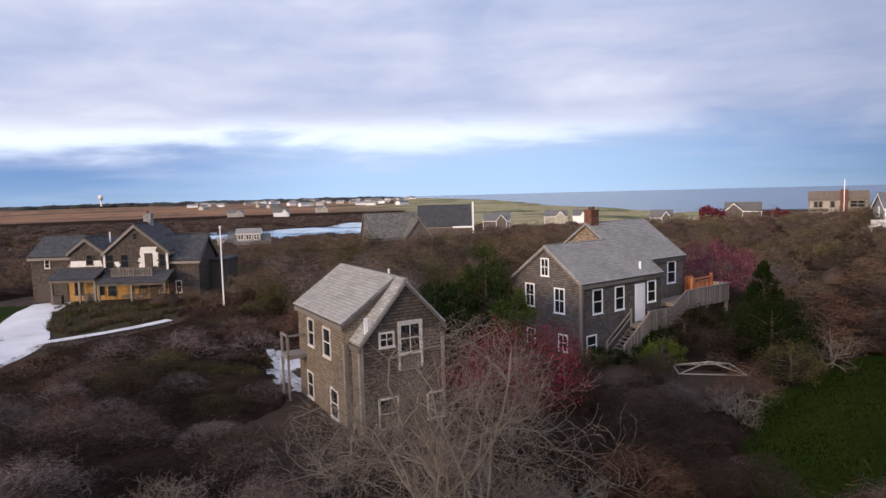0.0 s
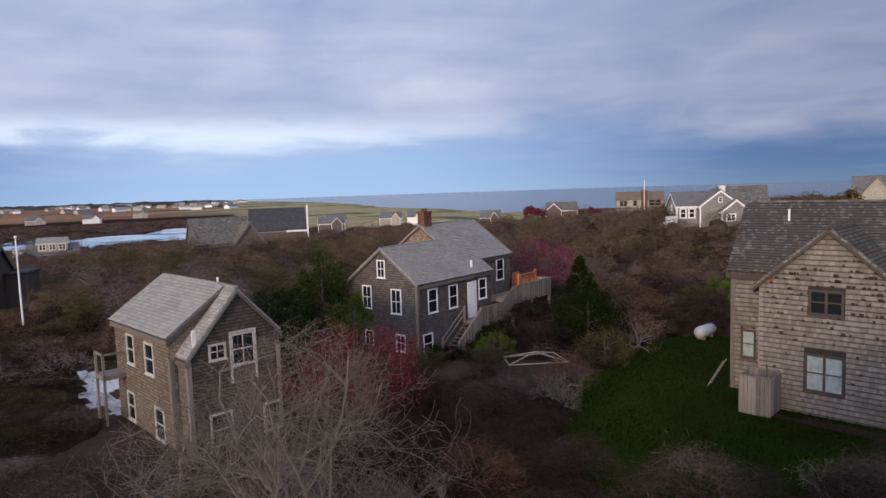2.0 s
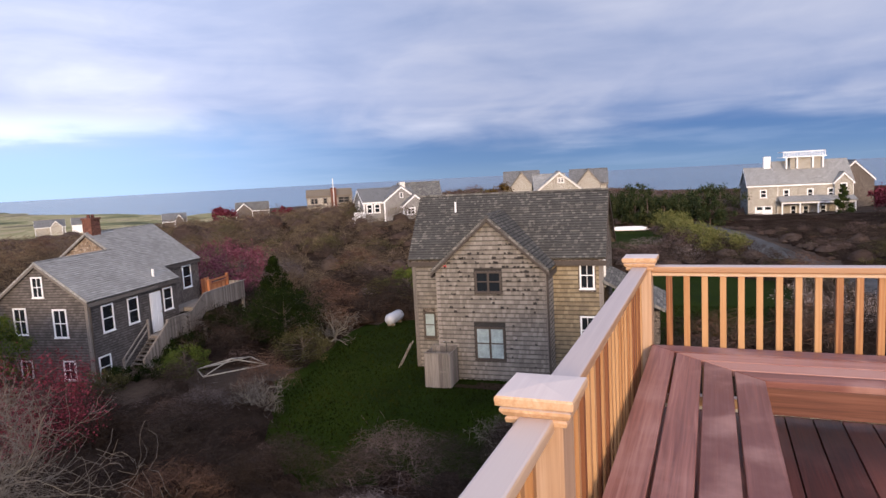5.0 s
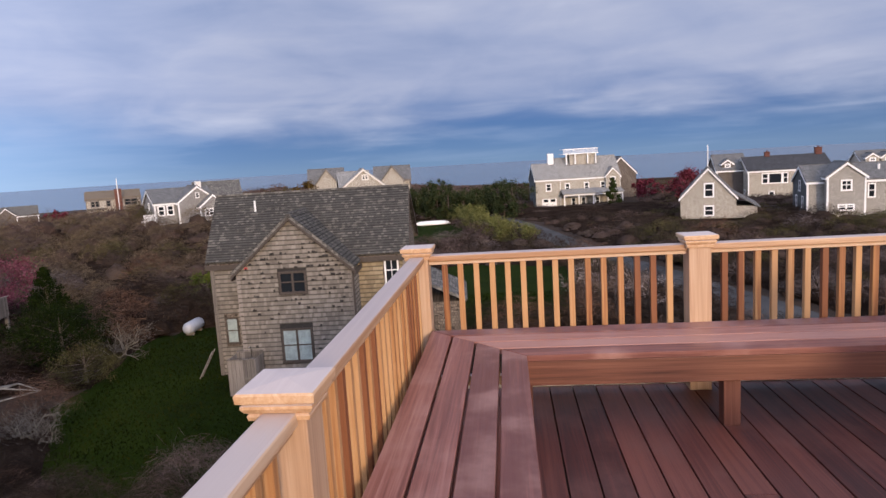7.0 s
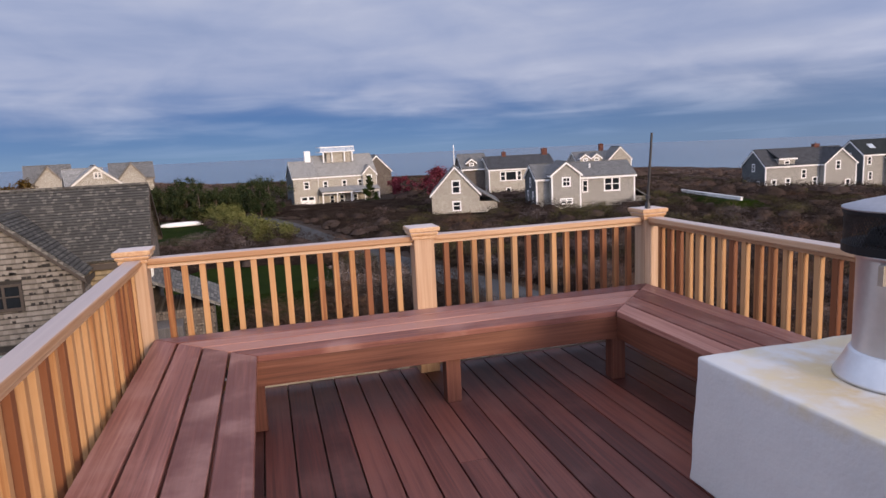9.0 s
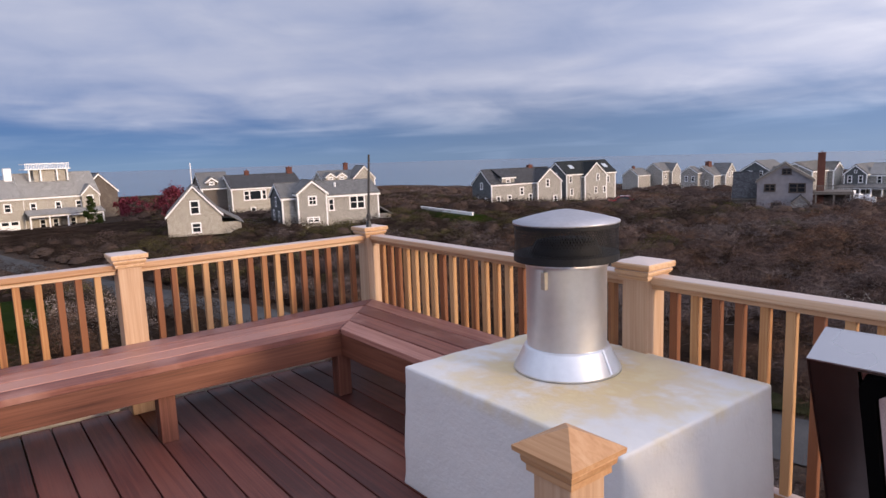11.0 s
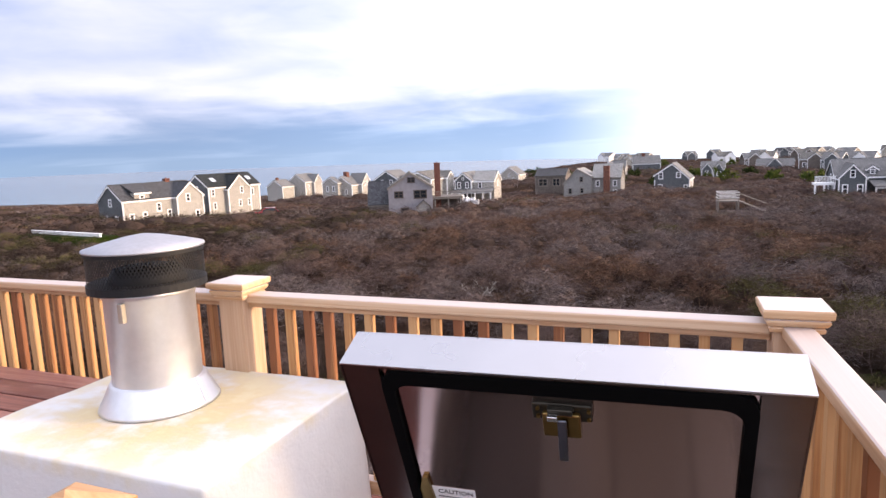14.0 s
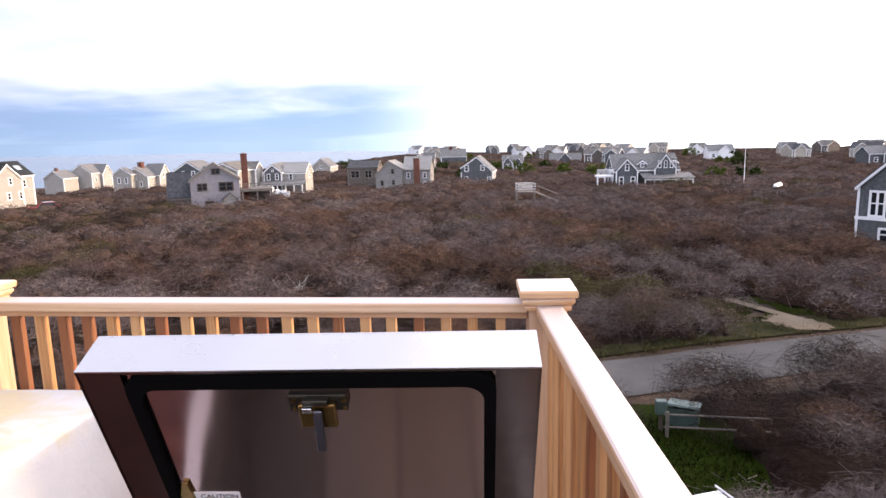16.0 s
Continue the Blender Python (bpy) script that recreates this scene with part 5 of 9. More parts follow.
def shingle_face(house, o, u, v, n, width, height, mat, top=None, skip=(), course=0.125, size=0.14, gone=0.0, seed=1, label="", lift=0.0):
    """Lay single shingles on a face: o its low corner, u along, v up the face, n outward. top(a): the height of the face at a along it.
    skip: rectangles (a0, a1, b0, b1) left free for windows. gone: how many have dropped off."""
    rng = np.random.default_rng(seed)
    o, u, v, n = [np.array(q, float) for q in (o, u, v, n)]
    verts, faces = [], []
    for r in range(int(height / course)):
        a = -size * rng.uniform(0, 1)
        while a < width:
            b0, w = r * course, size * rng.uniform(0.65, 1.4)
            a0, a1 = max(a, 0.0), min(a + w - 0.003, width)
            a += w
            mid = (a0 + a1) / 2
            hi = top(mid) if top else height
            if a1 - a0 < 0.02 or b0 + course * 0.5 > hi:
                continue
            for s0, s1, t0, t1 in skip:
                if a1 > s0 and a0 < s1 and b0 + course > t0 and b0 < t1:
                    a0, a1 = (a0, s0) if a0 < s0 else (s1, a1) if a1 > s1 else (a0, a0)
            if a1 - a0 < 0.015:
                continue
            low, d = b0 + rng.uniform(-0.006, 0.006), lift + 0.19 * course + 0.008 + rng.uniform(0, 0.010)
            up = min(r * course + course * 1.25, hi + 0.02)
            k = len(verts) * 6
            pts = [(a0, low, d), (a1, low, d), (a1, up, lift + 0.003), (a0, up, lift + 0.003), (a0, low, lift), (a1, low, lift)]
            verts.append([o + u * p + v * q + n * t for p, q, t in pts])
            faces += [(k, k + 1, k + 2, k + 3), (k + 4, k + 5, k + 1, k), (k + 4, k, k + 3, k + 3), (k + 1, k + 5, k + 2, k + 2)]
    f = np.array(faces)
    tri = np.concatenate([f[:, :3], f[:, [0, 2, 3]][f[:, 2] != f[:, 3]]])
    me = mesh_np("shingle_coat", np.array(verts).reshape(-1, 3), tri, mat, house)
    return tagged(me, label, kind="stuff")


def house_at(x, y, yaw, label, scale=1.0, z=0.0, cat="house"):
    h = empty("house", (x, y, z), yaw, scale)
    return tagged(h, label, cat, "houses on the heath")


def old_gabled_house():
    """The near two-storey house with missing wall shingles."""
    h = house_at(29.234, 10.184, -85.9, "old grey-shingled house with a mottled roof and missing shingles")
    zg, ze, zr = -7.3, -2.14, 0.45
    block(h, 0, 8.45, 0, 5.6, zg, ze, zr, "x", rp=1.95, wall=SHINGLE_WORN, roof=ROOF_MOTTLED, trim=DARKTRIM, ze2=-1.9, rake=0.08)
    block(h, 1.69, 6.36, -1.65, 1.9, zg, -2.42, -0.33, "y", wall=TARPAPER, roof=ROOF_MOTTLED, trim=DARKTRIM, ends=(1, 0), rake=0.08)
    corner_boards(h, [(0.05, 0.04), (8.40, 0.04)], zg, ze - 0.1, GREYWOOD)
    corner_boards(h, [(1.74, -1.61), (6.31, -1.61)], zg, -2.5, GREYWOOD, 0.08)
    window(h, "s", 3.95, -3.38, 1.14, 0.90, -1.65, "twin", DARKTRIM, label="dark-framed twin sash window")
    window(h, "s", 3.93, -6.25, 1.30, 1.4, -1.65, "twin", DARKTRIM, CURTAIN, "twin window with drawn pale curtains")
    window(h, "s", 7.82, -3.50, 0.62, 1.16, 0, "cross", label="white-framed sash window")
    window(h, "s", 7.80, -5.90, 0.62, 1.22, 0, "cross", label="white-framed sash window")
    window(h, "s", 0.68, -5.78, 0.56, 1.14, 0, "sash", DARKTRIM, CURTAIN)
    window(h, "e", 1.0, -3.5, 0.62, 1.16, 8.45, "cross")
    vent_pipe(h, 1.75, 1.35, -0.6, 0.32, 0.045)
    X, Y, Z = (1, 0, 0), (0, 1, 0), (0, 0, 1)
    gable = lambda a: 4.88 + 2.09 * (1 - abs(a - 2.335) / 2.335)
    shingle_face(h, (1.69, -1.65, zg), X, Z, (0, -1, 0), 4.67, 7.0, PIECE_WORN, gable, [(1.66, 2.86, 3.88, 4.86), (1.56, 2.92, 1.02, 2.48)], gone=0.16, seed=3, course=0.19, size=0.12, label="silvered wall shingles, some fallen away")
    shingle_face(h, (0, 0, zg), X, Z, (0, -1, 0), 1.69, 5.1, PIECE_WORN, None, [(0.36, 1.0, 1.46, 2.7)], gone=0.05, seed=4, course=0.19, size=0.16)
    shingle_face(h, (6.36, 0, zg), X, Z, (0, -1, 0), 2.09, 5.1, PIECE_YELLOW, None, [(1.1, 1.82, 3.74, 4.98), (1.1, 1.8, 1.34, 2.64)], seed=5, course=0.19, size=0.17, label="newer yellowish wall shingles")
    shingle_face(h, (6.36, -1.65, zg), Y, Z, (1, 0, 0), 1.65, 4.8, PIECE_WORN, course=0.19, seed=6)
    rise, run = zr - ze, 1.95
    sl = math.hypot(rise, run)
    back = (0, run / sl, rise / sl)
    nrm = (0, -rise / sl, run / sl)
    shingle_face(h, (-0.17, -0.25 * run / sl, ze - 0.25 * rise / sl + 0.174), X, back, nrm, 8.8, sl + 0.22, PIECE_ROOF, None, course=0.115, size=0.125, seed=7, label="mottled roof shingles with pale flecks", lift=0.002)
    wr = 2.09 / 2.335
    sl = math.hypot(1, wr)
    for s_, x0 in ((1, 1.69), (-1, 6.36)):
        shingle_face(h, (x0 - s_ * 0.18, -1.82, -2.42 - 0.18 * wr + 0.176), Y, (s_ / sl, 0, wr / sl), (-s_ * wr / sl, 0, 1 / sl), 3.4, 2.53 * sl, PIECE_ROOF, None, course=0.115, size=0.125, seed=8 + s_, lift=0.002)
    # bare tarred spots where shingles have split away
    rng = np.random.default_rng(6)
    bm = bmesh.new()
    for _ in range(210):
        a, b_ = rng.uniform(0.1, 4.5), float(rng.choice([rng.normal(4.5, 0.8), rng.normal(5.3, 0.5), rng.uniform(0.3, 5.0)], p=[0.6, 0.25, 0.15]))
        r_ = round(b_ / 0.19)
        w_, h_ = rng.uniform(0.04, 0.15), rng.uniform(0.05, 0.12)
        if r_ * 0.19 + h_ + 0.1 > gable(a) or (1.5 < a < 3.0 and (3.75 < b_ < 4.95 or 0.9 < b_ < 2.5)):
            continue
        box(bm, 1.69 + a, 1.69 + a + w_, -1.706, -1.700, zg + r_ * 0.19 + 0.002, zg + r_ * 0.19 + h_)
    tagged(part("bare_spot", bm, TARPAPER, h, "dark bare spots among the wall shingles"), kind="stuff")
    # lean-to on the far end
    bm = bmesh.new()
    part("wall", boxed(8.452, 10.7, 0.3, 3.6, zg, -4.5), SHINGLE_WORN, h)
    solid(bm, [(8.46, -0.1, -3.1), (8.46, 4.0, -3.1), (11.0, 4.0, -4.35), (11.0, -0.1, -4.35)], 0.12)
    part("roof", bm, ROOF_MOTTLED, h, "low lean-to roof")
    part("bulkhead", boxed(8.46, 9.5, -1.1, 0.29, zg, -4.85, 0.03), GREYWOOD, h)
    # a red tag nailed high on the gable
    part("red_tag", boxed(2.02, 2.16, -1.69, -1.652, -2.32, -2.22, 0.01), plain("red_plastic", (0.45, 0.04, 0.05), 0.4), h, "small red plastic tag")
    bm = bmesh.new()
    rod(bm, (6.43, -1.71, zg + 0.3), (6.43, -1.71, -2.6), 0.045, 8)
    part("downpipe", bm, DARKTRIM, h)
    return h


old_gabled_house()


def outdoor_shower():
    s = empty("outdoor_shower", (27.0, 8.06, -7.2), -85.9)
    tagged(s, "weathered plank outdoor shower stall against the old house", "shower stall")
    w, d, top = 0.53, 0.60, 1.48
    for y0 in (-d, d - 0.03):
        for k in range(7):
            a = -w + 2 * w * k / 7
            part("plank", boxed(a + 0.004, a + 2 * w / 7 - 0.004, y0, y0 + 0.03, 0.05, top + 0.01 * (k % 3), 0.004), GREYWOOD, s)
    for x0 in (-w - 0.034, w + 0.004):
        for k in range(7):
            a = -d + 0.02 + k * 0.165
            part("plank", boxed(x0, x0 + 0.03, a + 0.004, a + 0.161, 0.05, top, 0.004), GREYWOOD, s)
    for x in (-w + 0.05, w - 0.05):
        for y in (-d + 0.07, d - 0.07):
            part("post", boxed(x - 0.045, x + 0.045, y - 0.035, y + 0.035, 0, top + 0.06), GREYWOOD, s)
    part("top_board", boxed(-w - 0.04, w + 0.04, -d - 0.04, -d + 0.034, top + 0.035, top + 0.065), GREYWOOD_X, s)
    part("top_board", boxed(-w - 0.04, w + 0.04, d - 0.034, d + 0.04, top + 0.035, top + 0.065), GREYWOOD_X, s)
    bm = bmesh.new()
    rod(bm, (0.1, 0.45, 1.0), (0.1, 0.45, 1.75), 0.02, 8)
    rod(bm, (0.1, 0.45, 1.75), (0.1, 0.2, 1.8), 0.02, 8)
    part("shower_pipe", bm, plain("chrome_pipe", (0.7, 0.7, 0.7), 0.2, 1.0), s)
    part("latch_bar", boxed(0.12, 0.42, -d - 0.03, -d - 0.001, 0.72, 0.76), GREYWOOD_X, s)


outdoor_shower()


OLD_BRICK = shingles("old_brick", (0.085, 0.036, 0.026), (0.165, 0.070, 0.048), (0.26, 0.125, 0.085), 0.21, 0.075, 0.009)


def stair_house():
    """Grey house with a white door, an outside stair and a raised side deck."""
    s = 0.85
    h = house_at(23.4, 24.15, 10.7, "grey-shingled house with pale roof, white door and outside stair", s, 1.55 * (1 - s))
    zg = -8.75
    block(h, 0, 5.745, 0, 5.89, zg, -4.25, -2.15, "x", wall=SHINGLE_GREY, roof=ROOF_PALE, trim=DARKGREY, rake=0.10, ends=(1, 0), over=0.2)
    block(h, 5.75, 8.0, 0.004, 8.4, zg, -4.256, -1.047, "x", rp=4.5, wall=SHINGLE_OCHRE, roof=ROOF_PALE, trim=DARKGREY, rake=0.05, ends=(1, 1), over=0.2, ze2=-3.83)
    block(h, 8.005, 12.3, 1.06, 8.4, zg, -3.498, -1.045, "x", rp=4.5, wall=SHINGLE_GREY, roof=ROOF_PALE, trim=DARKGREY, rake=0.06, over=0.16, ends=(0, 1), ze2=-3.83)
    corner_boards(h, [(0.04, 0.04)], zg, -4.4, GREYWOOD)
    for u, z, w, hh in ((1.47, -6.2, 0.95, 1.55), (3.61, -6.23, 0.95, 1.55), (6.98, -6.12, 0.95, 1.45), (0.88, -8.72, 0.95, 1.28)):
        window(h, "s", u, z, w, hh, 0, "sash", label="white-framed sash window")
    window(h, "s", 10.84, -5.35, 1.02, 1.58, 1.06, "sash")
    for u, z, w, hh in ((4.36, -6.04, 0.85, 1.52), (1.77, -6.2, 0.9, 1.6), (3.0, -3.95, 0.72, 1.16), (1.5, -8.6, 0.8, 1.1), (4.3, -8.5, 0.8, 1.0)):
        window(h, "w", u, z, w, hh, 0, "cross", label="white-framed sash window")
    door(h, "s", 5.72, -7.25, 1.05, 2.5, 0, WHITE, "plain white door")
    X, Y, Z = (1, 0, 0), (0, 1, 0), (0, 0, 1)
    rect = lambda u, z, w, hh: (u - w / 2 - 0.04, u + w / 2 + 0.04, z - zg - 0.06, z - zg + hh + 0.02)
    shingle_face(h, (0, 0, zg), X, Z, (0, -1, 0), 8.0, 4.4, PIECE_GREY, None, [rect(1.47, -6.2, 0.95, 1.55), rect(3.61, -6.23, 0.95, 1.55), rect(6.98, -6.12, 0.95, 1.45), rect(0.88, -8.72, 0.95, 1.28), rect(5.72, -7.3, 1.05, 2.55)], course=0.15, size=0.17, seed=11, label="grey wall shingles")
    shingle_face(h, (0, 5.89, zg), (0, -1, 0), Z, (-1, 0, 0), 5.89, 6.6, PIECE_GREY, lambda a: 4.5 + 2.1 * (1 - abs(a - 2.945) / 2.945), [rect(5.89 - u, z, w, hh) for u, z, w, hh in ((4.36, -6.04, 0.85, 1.52), (1.77, -6.2, 0.9, 1.6), (3.0, -3.95, 0.72, 1.16), (1.5, -8.6, 0.8, 1.1), (4.3, -8.5, 0.8, 1.0))], course=0.15, size=0.17, seed=12, label="grey wall shingles")
    for x0, x1, y0, e, r, rp, sd in ((0.02, 5.47, 0, -4.25, -2.15, 2.945, 13), (5.815, 7.96, 0, -4.25, -1.04, 4.5, 15), (8.305, 12.24, 1.06, -3.494, -1.04, 4.5, 14)):
        run, rise = rp - y0, r - e
        sl = math.hypot(run, rise)
        shingle_face(h, (x0 - 0.17, y0 - 0.25 * run / sl, e - 0.25 * rise / sl + 0.174), X, (0, run / sl, rise / sl), (0, -rise / sl, run / sl), x1 - x0 + 0.34, sl + 0.22, PIECE_ROOF_PALE, None, course=0.17, size=0.32, seed=sd, lift=0.002, label="pale grey roof shingles")
    brick_chimney(h, 6.3, 4.5, -1.9, 0.05, 0.8, 0.66, 2, mat=OLD_BRICK)
    vent_pipe(h, 6.2, 0.32, -4.2, -3.36, 0.085)
    bm = bmesh.new()
    rod(bm, (0.12, -0.07, zg + 0.2), (0.12, -0.07, -4.4), 0.05, 8)
    part("downpipe", bm, DARKTRIM, h)
    # landing, stair and raised deck
    z = -7.28
    part("landing", boxed(4.7, 8.6, -1.45, -0.06, z - 0.22, z, 0.01), GREYWOOD_X, h)
    for k in range(16):
        a = 4.7 + k * 0.15
        part("parapet_board", boxed(a + 0.006, a + 0.144, -1.52, -1.48, z - 0.3, z + 0.95), GREYWOOD, h)
    part("parapet_cap", boxed(4.66, 7.12, -1.56, -1.44, z + 0.951, z + 1.0), GREYWOOD_X, h)
    for k in range(9):
        part("step", boxed(4.42 - k * 0.27, 4.70 - k * 0.27, -1.40, -0.12, z - (k + 1) * 0.18 - 0.04, z - (k + 1) * 0.18, 0.005), DARKGREY, h)
    for yy in (-1.45, -0.10):
        bm = bmesh.new()
        for dz, w in ((-0.32, 0.24), (0.45, 0.09), (0.85, 0.09)):
            pts = [(4.75, z + dz), (2.2, z - 1.70 + dz), (2.2, z - 1.70 + dz + w), (4.75, z + dz + w)]
            va = [bm.verts.new((x, yy - 0.03, zz)) for x, zz in pts]
            vb = [bm.verts.new((x, yy + 0.03, zz)) for x, zz in pts]
            bm.faces.new(va)
            bm.faces.new(vb[::-1])
            for i in range(4):
                j = (i + 1) % 4
                bm.faces.new((va[i], va[j], vb[j], vb[i]))
        box(bm, 2.2, 2.32, yy - 0.06, yy + 0.06, zg, z - 0.75)
        box(bm, 4.63, 4.75, yy - 0.06, yy + 0.06, zg, z + 1.0)
        bmesh.ops.recalc_face_normals(bm, faces=bm.faces)
        part("stair_rail", bm, GREYWOOD_X, h)
    for k in range(17):
        a = 4.68 - k * 0.15
        lo, hi = z - (4.7 - a) * 0.667 - 0.42, z - (4.7 - a) * 0.667 + 0.82
        part("skirt_board", boxed(a - 0.144, a - 0.006, -1.535, -1.505, max(lo, zg), hi), GREYWOOD, h)
    # sloped parapet climbing to the upper deck
    zu = -6.35
    bm = bmesh.new()
    pts = [(7.1, z - 0.35), (8.7, zu - 0.35), (8.7, zu + 0.95), (7.1, z + 0.95)]
    va = [bm.verts.new((x, -1.53, zz)) for x, zz in pts]
    vb = [bm.verts.new((x, -1.47, zz)) for x, zz in pts]
    bm.faces.new(va)
    bm.faces.new(vb[::-1])
    for i in range(4):
        j = (i + 1) % 4
        bm.faces.new((va[i], va[j], vb[j], vb[i]))
    bmesh.ops.recalc_face_normals(bm, faces=bm.faces)
    part("parapet", bm, GREYWOOD, h)
    part("upper_deck", boxed(8.61, 14.1, -1.45, -0.004, zu - 0.25, zu, 0.01), GREYWOOD_X, h)
    part("upper_deck", boxed(8.05, 14.1, 0.0, 1.05, zu - 0.25, zu, 0.01), GREYWOOD_X, h)
    for k in range(35):
        a = 8.7 + k * 0.152
        part("parapet_board", boxed(a + 0.006, a + 0.146, -1.53, -1.49, zu - 0.35, zu + 0.9), GREYWOOD, h)
    for k in range(16):
        a = -1.45 + k * 0.155
        part("parapet_board", boxed(14.12, 14.16, a + 0.006, a + 0.149, zu - 0.35, zu + 0.9), GREYWOOD, h)
    part("parapet_cap", boxed(8.68, 14.2, -1.57, -1.45, zu + 0.905, zu + 0.95), GREYWOOD_X, h)
    for x, y in ((8.7, -1.4), (11.4, -1.35), (14.0, -1.35), (14.0, 0.95), (6.6, -1.4)):
        part("deck_post", boxed(x - 0.09, x + 0.09, y - 0.09, y + 0.09, zg, (z if x < 9 else zu) - 0.26), GREYWOOD, h)
    for k in range(5):
        a = 11.85 + k * 0.2
        part("screen_board", boxed(a + 0.006, a + 0.194, 0.60, 0.64, zu + 0.005, zu + 1.40), NEW_CEDAR, h, "new orange cedar screen board")
    for x, w in ((11.55, 0.16), (13.95, 0.1)):
        part("screen_post", boxed(x - w, x + w, -0.28, -0.12, zu + 0.005, zu + (1.40 if x < 12 else 1.52)), NEW_CEDAR, h, "new cedar post")
    for k in range(11):
        a = 11.72 + k * 0.192
        part("screen_board", boxed(a + 0.006, a + 0.186, -0.18, -0.14, zu + 0.005, zu + 0.98), NEW_CEDAR, h, "new orange cedar screen board")
    for zz in (0.99, 1.24):
        part("screen_rail", boxed(11.715, 13.845, -0.26, -0.185, zu + zz, zu + zz + 0.12), NEW_CEDAR, h, "new cedar rail")


stair_house()


def cottage():
    """The nearer two-storey cottage behind the bare tree."""
    s = 0.88
    h = house_at(9.62, 19.61, 3.65, "weathered two-storey shingled cottage with peeling white trim", s, 1.55 * (1 - s))
    zg = -8.4
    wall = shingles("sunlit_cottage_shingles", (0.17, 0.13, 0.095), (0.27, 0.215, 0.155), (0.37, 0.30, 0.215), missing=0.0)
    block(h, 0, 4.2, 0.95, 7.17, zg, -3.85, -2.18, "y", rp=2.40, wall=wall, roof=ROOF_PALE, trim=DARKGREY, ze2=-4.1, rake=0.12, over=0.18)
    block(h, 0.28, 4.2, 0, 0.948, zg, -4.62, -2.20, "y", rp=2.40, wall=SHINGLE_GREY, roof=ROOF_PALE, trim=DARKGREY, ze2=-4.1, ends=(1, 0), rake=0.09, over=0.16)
    corner_boards(h, [(0.32, 0.04), (4.16, 0.04), (0.04, 0.99)], zg, -4.7, GREYWOOD)
    for u, z, w, hh, st in ((2.59, -5.22, 1.05, 1.3, "cross"), (1.49, -4.84, 0.72, 0.66, "cross"), (1.49, -8.35, 0.95, 1.36, "sash"), (3.75, -8.3, 0.85, 1.2, "sash")):
        window(h, "s", u, z, w, hh, 0, st, PEELED, label="white window with peeling paint")
    bm = boxed(2.02, 2.09, -0.06, 0.01, -5.9, -3.85)
    box(bm, 3.10, 3.17, -0.06, 0.01, -5.9, -3.85)
    box(bm, 2.02, 3.17, -0.065, 0.01, -3.90, -3.82)
    part("peeling_trim", bm, PEELED, h, "peeling white boards round the window")
    part("white_tag", boxed(0.5, 0.66, -0.05, 0.0, -4.15, -3.5), WHITE, h)
    for u, z, w, hh in ((5.25, -5.6, 0.9, 1.35), (3.09, -5.68, 1.0, 1.35), (5.62, -8.2, 0.9, 1.3), (2.39, -8.3, 1.0, 1.35)):
        window(h, "w", u, z, w, hh, 0, "sash", PEELED)
    vent_pipe(h, 3.1, 3.0, -2.9, -1.95, 0.05)
    X, Y, Z = (1, 0, 0), (0, 1, 0), (0, 0, 1)
    rect = lambda u, z, w, hh: (u - w / 2 - 0.04, u + w / 2 + 0.04, z - zg - 0.06, z - zg + hh + 0.02)
    gable = lambda a: 3.78 + 2.4 * a / 2.12 if a < 2.12 else 6.18 - 1.88 * (a - 2.12) / 1.8
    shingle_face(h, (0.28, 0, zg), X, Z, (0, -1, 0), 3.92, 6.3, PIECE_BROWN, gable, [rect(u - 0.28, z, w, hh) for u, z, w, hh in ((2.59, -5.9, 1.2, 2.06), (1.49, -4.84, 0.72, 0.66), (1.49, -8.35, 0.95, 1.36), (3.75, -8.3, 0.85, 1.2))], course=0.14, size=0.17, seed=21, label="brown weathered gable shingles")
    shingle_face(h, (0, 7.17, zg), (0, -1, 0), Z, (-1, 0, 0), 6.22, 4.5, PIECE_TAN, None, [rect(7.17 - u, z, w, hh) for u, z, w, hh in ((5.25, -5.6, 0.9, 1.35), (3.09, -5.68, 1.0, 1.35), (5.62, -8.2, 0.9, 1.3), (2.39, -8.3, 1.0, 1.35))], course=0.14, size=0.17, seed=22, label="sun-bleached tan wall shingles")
    run, rise = 2.4, 1.67
    sl = math.hypot(run, rise)
    shingle_face(h, (-0.25 * run / sl, 7.34, -3.85 - 0.25 * rise / sl + 0.174), (0, -1, 0), (run / sl, 0, rise / sl), (-rise / sl, 0, run / sl), 6.56, sl + 0.22, PIECE_ROOF_PALE, None, course=0.17, size=0.32, seed=23, lift=0.002, label="pale grey roof shingles")
    # small balcony at the back corner
    part("balcony", boxed(-1.0, -0.02, 6.0, 7.1, -6.3, -6.1), GREYWOOD_X, h)
    for x, y in ((-0.95, 6.05), (-0.95, 7.05)):
        part("balcony_post", boxed(x - 0.05, x + 0.05, y - 0.05, y + 0.05, zg, -5.1), GREYWOOD, h)
    bm = boxed(-1.0, -0.92, 6.0, 7.1, -5.2, -5.1)
    box(bm, -1.0, -0.05, 6.0, 6.06, -5.2, -5.1)
    part("balcony_rail", bm, GREYWOOD_X, h)


cottage()


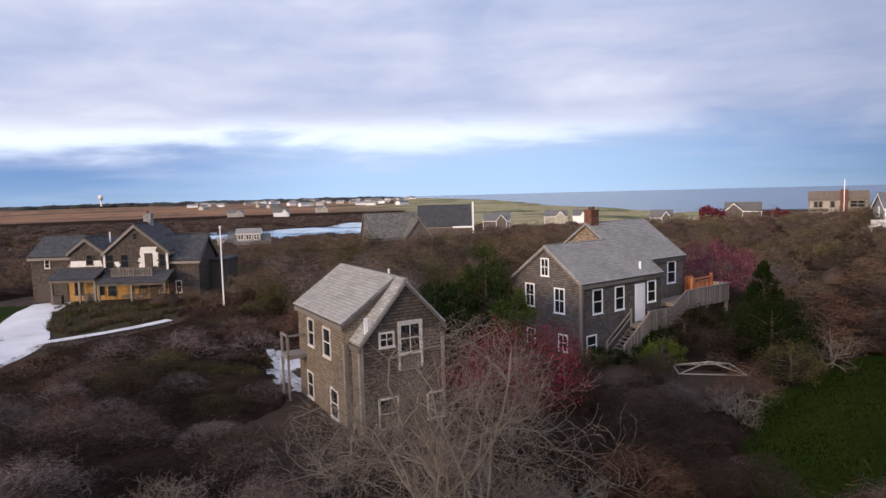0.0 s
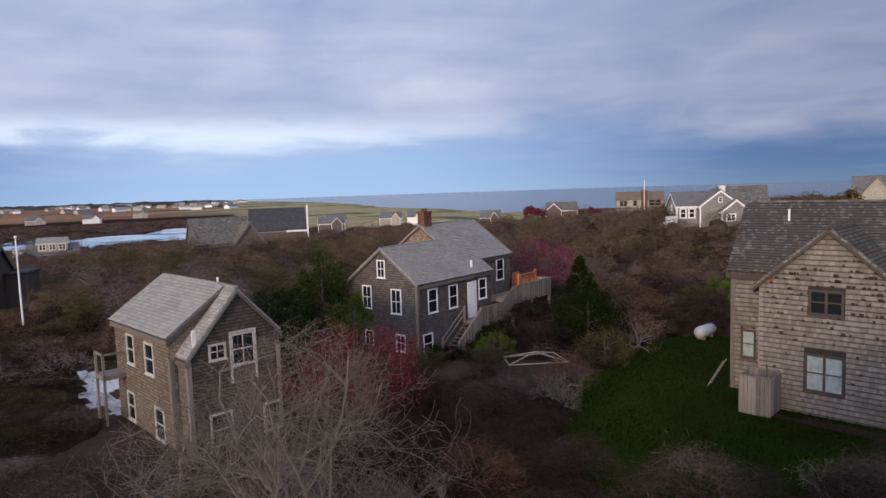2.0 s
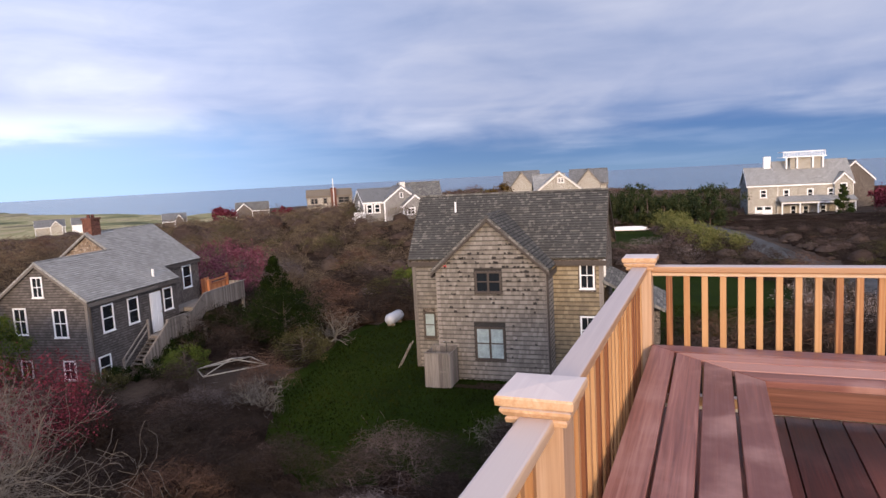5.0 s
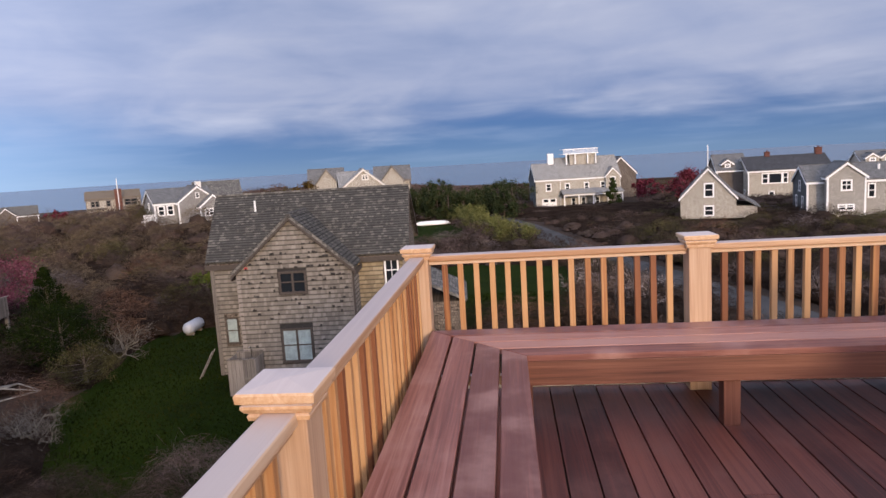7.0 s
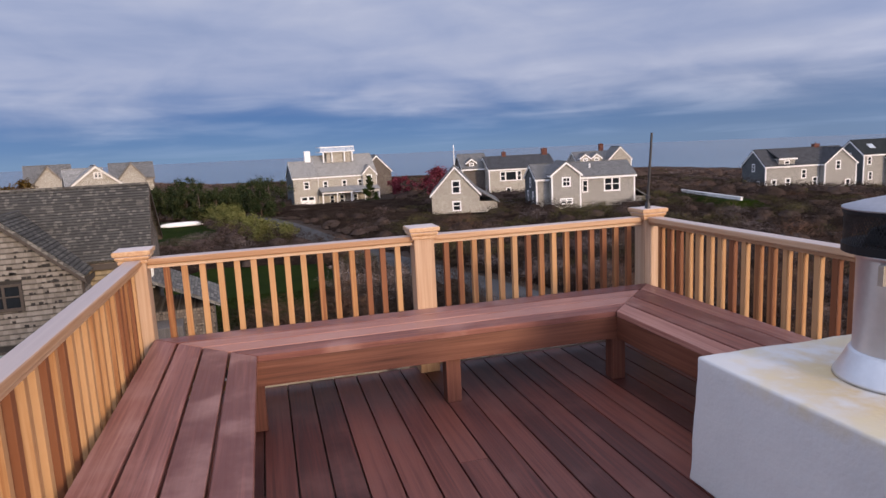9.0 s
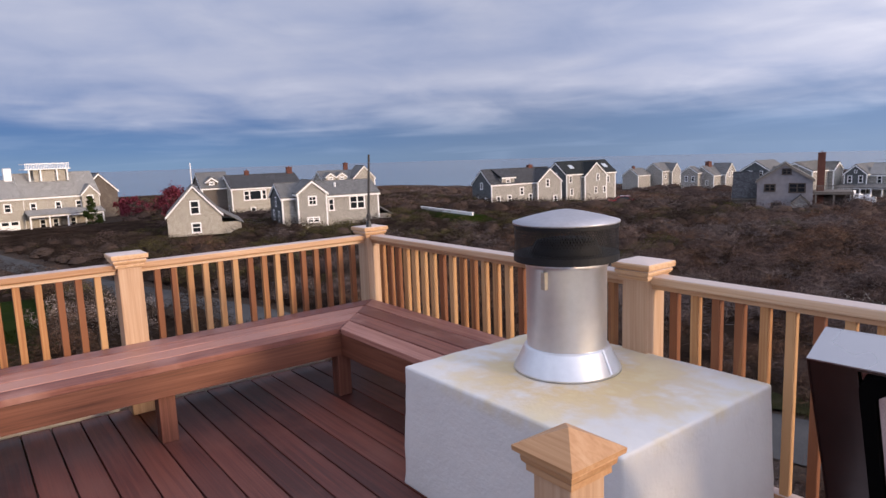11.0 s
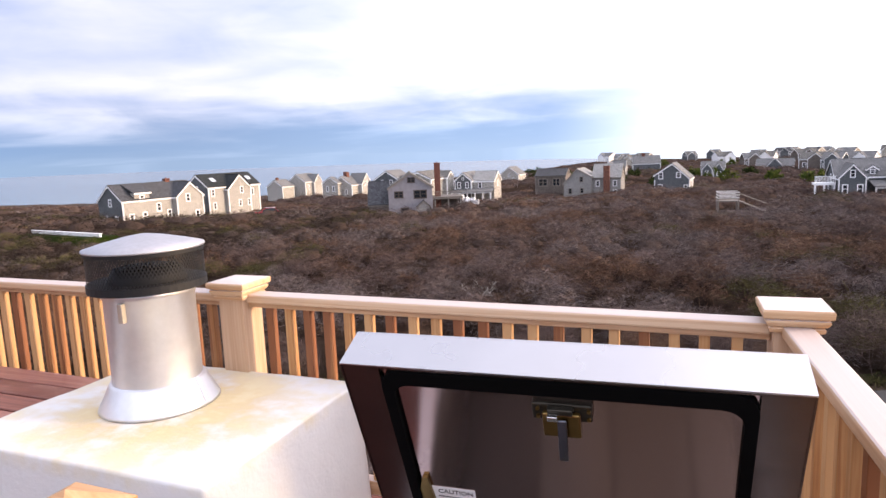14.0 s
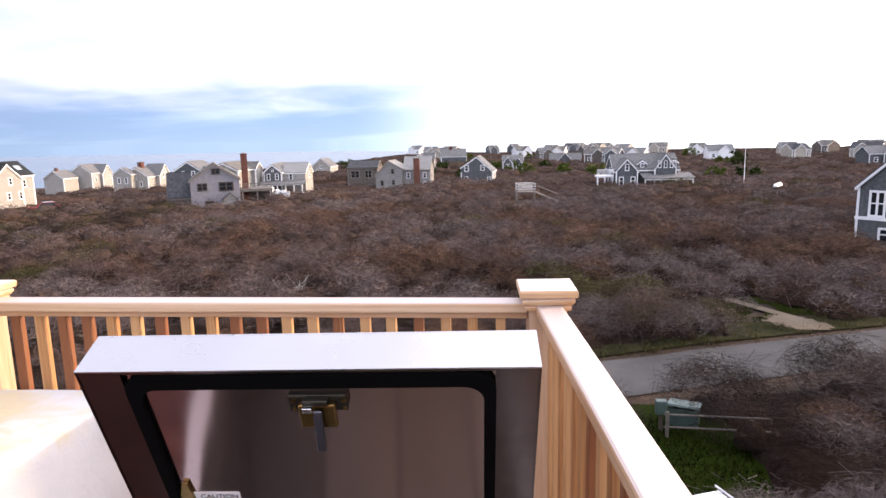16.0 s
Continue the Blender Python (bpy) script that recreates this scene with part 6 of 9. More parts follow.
def ragged_patch(house, x0, x1, z0, z1, y, seed, label, hole=None):
    """Pale sheathing left bare, its edge stepped where shingle courses stop."""
    rng = random.Random(seed)
    bm = bmesh.new()
    n = max(2, int((z1 - z0) / 0.15))
    for k in range(n):
        a, b = z0 + (z1 - z0) * k / n, z0 + (z1 - z0) * (k + 1) / n - 0.004
        share = 1.0 if k < n * 0.6 else 1.0 - 0.5 * (k / n - 0.6)
        mid, half = (x0 + x1) / 2, (x1 - x0) / 2 * share
        l, r = mid - half + rng.uniform(-0.10, 0.14), mid + half - rng.uniform(-0.10, 0.14)
        if hole and b < hole[2]:
            box(bm, l, hole[0], y, y + 0.03, a, b)
            box(bm, hole[1], r, y, y + 0.03, a, b)
        else:
            box(bm, l, r, y, y + 0.03, a, b)
    part("patch", bm, OFFWHITE, house, label)


def porch_house():
    """House being reshingled, new yellow wood under the porch."""
    h = house_at(-4.77, 63.2, -24, "umber shingled house with a long porch and raw yellow sheathing")
    zg = -7.35
    wood = {"wall": SHINGLE_UMBER, "roof": ROOF_DARK, "trim": GREYWOOD_X}
    block(h, 0.0, 3.4, 0.0, 5.2, zg, -3.12, -1.62, "x", **wood)
    block(h, 3.42, 14.2, 0.02, 5.2, zg, -3.70, -1.74, "x", **wood)
    block(h, 6.4, 11.8, -0.40, 4.6, zg, -2.85, -0.56, "y", ends=(1, 0), **wood)
    block(h, 3.5, 6.3, -0.38, 3.0, zg, -2.72, -1.64, "y", ends=(1, 0), **wood)
    part("wall", boxed(14.24, 15.8, 3.2, 6.5, zg, -4.1), DARKTRIM, h, "low dark lean-to")
    part("lean_to_roof", boxed(14.22, 16.0, 3.0, 6.7, -4.096, -3.98), ROOF_DARK, h)
    # raw sheathing behind the porch and round the upper openings
    part("new_sheathing", boxed(2.7, 6.38, -0.44, -0.402, -7.05, -5.0), SHINGLE_NEW, h, "raw yellow sheathing")
    part("new_sheathing", boxed(6.42, 11.72, -0.45, -0.405, -7.05, -5.0), SHINGLE_NEW, h, "raw yellow sheathing")
    for x0, x1, z1 in ((4.5, 5.5, -6.3), (7.7, 9.1, -6.5), (9.15, 10.0, -6.0), (10.85, 11.6, -5.6)):
        part("shingle_course", boxed(x0, x1, -0.48, -0.451, -7.05, z1), SHINGLE_OCHRE, h, "first new brown shingle courses")
    ragged_patch(h, 9.35, 10.95, -4.20, -2.45, -0.435, 3, "pale unfinished sheathing round the upper door", hole=(9.80, 10.50, -2.98))
    ragged_patch(h, 3.45, 6.28, -4.02, -3.50, -0.415, 5, "pale unfinished sheathing over the porch")
    ragged_patch(h, 7.30, 7.72, -4.2, -3.65, -0.435, 6, "small patch of pale sheathing")
    door(h, "s", 10.15, -4.30, 0.66, 1.30, -0.44, DARKTRIM, "dark upper door")
    for u, z, w, hh, at in ((6.85, -4.25, 0.78, 1.25, -0.40), (8.12, -4.2, 0.74, 1.18, -0.40), (11.3, -4.2, 0.60, 1.15, -0.40), (5.18, -3.86, 0.60, 0.88, -0.42), (9.09, -1.78, 0.40, 0.5, -0.40)):
        window(h, "s", u, z, w, hh, at, "sash", DARKTRIM)
    window(h, "s", 1.38, -4.08, 0.46, 0.72, 0.0, "sash", OFFWHITE)
    window(h, "s", 12.42, -6.54, 0.52, 1.05, 0.02, "sash", OFFWHITE)
    for u, z, w, hh in ((4.12, -6.42, 0.70, 1.12), (6.08, -6.47, 0.36, 0.9), (6.92, -6.58, 0.72, 1.0), (9.54, -6.5, 0.68, 0.95)):
        window(h, "s", u, z, w, hh, -0.45, "sash", DARKTRIM)
    door(h, "s", 2.95, -6.95, 0.62, 1.75, -0.45, DARKTRIM, "dark door")
    door(h, "s", 10.45, -6.95, 0.70, 1.5, -0.46, DARKTRIM, "dark door")
    part("garage_opening", boxed(0.35, 1.75, -0.03, -0.004, -7.2, -5.5), DARKTRIM, h)
    for x in (6.42, 11.72):
        part("corner_board", boxed(x - 0.09, x + 0.09, -0.47, -0.451, -4.45, -2.85), OFFWHITE, h)
    # porch in two heights
    part("porch_floor", boxed(2.75, 12.15, -2.4, -0.46, -7.2, -6.95), GREYWOOD_X, h)
    part("porch_step", boxed(3.6, 5.6, -2.75, -2.41, -7.35, -7.1), GREYWOOD_X, h)
    for x0, x1, lo, hi in ((2.55, 6.52, -4.80, -4.12), (6.58, 12.3, -5.18, -4.45)):
        bm = bmesh.new()
        solid(bm, [(x0, -2.6, lo), (x1, -2.6, lo), (x1, -0.48, hi), (x0, -0.48, hi)], 0.12)
        part("porch_roof", bm, ROOF_DARK, h, "dark low porch roof")
        part("porch_beam", boxed(x0 + 0.1, x1 - 0.1, -2.42, -2.28, lo - 0.30, lo - 0.10), GREYWOOD, h, "weathered porch beam")
        for x in ((2.9, 5.15, 6.42) if x0 < 3 else (6.72, 9.36, 12.1)):
            part("porch_post", boxed(x - 0.085, x + 0.085, -2.42, -2.28, -6.949, lo - 0.304), GREYWOOD, h)
    part("pier", boxed(2.98, 3.65, -2.40, -2.0, -6.949, -6.15), SHINGLE_UMBER, h, "low shingled pier")
    rail = part("balcony_rail", boxed(7.45, 10.82, -1.62, -1.55, -4.16, -4.08), GREYWOOD, h, "weathered balcony rail over the porch")
    part("bottom_rail", boxed(7.45, 10.82, -1.61, -1.56, -4.80, -4.74), GREYWOOD, rail)
    for x in (7.45, 9.13, 10.76):
        part("rail_post", boxed(x, x + 0.08, -1.63, -1.54, -4.95, -4.161), GREYWOOD, rail)
    for k in range(23):
        x = 7.58 + k * 0.141
        part("baluster", boxed(x, x + 0.05, -1.605, -1.565, -4.739, -4.161), GREYWOOD_X, rail)
    for x in (7.45, 10.75):
        part("side_rail", boxed(x, x + 0.07, -1.549, -0.48, -4.16, -4.08), GREYWOOD, rail)
    brick_chimney(h, 9.2, 2.4, -0.9, 0.35, 0.66, 0.6, 1, mat=ROOF_PALE)
    vent_pipe(h, 5.95, 1.9, -2.3, -1.2, 0.06)


porch_house()


# ---- houses farther off: two builders with their options ----
def gable_house(x, y, face, w, d, zg, ze, zr, wall, roof, label, wins=(), trim=None, ze2=None, side=None):
    """A gable end as front, the ridge running away from the deck."""
    h = house_at(x, y, -face, label)
    trim = trim or WHITE
    block(h, -w / 2, w / 2, 0, d, zg, ze, zr, "y", wall=wall, roof=roof, trim=trim, ze2=ze2)
    corner_boards(h, [(-w / 2 + 0.05, 0.05), (w / 2 - 0.05, 0.05)], zg, min(ze, ze2 or ze) - 0.15, trim)
    for u, z, ww, hh, st in wins:
        window(h, "s", u, z, ww, hh, 0, st, trim)
    # added panel on the sunward side, pale to carry the sunlight
    if side:
        part("wall", boxed(w / 2 + 0.003, w / 2 + 0.035, 0.10, d - 0.1, zg, (ze if ze2 is None else ze2) - 0.16), side, h, "pale shingled side wall")
    for v in (d * 0.3, d * 0.7):
        window(h, "e", v, zg + 1.2, 0.8, 1.3, w / 2 + (0.035 if side else 0), "sash", trim)
    return h


def cross_house(x, y, face, zg, w, d, ze, zr, wall, roof, label, wings=(), dormers=(), porch=None, chimneys=(), wins=(), trim=None, deck=None, end_wins=True):
    """Ridge along local x, front along -y at y = 0, the ground at zg. face: the compass way from the deck, so that the front looks back."""
    h = house_at(x, y, -face, label)
    trim = trim or WHITE
    block(h, -w / 2, w / 2, 0, d, zg, ze, zr, "x", wall=wall, roof=roof, trim=trim)
    corner_boards(h, [(-w / 2 + 0.05, 0.05), (w / 2 - 0.05, 0.05)], zg, ze - 0.15, trim)
    for cx, ww, out, e, r in wings:
        block(h, cx - ww / 2, cx + ww / 2, -out, d / 2, zg, e, r, "y", wall=wall, roof=roof, trim=trim, ends=(1, 0))
        corner_boards(h, [(cx - ww / 2 + 0.05, -out + 0.05), (cx + ww / 2 - 0.05, -out + 0.05)], zg, e - 0.15, trim)
    for cx, ww, z0, z1 in dormers:
        block(h, cx - ww / 2, cx + ww / 2, 0.35, d / 2 - 0.2, z0, z1 - ww * 0.35, z1, "y", wall=wall, roof=roof, trim=trim, over=0.15, ends=(1, 0))
        window(h, "s", cx, z0 + 0.35, ww * 0.5, max(0.5, z1 - z0 - ww * 0.35 - 0.35), 0.35, "sash", trim)
    for u, z, ww, hh, at, st in wins:
        window(h, "s", u, z, ww, hh, at, st, trim)
    if end_wins:
        for s, fc in ((-w / 2, "w"), (w / 2, "e")):
            window(h, fc, d * 0.5, ze - 1.6 + (zr - ze) * 0.3, 0.8, 1.2, s, "sash", trim)
            window(h, fc, d * 0.28, zg + 1.0, 0.8, 1.3, s, "sash", trim)
            window(h, fc, d * 0.72, zg + 1.0, 0.8, 1.3, s, "sash", trim)
    if porch:
        x0, x1, out, zt = porch
        bm = bmesh.new()
        solid(bm, [(x0 - 0.2, -out - 0.2, zt - 0.25), (x1 + 0.2, -out - 0.2, zt - 0.25), (x1 + 0.2, 0, zt + 0.45), (x0 - 0.2, 0, zt + 0.45)], 0.12)
        part("porch_roof", bm, roof, h)
        part("porch_floor", boxed(x0, x1, -out, -0.02, zg + 0.1, zg + 0.45), GREYWOOD_X, h)
        part("porch_beam", boxed(x0, x1, -out, -out + 0.15, zt - 0.62, zt - 0.38), trim, h)
        n = max(2, int((x1 - x0) / 2.2) + 1)
        for k in range(n):
            xx = x0 + 0.1 + (x1 - x0 - 0.2) * k / (n - 1)
            part("porch_post", boxed(xx - 0.1, xx + 0.1, -out, -out + 0.2, zg + 0.45, zt - 0.62), trim, h)
    for cx, cy, zt, ww in chimneys:
        brick_chimney(h, cx, cy, ze, zt, ww, ww * 0.8, 1)
    if deck:
        x0, x1, out, zt = deck
        part("side_deck", boxed(x0, x1, -out, -0.02, zt - 0.25, zt), GREYWOOD_X, h)
        bm = boxed(x0, x1, -out, -out + 0.06, zt + 0.85, zt + 0.95)
        for k in range(int((x1 - x0) / 0.25)):
            box(bm, x0 + k * 0.25, x0 + k * 0.25 + 0.05, -out + 0.01, -out + 0.05, zt, zt + 0.85)
        part("deck_rail", bm, GREYWOOD_X, h)
        for xx in (x0 + 0.1, (x0 + x1) / 2, x1 - 0.1):
            part("deck_post", boxed(xx - 0.09, xx + 0.09, -out + 0.1, -out + 0.28, zg, zt - 0.25), GREYWOOD, h)
    return h


WINDOW_FRAME.update(share=0.18, most=0.17)


def shaded_end(h, x, y0, y1, zg, ze, zr, mat):
    """Added panel on the gable end along -x, shade put into its darker shingles."""
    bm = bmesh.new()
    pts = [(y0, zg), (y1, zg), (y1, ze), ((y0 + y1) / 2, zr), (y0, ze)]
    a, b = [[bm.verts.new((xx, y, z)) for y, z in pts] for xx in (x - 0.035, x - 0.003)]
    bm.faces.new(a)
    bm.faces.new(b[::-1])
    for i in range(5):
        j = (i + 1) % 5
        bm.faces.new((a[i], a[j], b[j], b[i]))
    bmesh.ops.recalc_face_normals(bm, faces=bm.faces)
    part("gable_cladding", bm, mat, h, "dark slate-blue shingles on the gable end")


def widow_house():
    h = cross_house(116.4, -16.9, 84, -8.2, 10.4, 8, -2.6, 0.75, SHINGLE_TAN, ROOF_PALE, "large pale-shingled house with a white rooftop walk and porch",
                    porch=(-5.0, 5.0, 2.4, -4.9), wins=[(-3.9, -4.9, 0.9, 1.5, 0, "sash"), (-0.6, -4.9, 0.9, 1.5, 0, "sash"), (2.2, -4.9, 0.9, 1.5, 0, "sash"), (-2.9, -7.5, 0.9, 1.6, 0, "sash"), (-1.2, -7.5, 0.9, 1.6, 0, "sash"), (1.2, -7.5, 0.9, 1.6, 0, "sash")],
                    dormers=())
    block(h, 2.6, 5.0, -0.6, 3, -4.6, -2.5, -1.2, "y", wall=SHINGLE_TAN, roof=ROOF_PALE, trim=WHITE, ends=(1, 0))
    window(h, "s", 3.8, -4.2, 0.9, 1.5, -0.6, "sash")
    block(h, -9.4, -5.202, -0.4, 7, -8.2, -2.6, -0.1, "x", wall=SHINGLE_TAN, roof=ROOF_PALE, trim=WHITE)
    shaded_end(h, -9.4, -0.4, 7.0, -8.2, -2.6, -0.1, SHINGLE_BLUE)
    for u in (-7.75, -6.55):
        part("garage_window", boxed(u - 0.42, u + 0.42, -0.485, -0.472, -6.45, -6.0), GLASS, h)
    part("garage_door", boxed(-8.4, -5.9, -0.47, -0.405, -8.1, -5.9, 0.01), WHITE, h, "white panelled garage door")
    window(h, "s", -7.2, -4.6, 1.0, 1.3, -0.4, "sash")
    part("cupola", boxed(-2.9, 1.6, 2.4, 5.6, -0.4, 1.4), SHINGLE_TAN, h, "shingled box carrying the rooftop walk")
    bm = boxed(-4.0, 2.0, 2.0, 2.1, 2.25, 2.37)
    box(bm, -4.0, 2.0, 5.9, 6.0, 2.25, 2.37)
    box(bm, -4.0, -3.9, 2.1, 5.9, 2.25, 2.37)
    box(bm, 1.9, 2.0, 2.1, 5.9, 2.25, 2.37)
    box(bm, -4.1, 2.1, 1.9, 6.1, 1.402, 1.55)
    for k in range(28):
        box(bm, -3.95 + k * 0.215, -3.87 + k * 0.215, 2.02, 2.08, 1.55, 2.25)
    for xx in (-3.5, -2.0, 0.2, 1.6):
        box(bm, xx - 0.1, xx + 0.1, 1.95, 2.15, -0.3, 1.402)
    part("roof_walk", bm, WHITE, h, "white-railed rooftop walk")
    part("chimney", boxed(-6.6, -5.6, 3.0, 4.0, -1.0, 1.75), WHITE, h, "white chimney stack")
    block(h, 4.0, 9.5, 5, 13, -8.0, -2.4, 0.4, "y", wall=SHINGLE_GREY, roof=ROOF_GREY, trim=WHITE)


widow_house()


def far_houses():
    T, B, G, S, G2 = SHINGLE_TAN, SHINGLE_BLUE, SHINGLE_GREY, SHINGLE_SILVER, SHINGLE_ASH
    # east: gabled cottage end-on, with a lean-to
    h = house_at(77.8, -25.0, -106.3, "pale-shingled gabled cottage end-on to the deck")
    block(h, -2.9, 2.9, 0, 8, -6.6, -4.2, -1.0, "y", wall=T, roof=ROOF_GREY, trim=WHITE)
    window(h, "s", 0.1, -4.2, 1.1, 1.6, 0, "sash")
    window(h, "s", 0.1, -6.3, 1.1, 1.2, 0, "sash")
    bm = bmesh.new()
    solid(bm, [(2.8, -0.1, -3.9), (2.8, 7.5, -3.9), (5.3, 7.5, -5.4), (5.3, -0.1, -5.4)], 0.12)
    part("roof", bm, ROOF_GREY, h)
    part("wall", boxed(2.91, 5.0, 0.2, 7.3, -6.6, -5.3), T, h)
    bm = bmesh.new()
    rod(bm, (0, 1, -1.0), (0, 1, 1.6), 0.06, 6)
    part("flagstaff", bm, WHITE, h)
    h = cross_house(75.0, -40.9, 100, -6.9, 12.4, 6, -3.0, -1.45, S, ROOF_GREY, "long pale-shingled house with a front gable", wings=[(-2.8, 3.6, 1.2, -2.5, -1.1)],
                    wins=[(-2.8, -4.0, 1.1, 1.15, -1.2, "cross"), (-2.8, -6.1, 1.6, 0.7, -1.2, "twin"), (-0.1, -4.9, 0.75, 1.5, 0, "sash"), (3.3, -4.9, 2.1, 1.7, 0, "twin")])
    bm = bmesh.new()
    solid(bm, [(6.0, 0.2, -4.5), (6.0, 5.5, -4.5), (8.2, 5.5, -5.9), (8.2, 0.2, -5.9)], 0.12)
    part("roof", bm, ROOF_GREY, h, "low lean-to roof")
    part("wall", boxed(6.22, 8.0, 0.4, 5.3, -6.9, -5.8), S, h)
    vent_pipe(h, 1.0, 1.6, -2.3, -1.5, 0.12)
    shaded_end(h, -6.2, 0.0, 6.0, -6.9, -3.0, -1.45, B)
    cross_house(104.4, -44.7, 97, -7.8, 11.5, 8, -2.7, -0.8, T, ROOF_DARK, "long two-storey house with a dark roof", chimneys=[(-2.2, 4, 0.0, 0.7), (5.0, 4, 0.3, 0.9)],
                wins=[(-3.4, -4.7, 1.0, 1.6, 0, "sash"), (-2.0, -4.7, 2.0, 1.6, 0, "pane"), (-0.6, -4.7, 0.8, 1.6, 0, "sash"), (2.5, -4.5, 0.8, 1.4, 0, "sash"), (-2.5, -7.2, 0.9, 1.4, 0, "sash"), (2.5, -7.2, 0.9, 1.4, 0, "sash")])
    cross_house(108.5, -37.8, 95, -7.8, 4.6, 7, -2.5, -0.2, G, ROOF_GREY, "small grey-roofed house with a white dormer", dormers=[(-0.6, 1.7, -2.4, -0.9)])
    cross_house(113.0, -64.6, 100, -7.8, 9.6, 8, -3.0, -1.0, T, ROOF_GREY, "white-trimmed house with two dormers and a gable", dormers=[(-3.4, 1.9, -2.9, -1.3), (-1.2, 1.9, -2.9, -1.3)], wings=[(3.0, 4.4, 0.5, -2.4, -0.2)], chimneys=[(1.2, 5, 0.5, 0.8)])
    # south-east pair, fronts to the west
    h = cross_house(85.4, -84.7, 97, -8.6, 14.7, 6.0, -3.96, -1.6, S, ROOF_DARK, "long pale house with dark roof and sunlit walls", wings=[(4.64, 5.41, 1.0, -3.94, -1.71)],
                    chimneys=[(3.44, 3.2, -0.96, 0.9)], wins=[(-5.92, -7.45, 0.9, 1.4, 0, 'sash'), (-3.55, -7.34, 0.9, 1.4, 0, 'sash'), (-0.87, -6.11, 0.9, 1.4, 0, 'sash'), (1.06, -7.35, 0.9, 1.4, 0, 'sash'), (4.18, -4.94, 0.9, 1.4, -1.0, 'sash'), (5.92, -7.89, 0.9, 1.4, -1.0, 'sash')])
    shaded_end(h, -7.35, 0.0, 6.0, -8.6, -3.96, -1.6, B)
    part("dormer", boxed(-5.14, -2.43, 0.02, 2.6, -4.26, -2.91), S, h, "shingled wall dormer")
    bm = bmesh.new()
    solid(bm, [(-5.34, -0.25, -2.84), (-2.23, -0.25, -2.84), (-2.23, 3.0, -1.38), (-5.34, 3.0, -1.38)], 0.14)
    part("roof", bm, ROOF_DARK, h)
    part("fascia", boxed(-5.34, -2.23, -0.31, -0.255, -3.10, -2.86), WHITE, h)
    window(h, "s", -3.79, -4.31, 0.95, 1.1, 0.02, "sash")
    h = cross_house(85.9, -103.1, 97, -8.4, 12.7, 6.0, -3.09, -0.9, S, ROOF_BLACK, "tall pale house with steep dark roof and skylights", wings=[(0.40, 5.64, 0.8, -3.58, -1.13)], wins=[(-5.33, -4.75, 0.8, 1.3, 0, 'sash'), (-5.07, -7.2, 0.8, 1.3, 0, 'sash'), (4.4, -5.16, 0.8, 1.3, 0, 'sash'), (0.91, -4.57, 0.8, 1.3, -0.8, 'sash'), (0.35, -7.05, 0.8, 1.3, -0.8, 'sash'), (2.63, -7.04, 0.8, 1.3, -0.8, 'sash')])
    shaded_end(h, -6.35, 0.0, 6.0, -8.4, -3.09, -0.9, B)
    for u in (-3.89, 4.85):
        bm = bmesh.new()
        k = (-0.9 - (-3.09)) / 3.0
        solid(bm, [(u - 0.5, 1.0, -3.09 + 1.0 * k + 0.24), (u + 0.5, 1.0, -3.09 + 1.0 * k + 0.24), (u + 0.5, 1.9, -3.09 + 1.9 * k + 0.24), (u - 0.5, 1.9, -3.09 + 1.9 * k + 0.24)], 0.06)
        part("skylight", bm, plain("skylight_glass", (0.45, 0.50, 0.56), 0.08), h, "pale glass skylight")
    cross_house(122.8, -185.6, 91, -11.6, 8.7, 7, -6.17, -3.8, S, ROOF_GREY, "far pale house with grey roofs", wings=[(1.5, 4.4, 1, -6.4, -4.0)], end_wins=False, wins=[(-2.6, -8.6, 1.0, 1.4, 0, "sash")])
    cross_house(126.5, -177.0, 91, -11.6, 6.0, 6, -7.2, -5.2, S, ROOF_GREY, "low far house with a small chimney", end_wins=False, chimneys=[(-1.5, 3, -4.4, 0.8)])
    h = cross_house(95.7, -169.4, 91, -10.2, 10.6, 7, -6.6, -4.3, S, ROOF_GREY, "far pale house with brick chimney and sunlit gable", wings=[(1.0, 5.2, 1.2, -6.4, -3.7)], chimneys=[(-2.2, 3.5, -3.0, 1.4)],
                    wins=[(0.2, -7.2, 0.9, 1.3, -1.2, "sash"), (1.9, -7.2, 0.9, 1.3, -1.2, "sash"), (1.0, -5.7, 0.7, 0.9, -1.2, "sash"), (4.4, -8.6, 0.9, 1.3, 0, "sash")])
    block(h, -7.6, -5.302, 3.2, 8.2, -10.2, -5.8, -4.3, "x", wall=S, roof=ROOF_GREY, trim=WHITE)
    window(h, "w", 4.6, -8.2, 0.9, 1.5, -7.6, "sash")
    window(h, "w", 6.6, -8.2, 0.9, 1.5, -7.6, "sash")
    cross_house(53.6, -128.5, 91, -7.9, 11.0, 6, -3.7, -2.3, S, ROOF_MOTTLED, "pale house half hidden behind the weathered one", wings=[(2.6, 3.6, 0.8, -3.7, -2.5)], end_wins=False, wins=[(-2.5, -6.0, 0.9, 1.3, 0, "sash")])
    gable_house(70.4, -136.0, 178, 6.0, 8, -8.4, -4.15, -2.3, B, ROOF_GREY, "grey gabled house behind the heath", wins=[(-1.0, -5.4, 0.8, 1.2, "sash"), (1.2, -5.4, 0.8, 1.2, "sash")])
    # blue-grey house with a veranda, its gable to the north
    h = gable_house(49.6, -130.2, 178, 3.6, 9, -9.0, -4.5, -3.0, B, ROOF_GREY, "blue-grey gabled house with a white veranda", side=S, wins=[(-0.85, -6.1, 0.75, 1.3, "sash"), (0.85, -6.1, 0.75, 1.3, "sash"), (0.0, -4.4, 0.5, 0.6, "sash")])
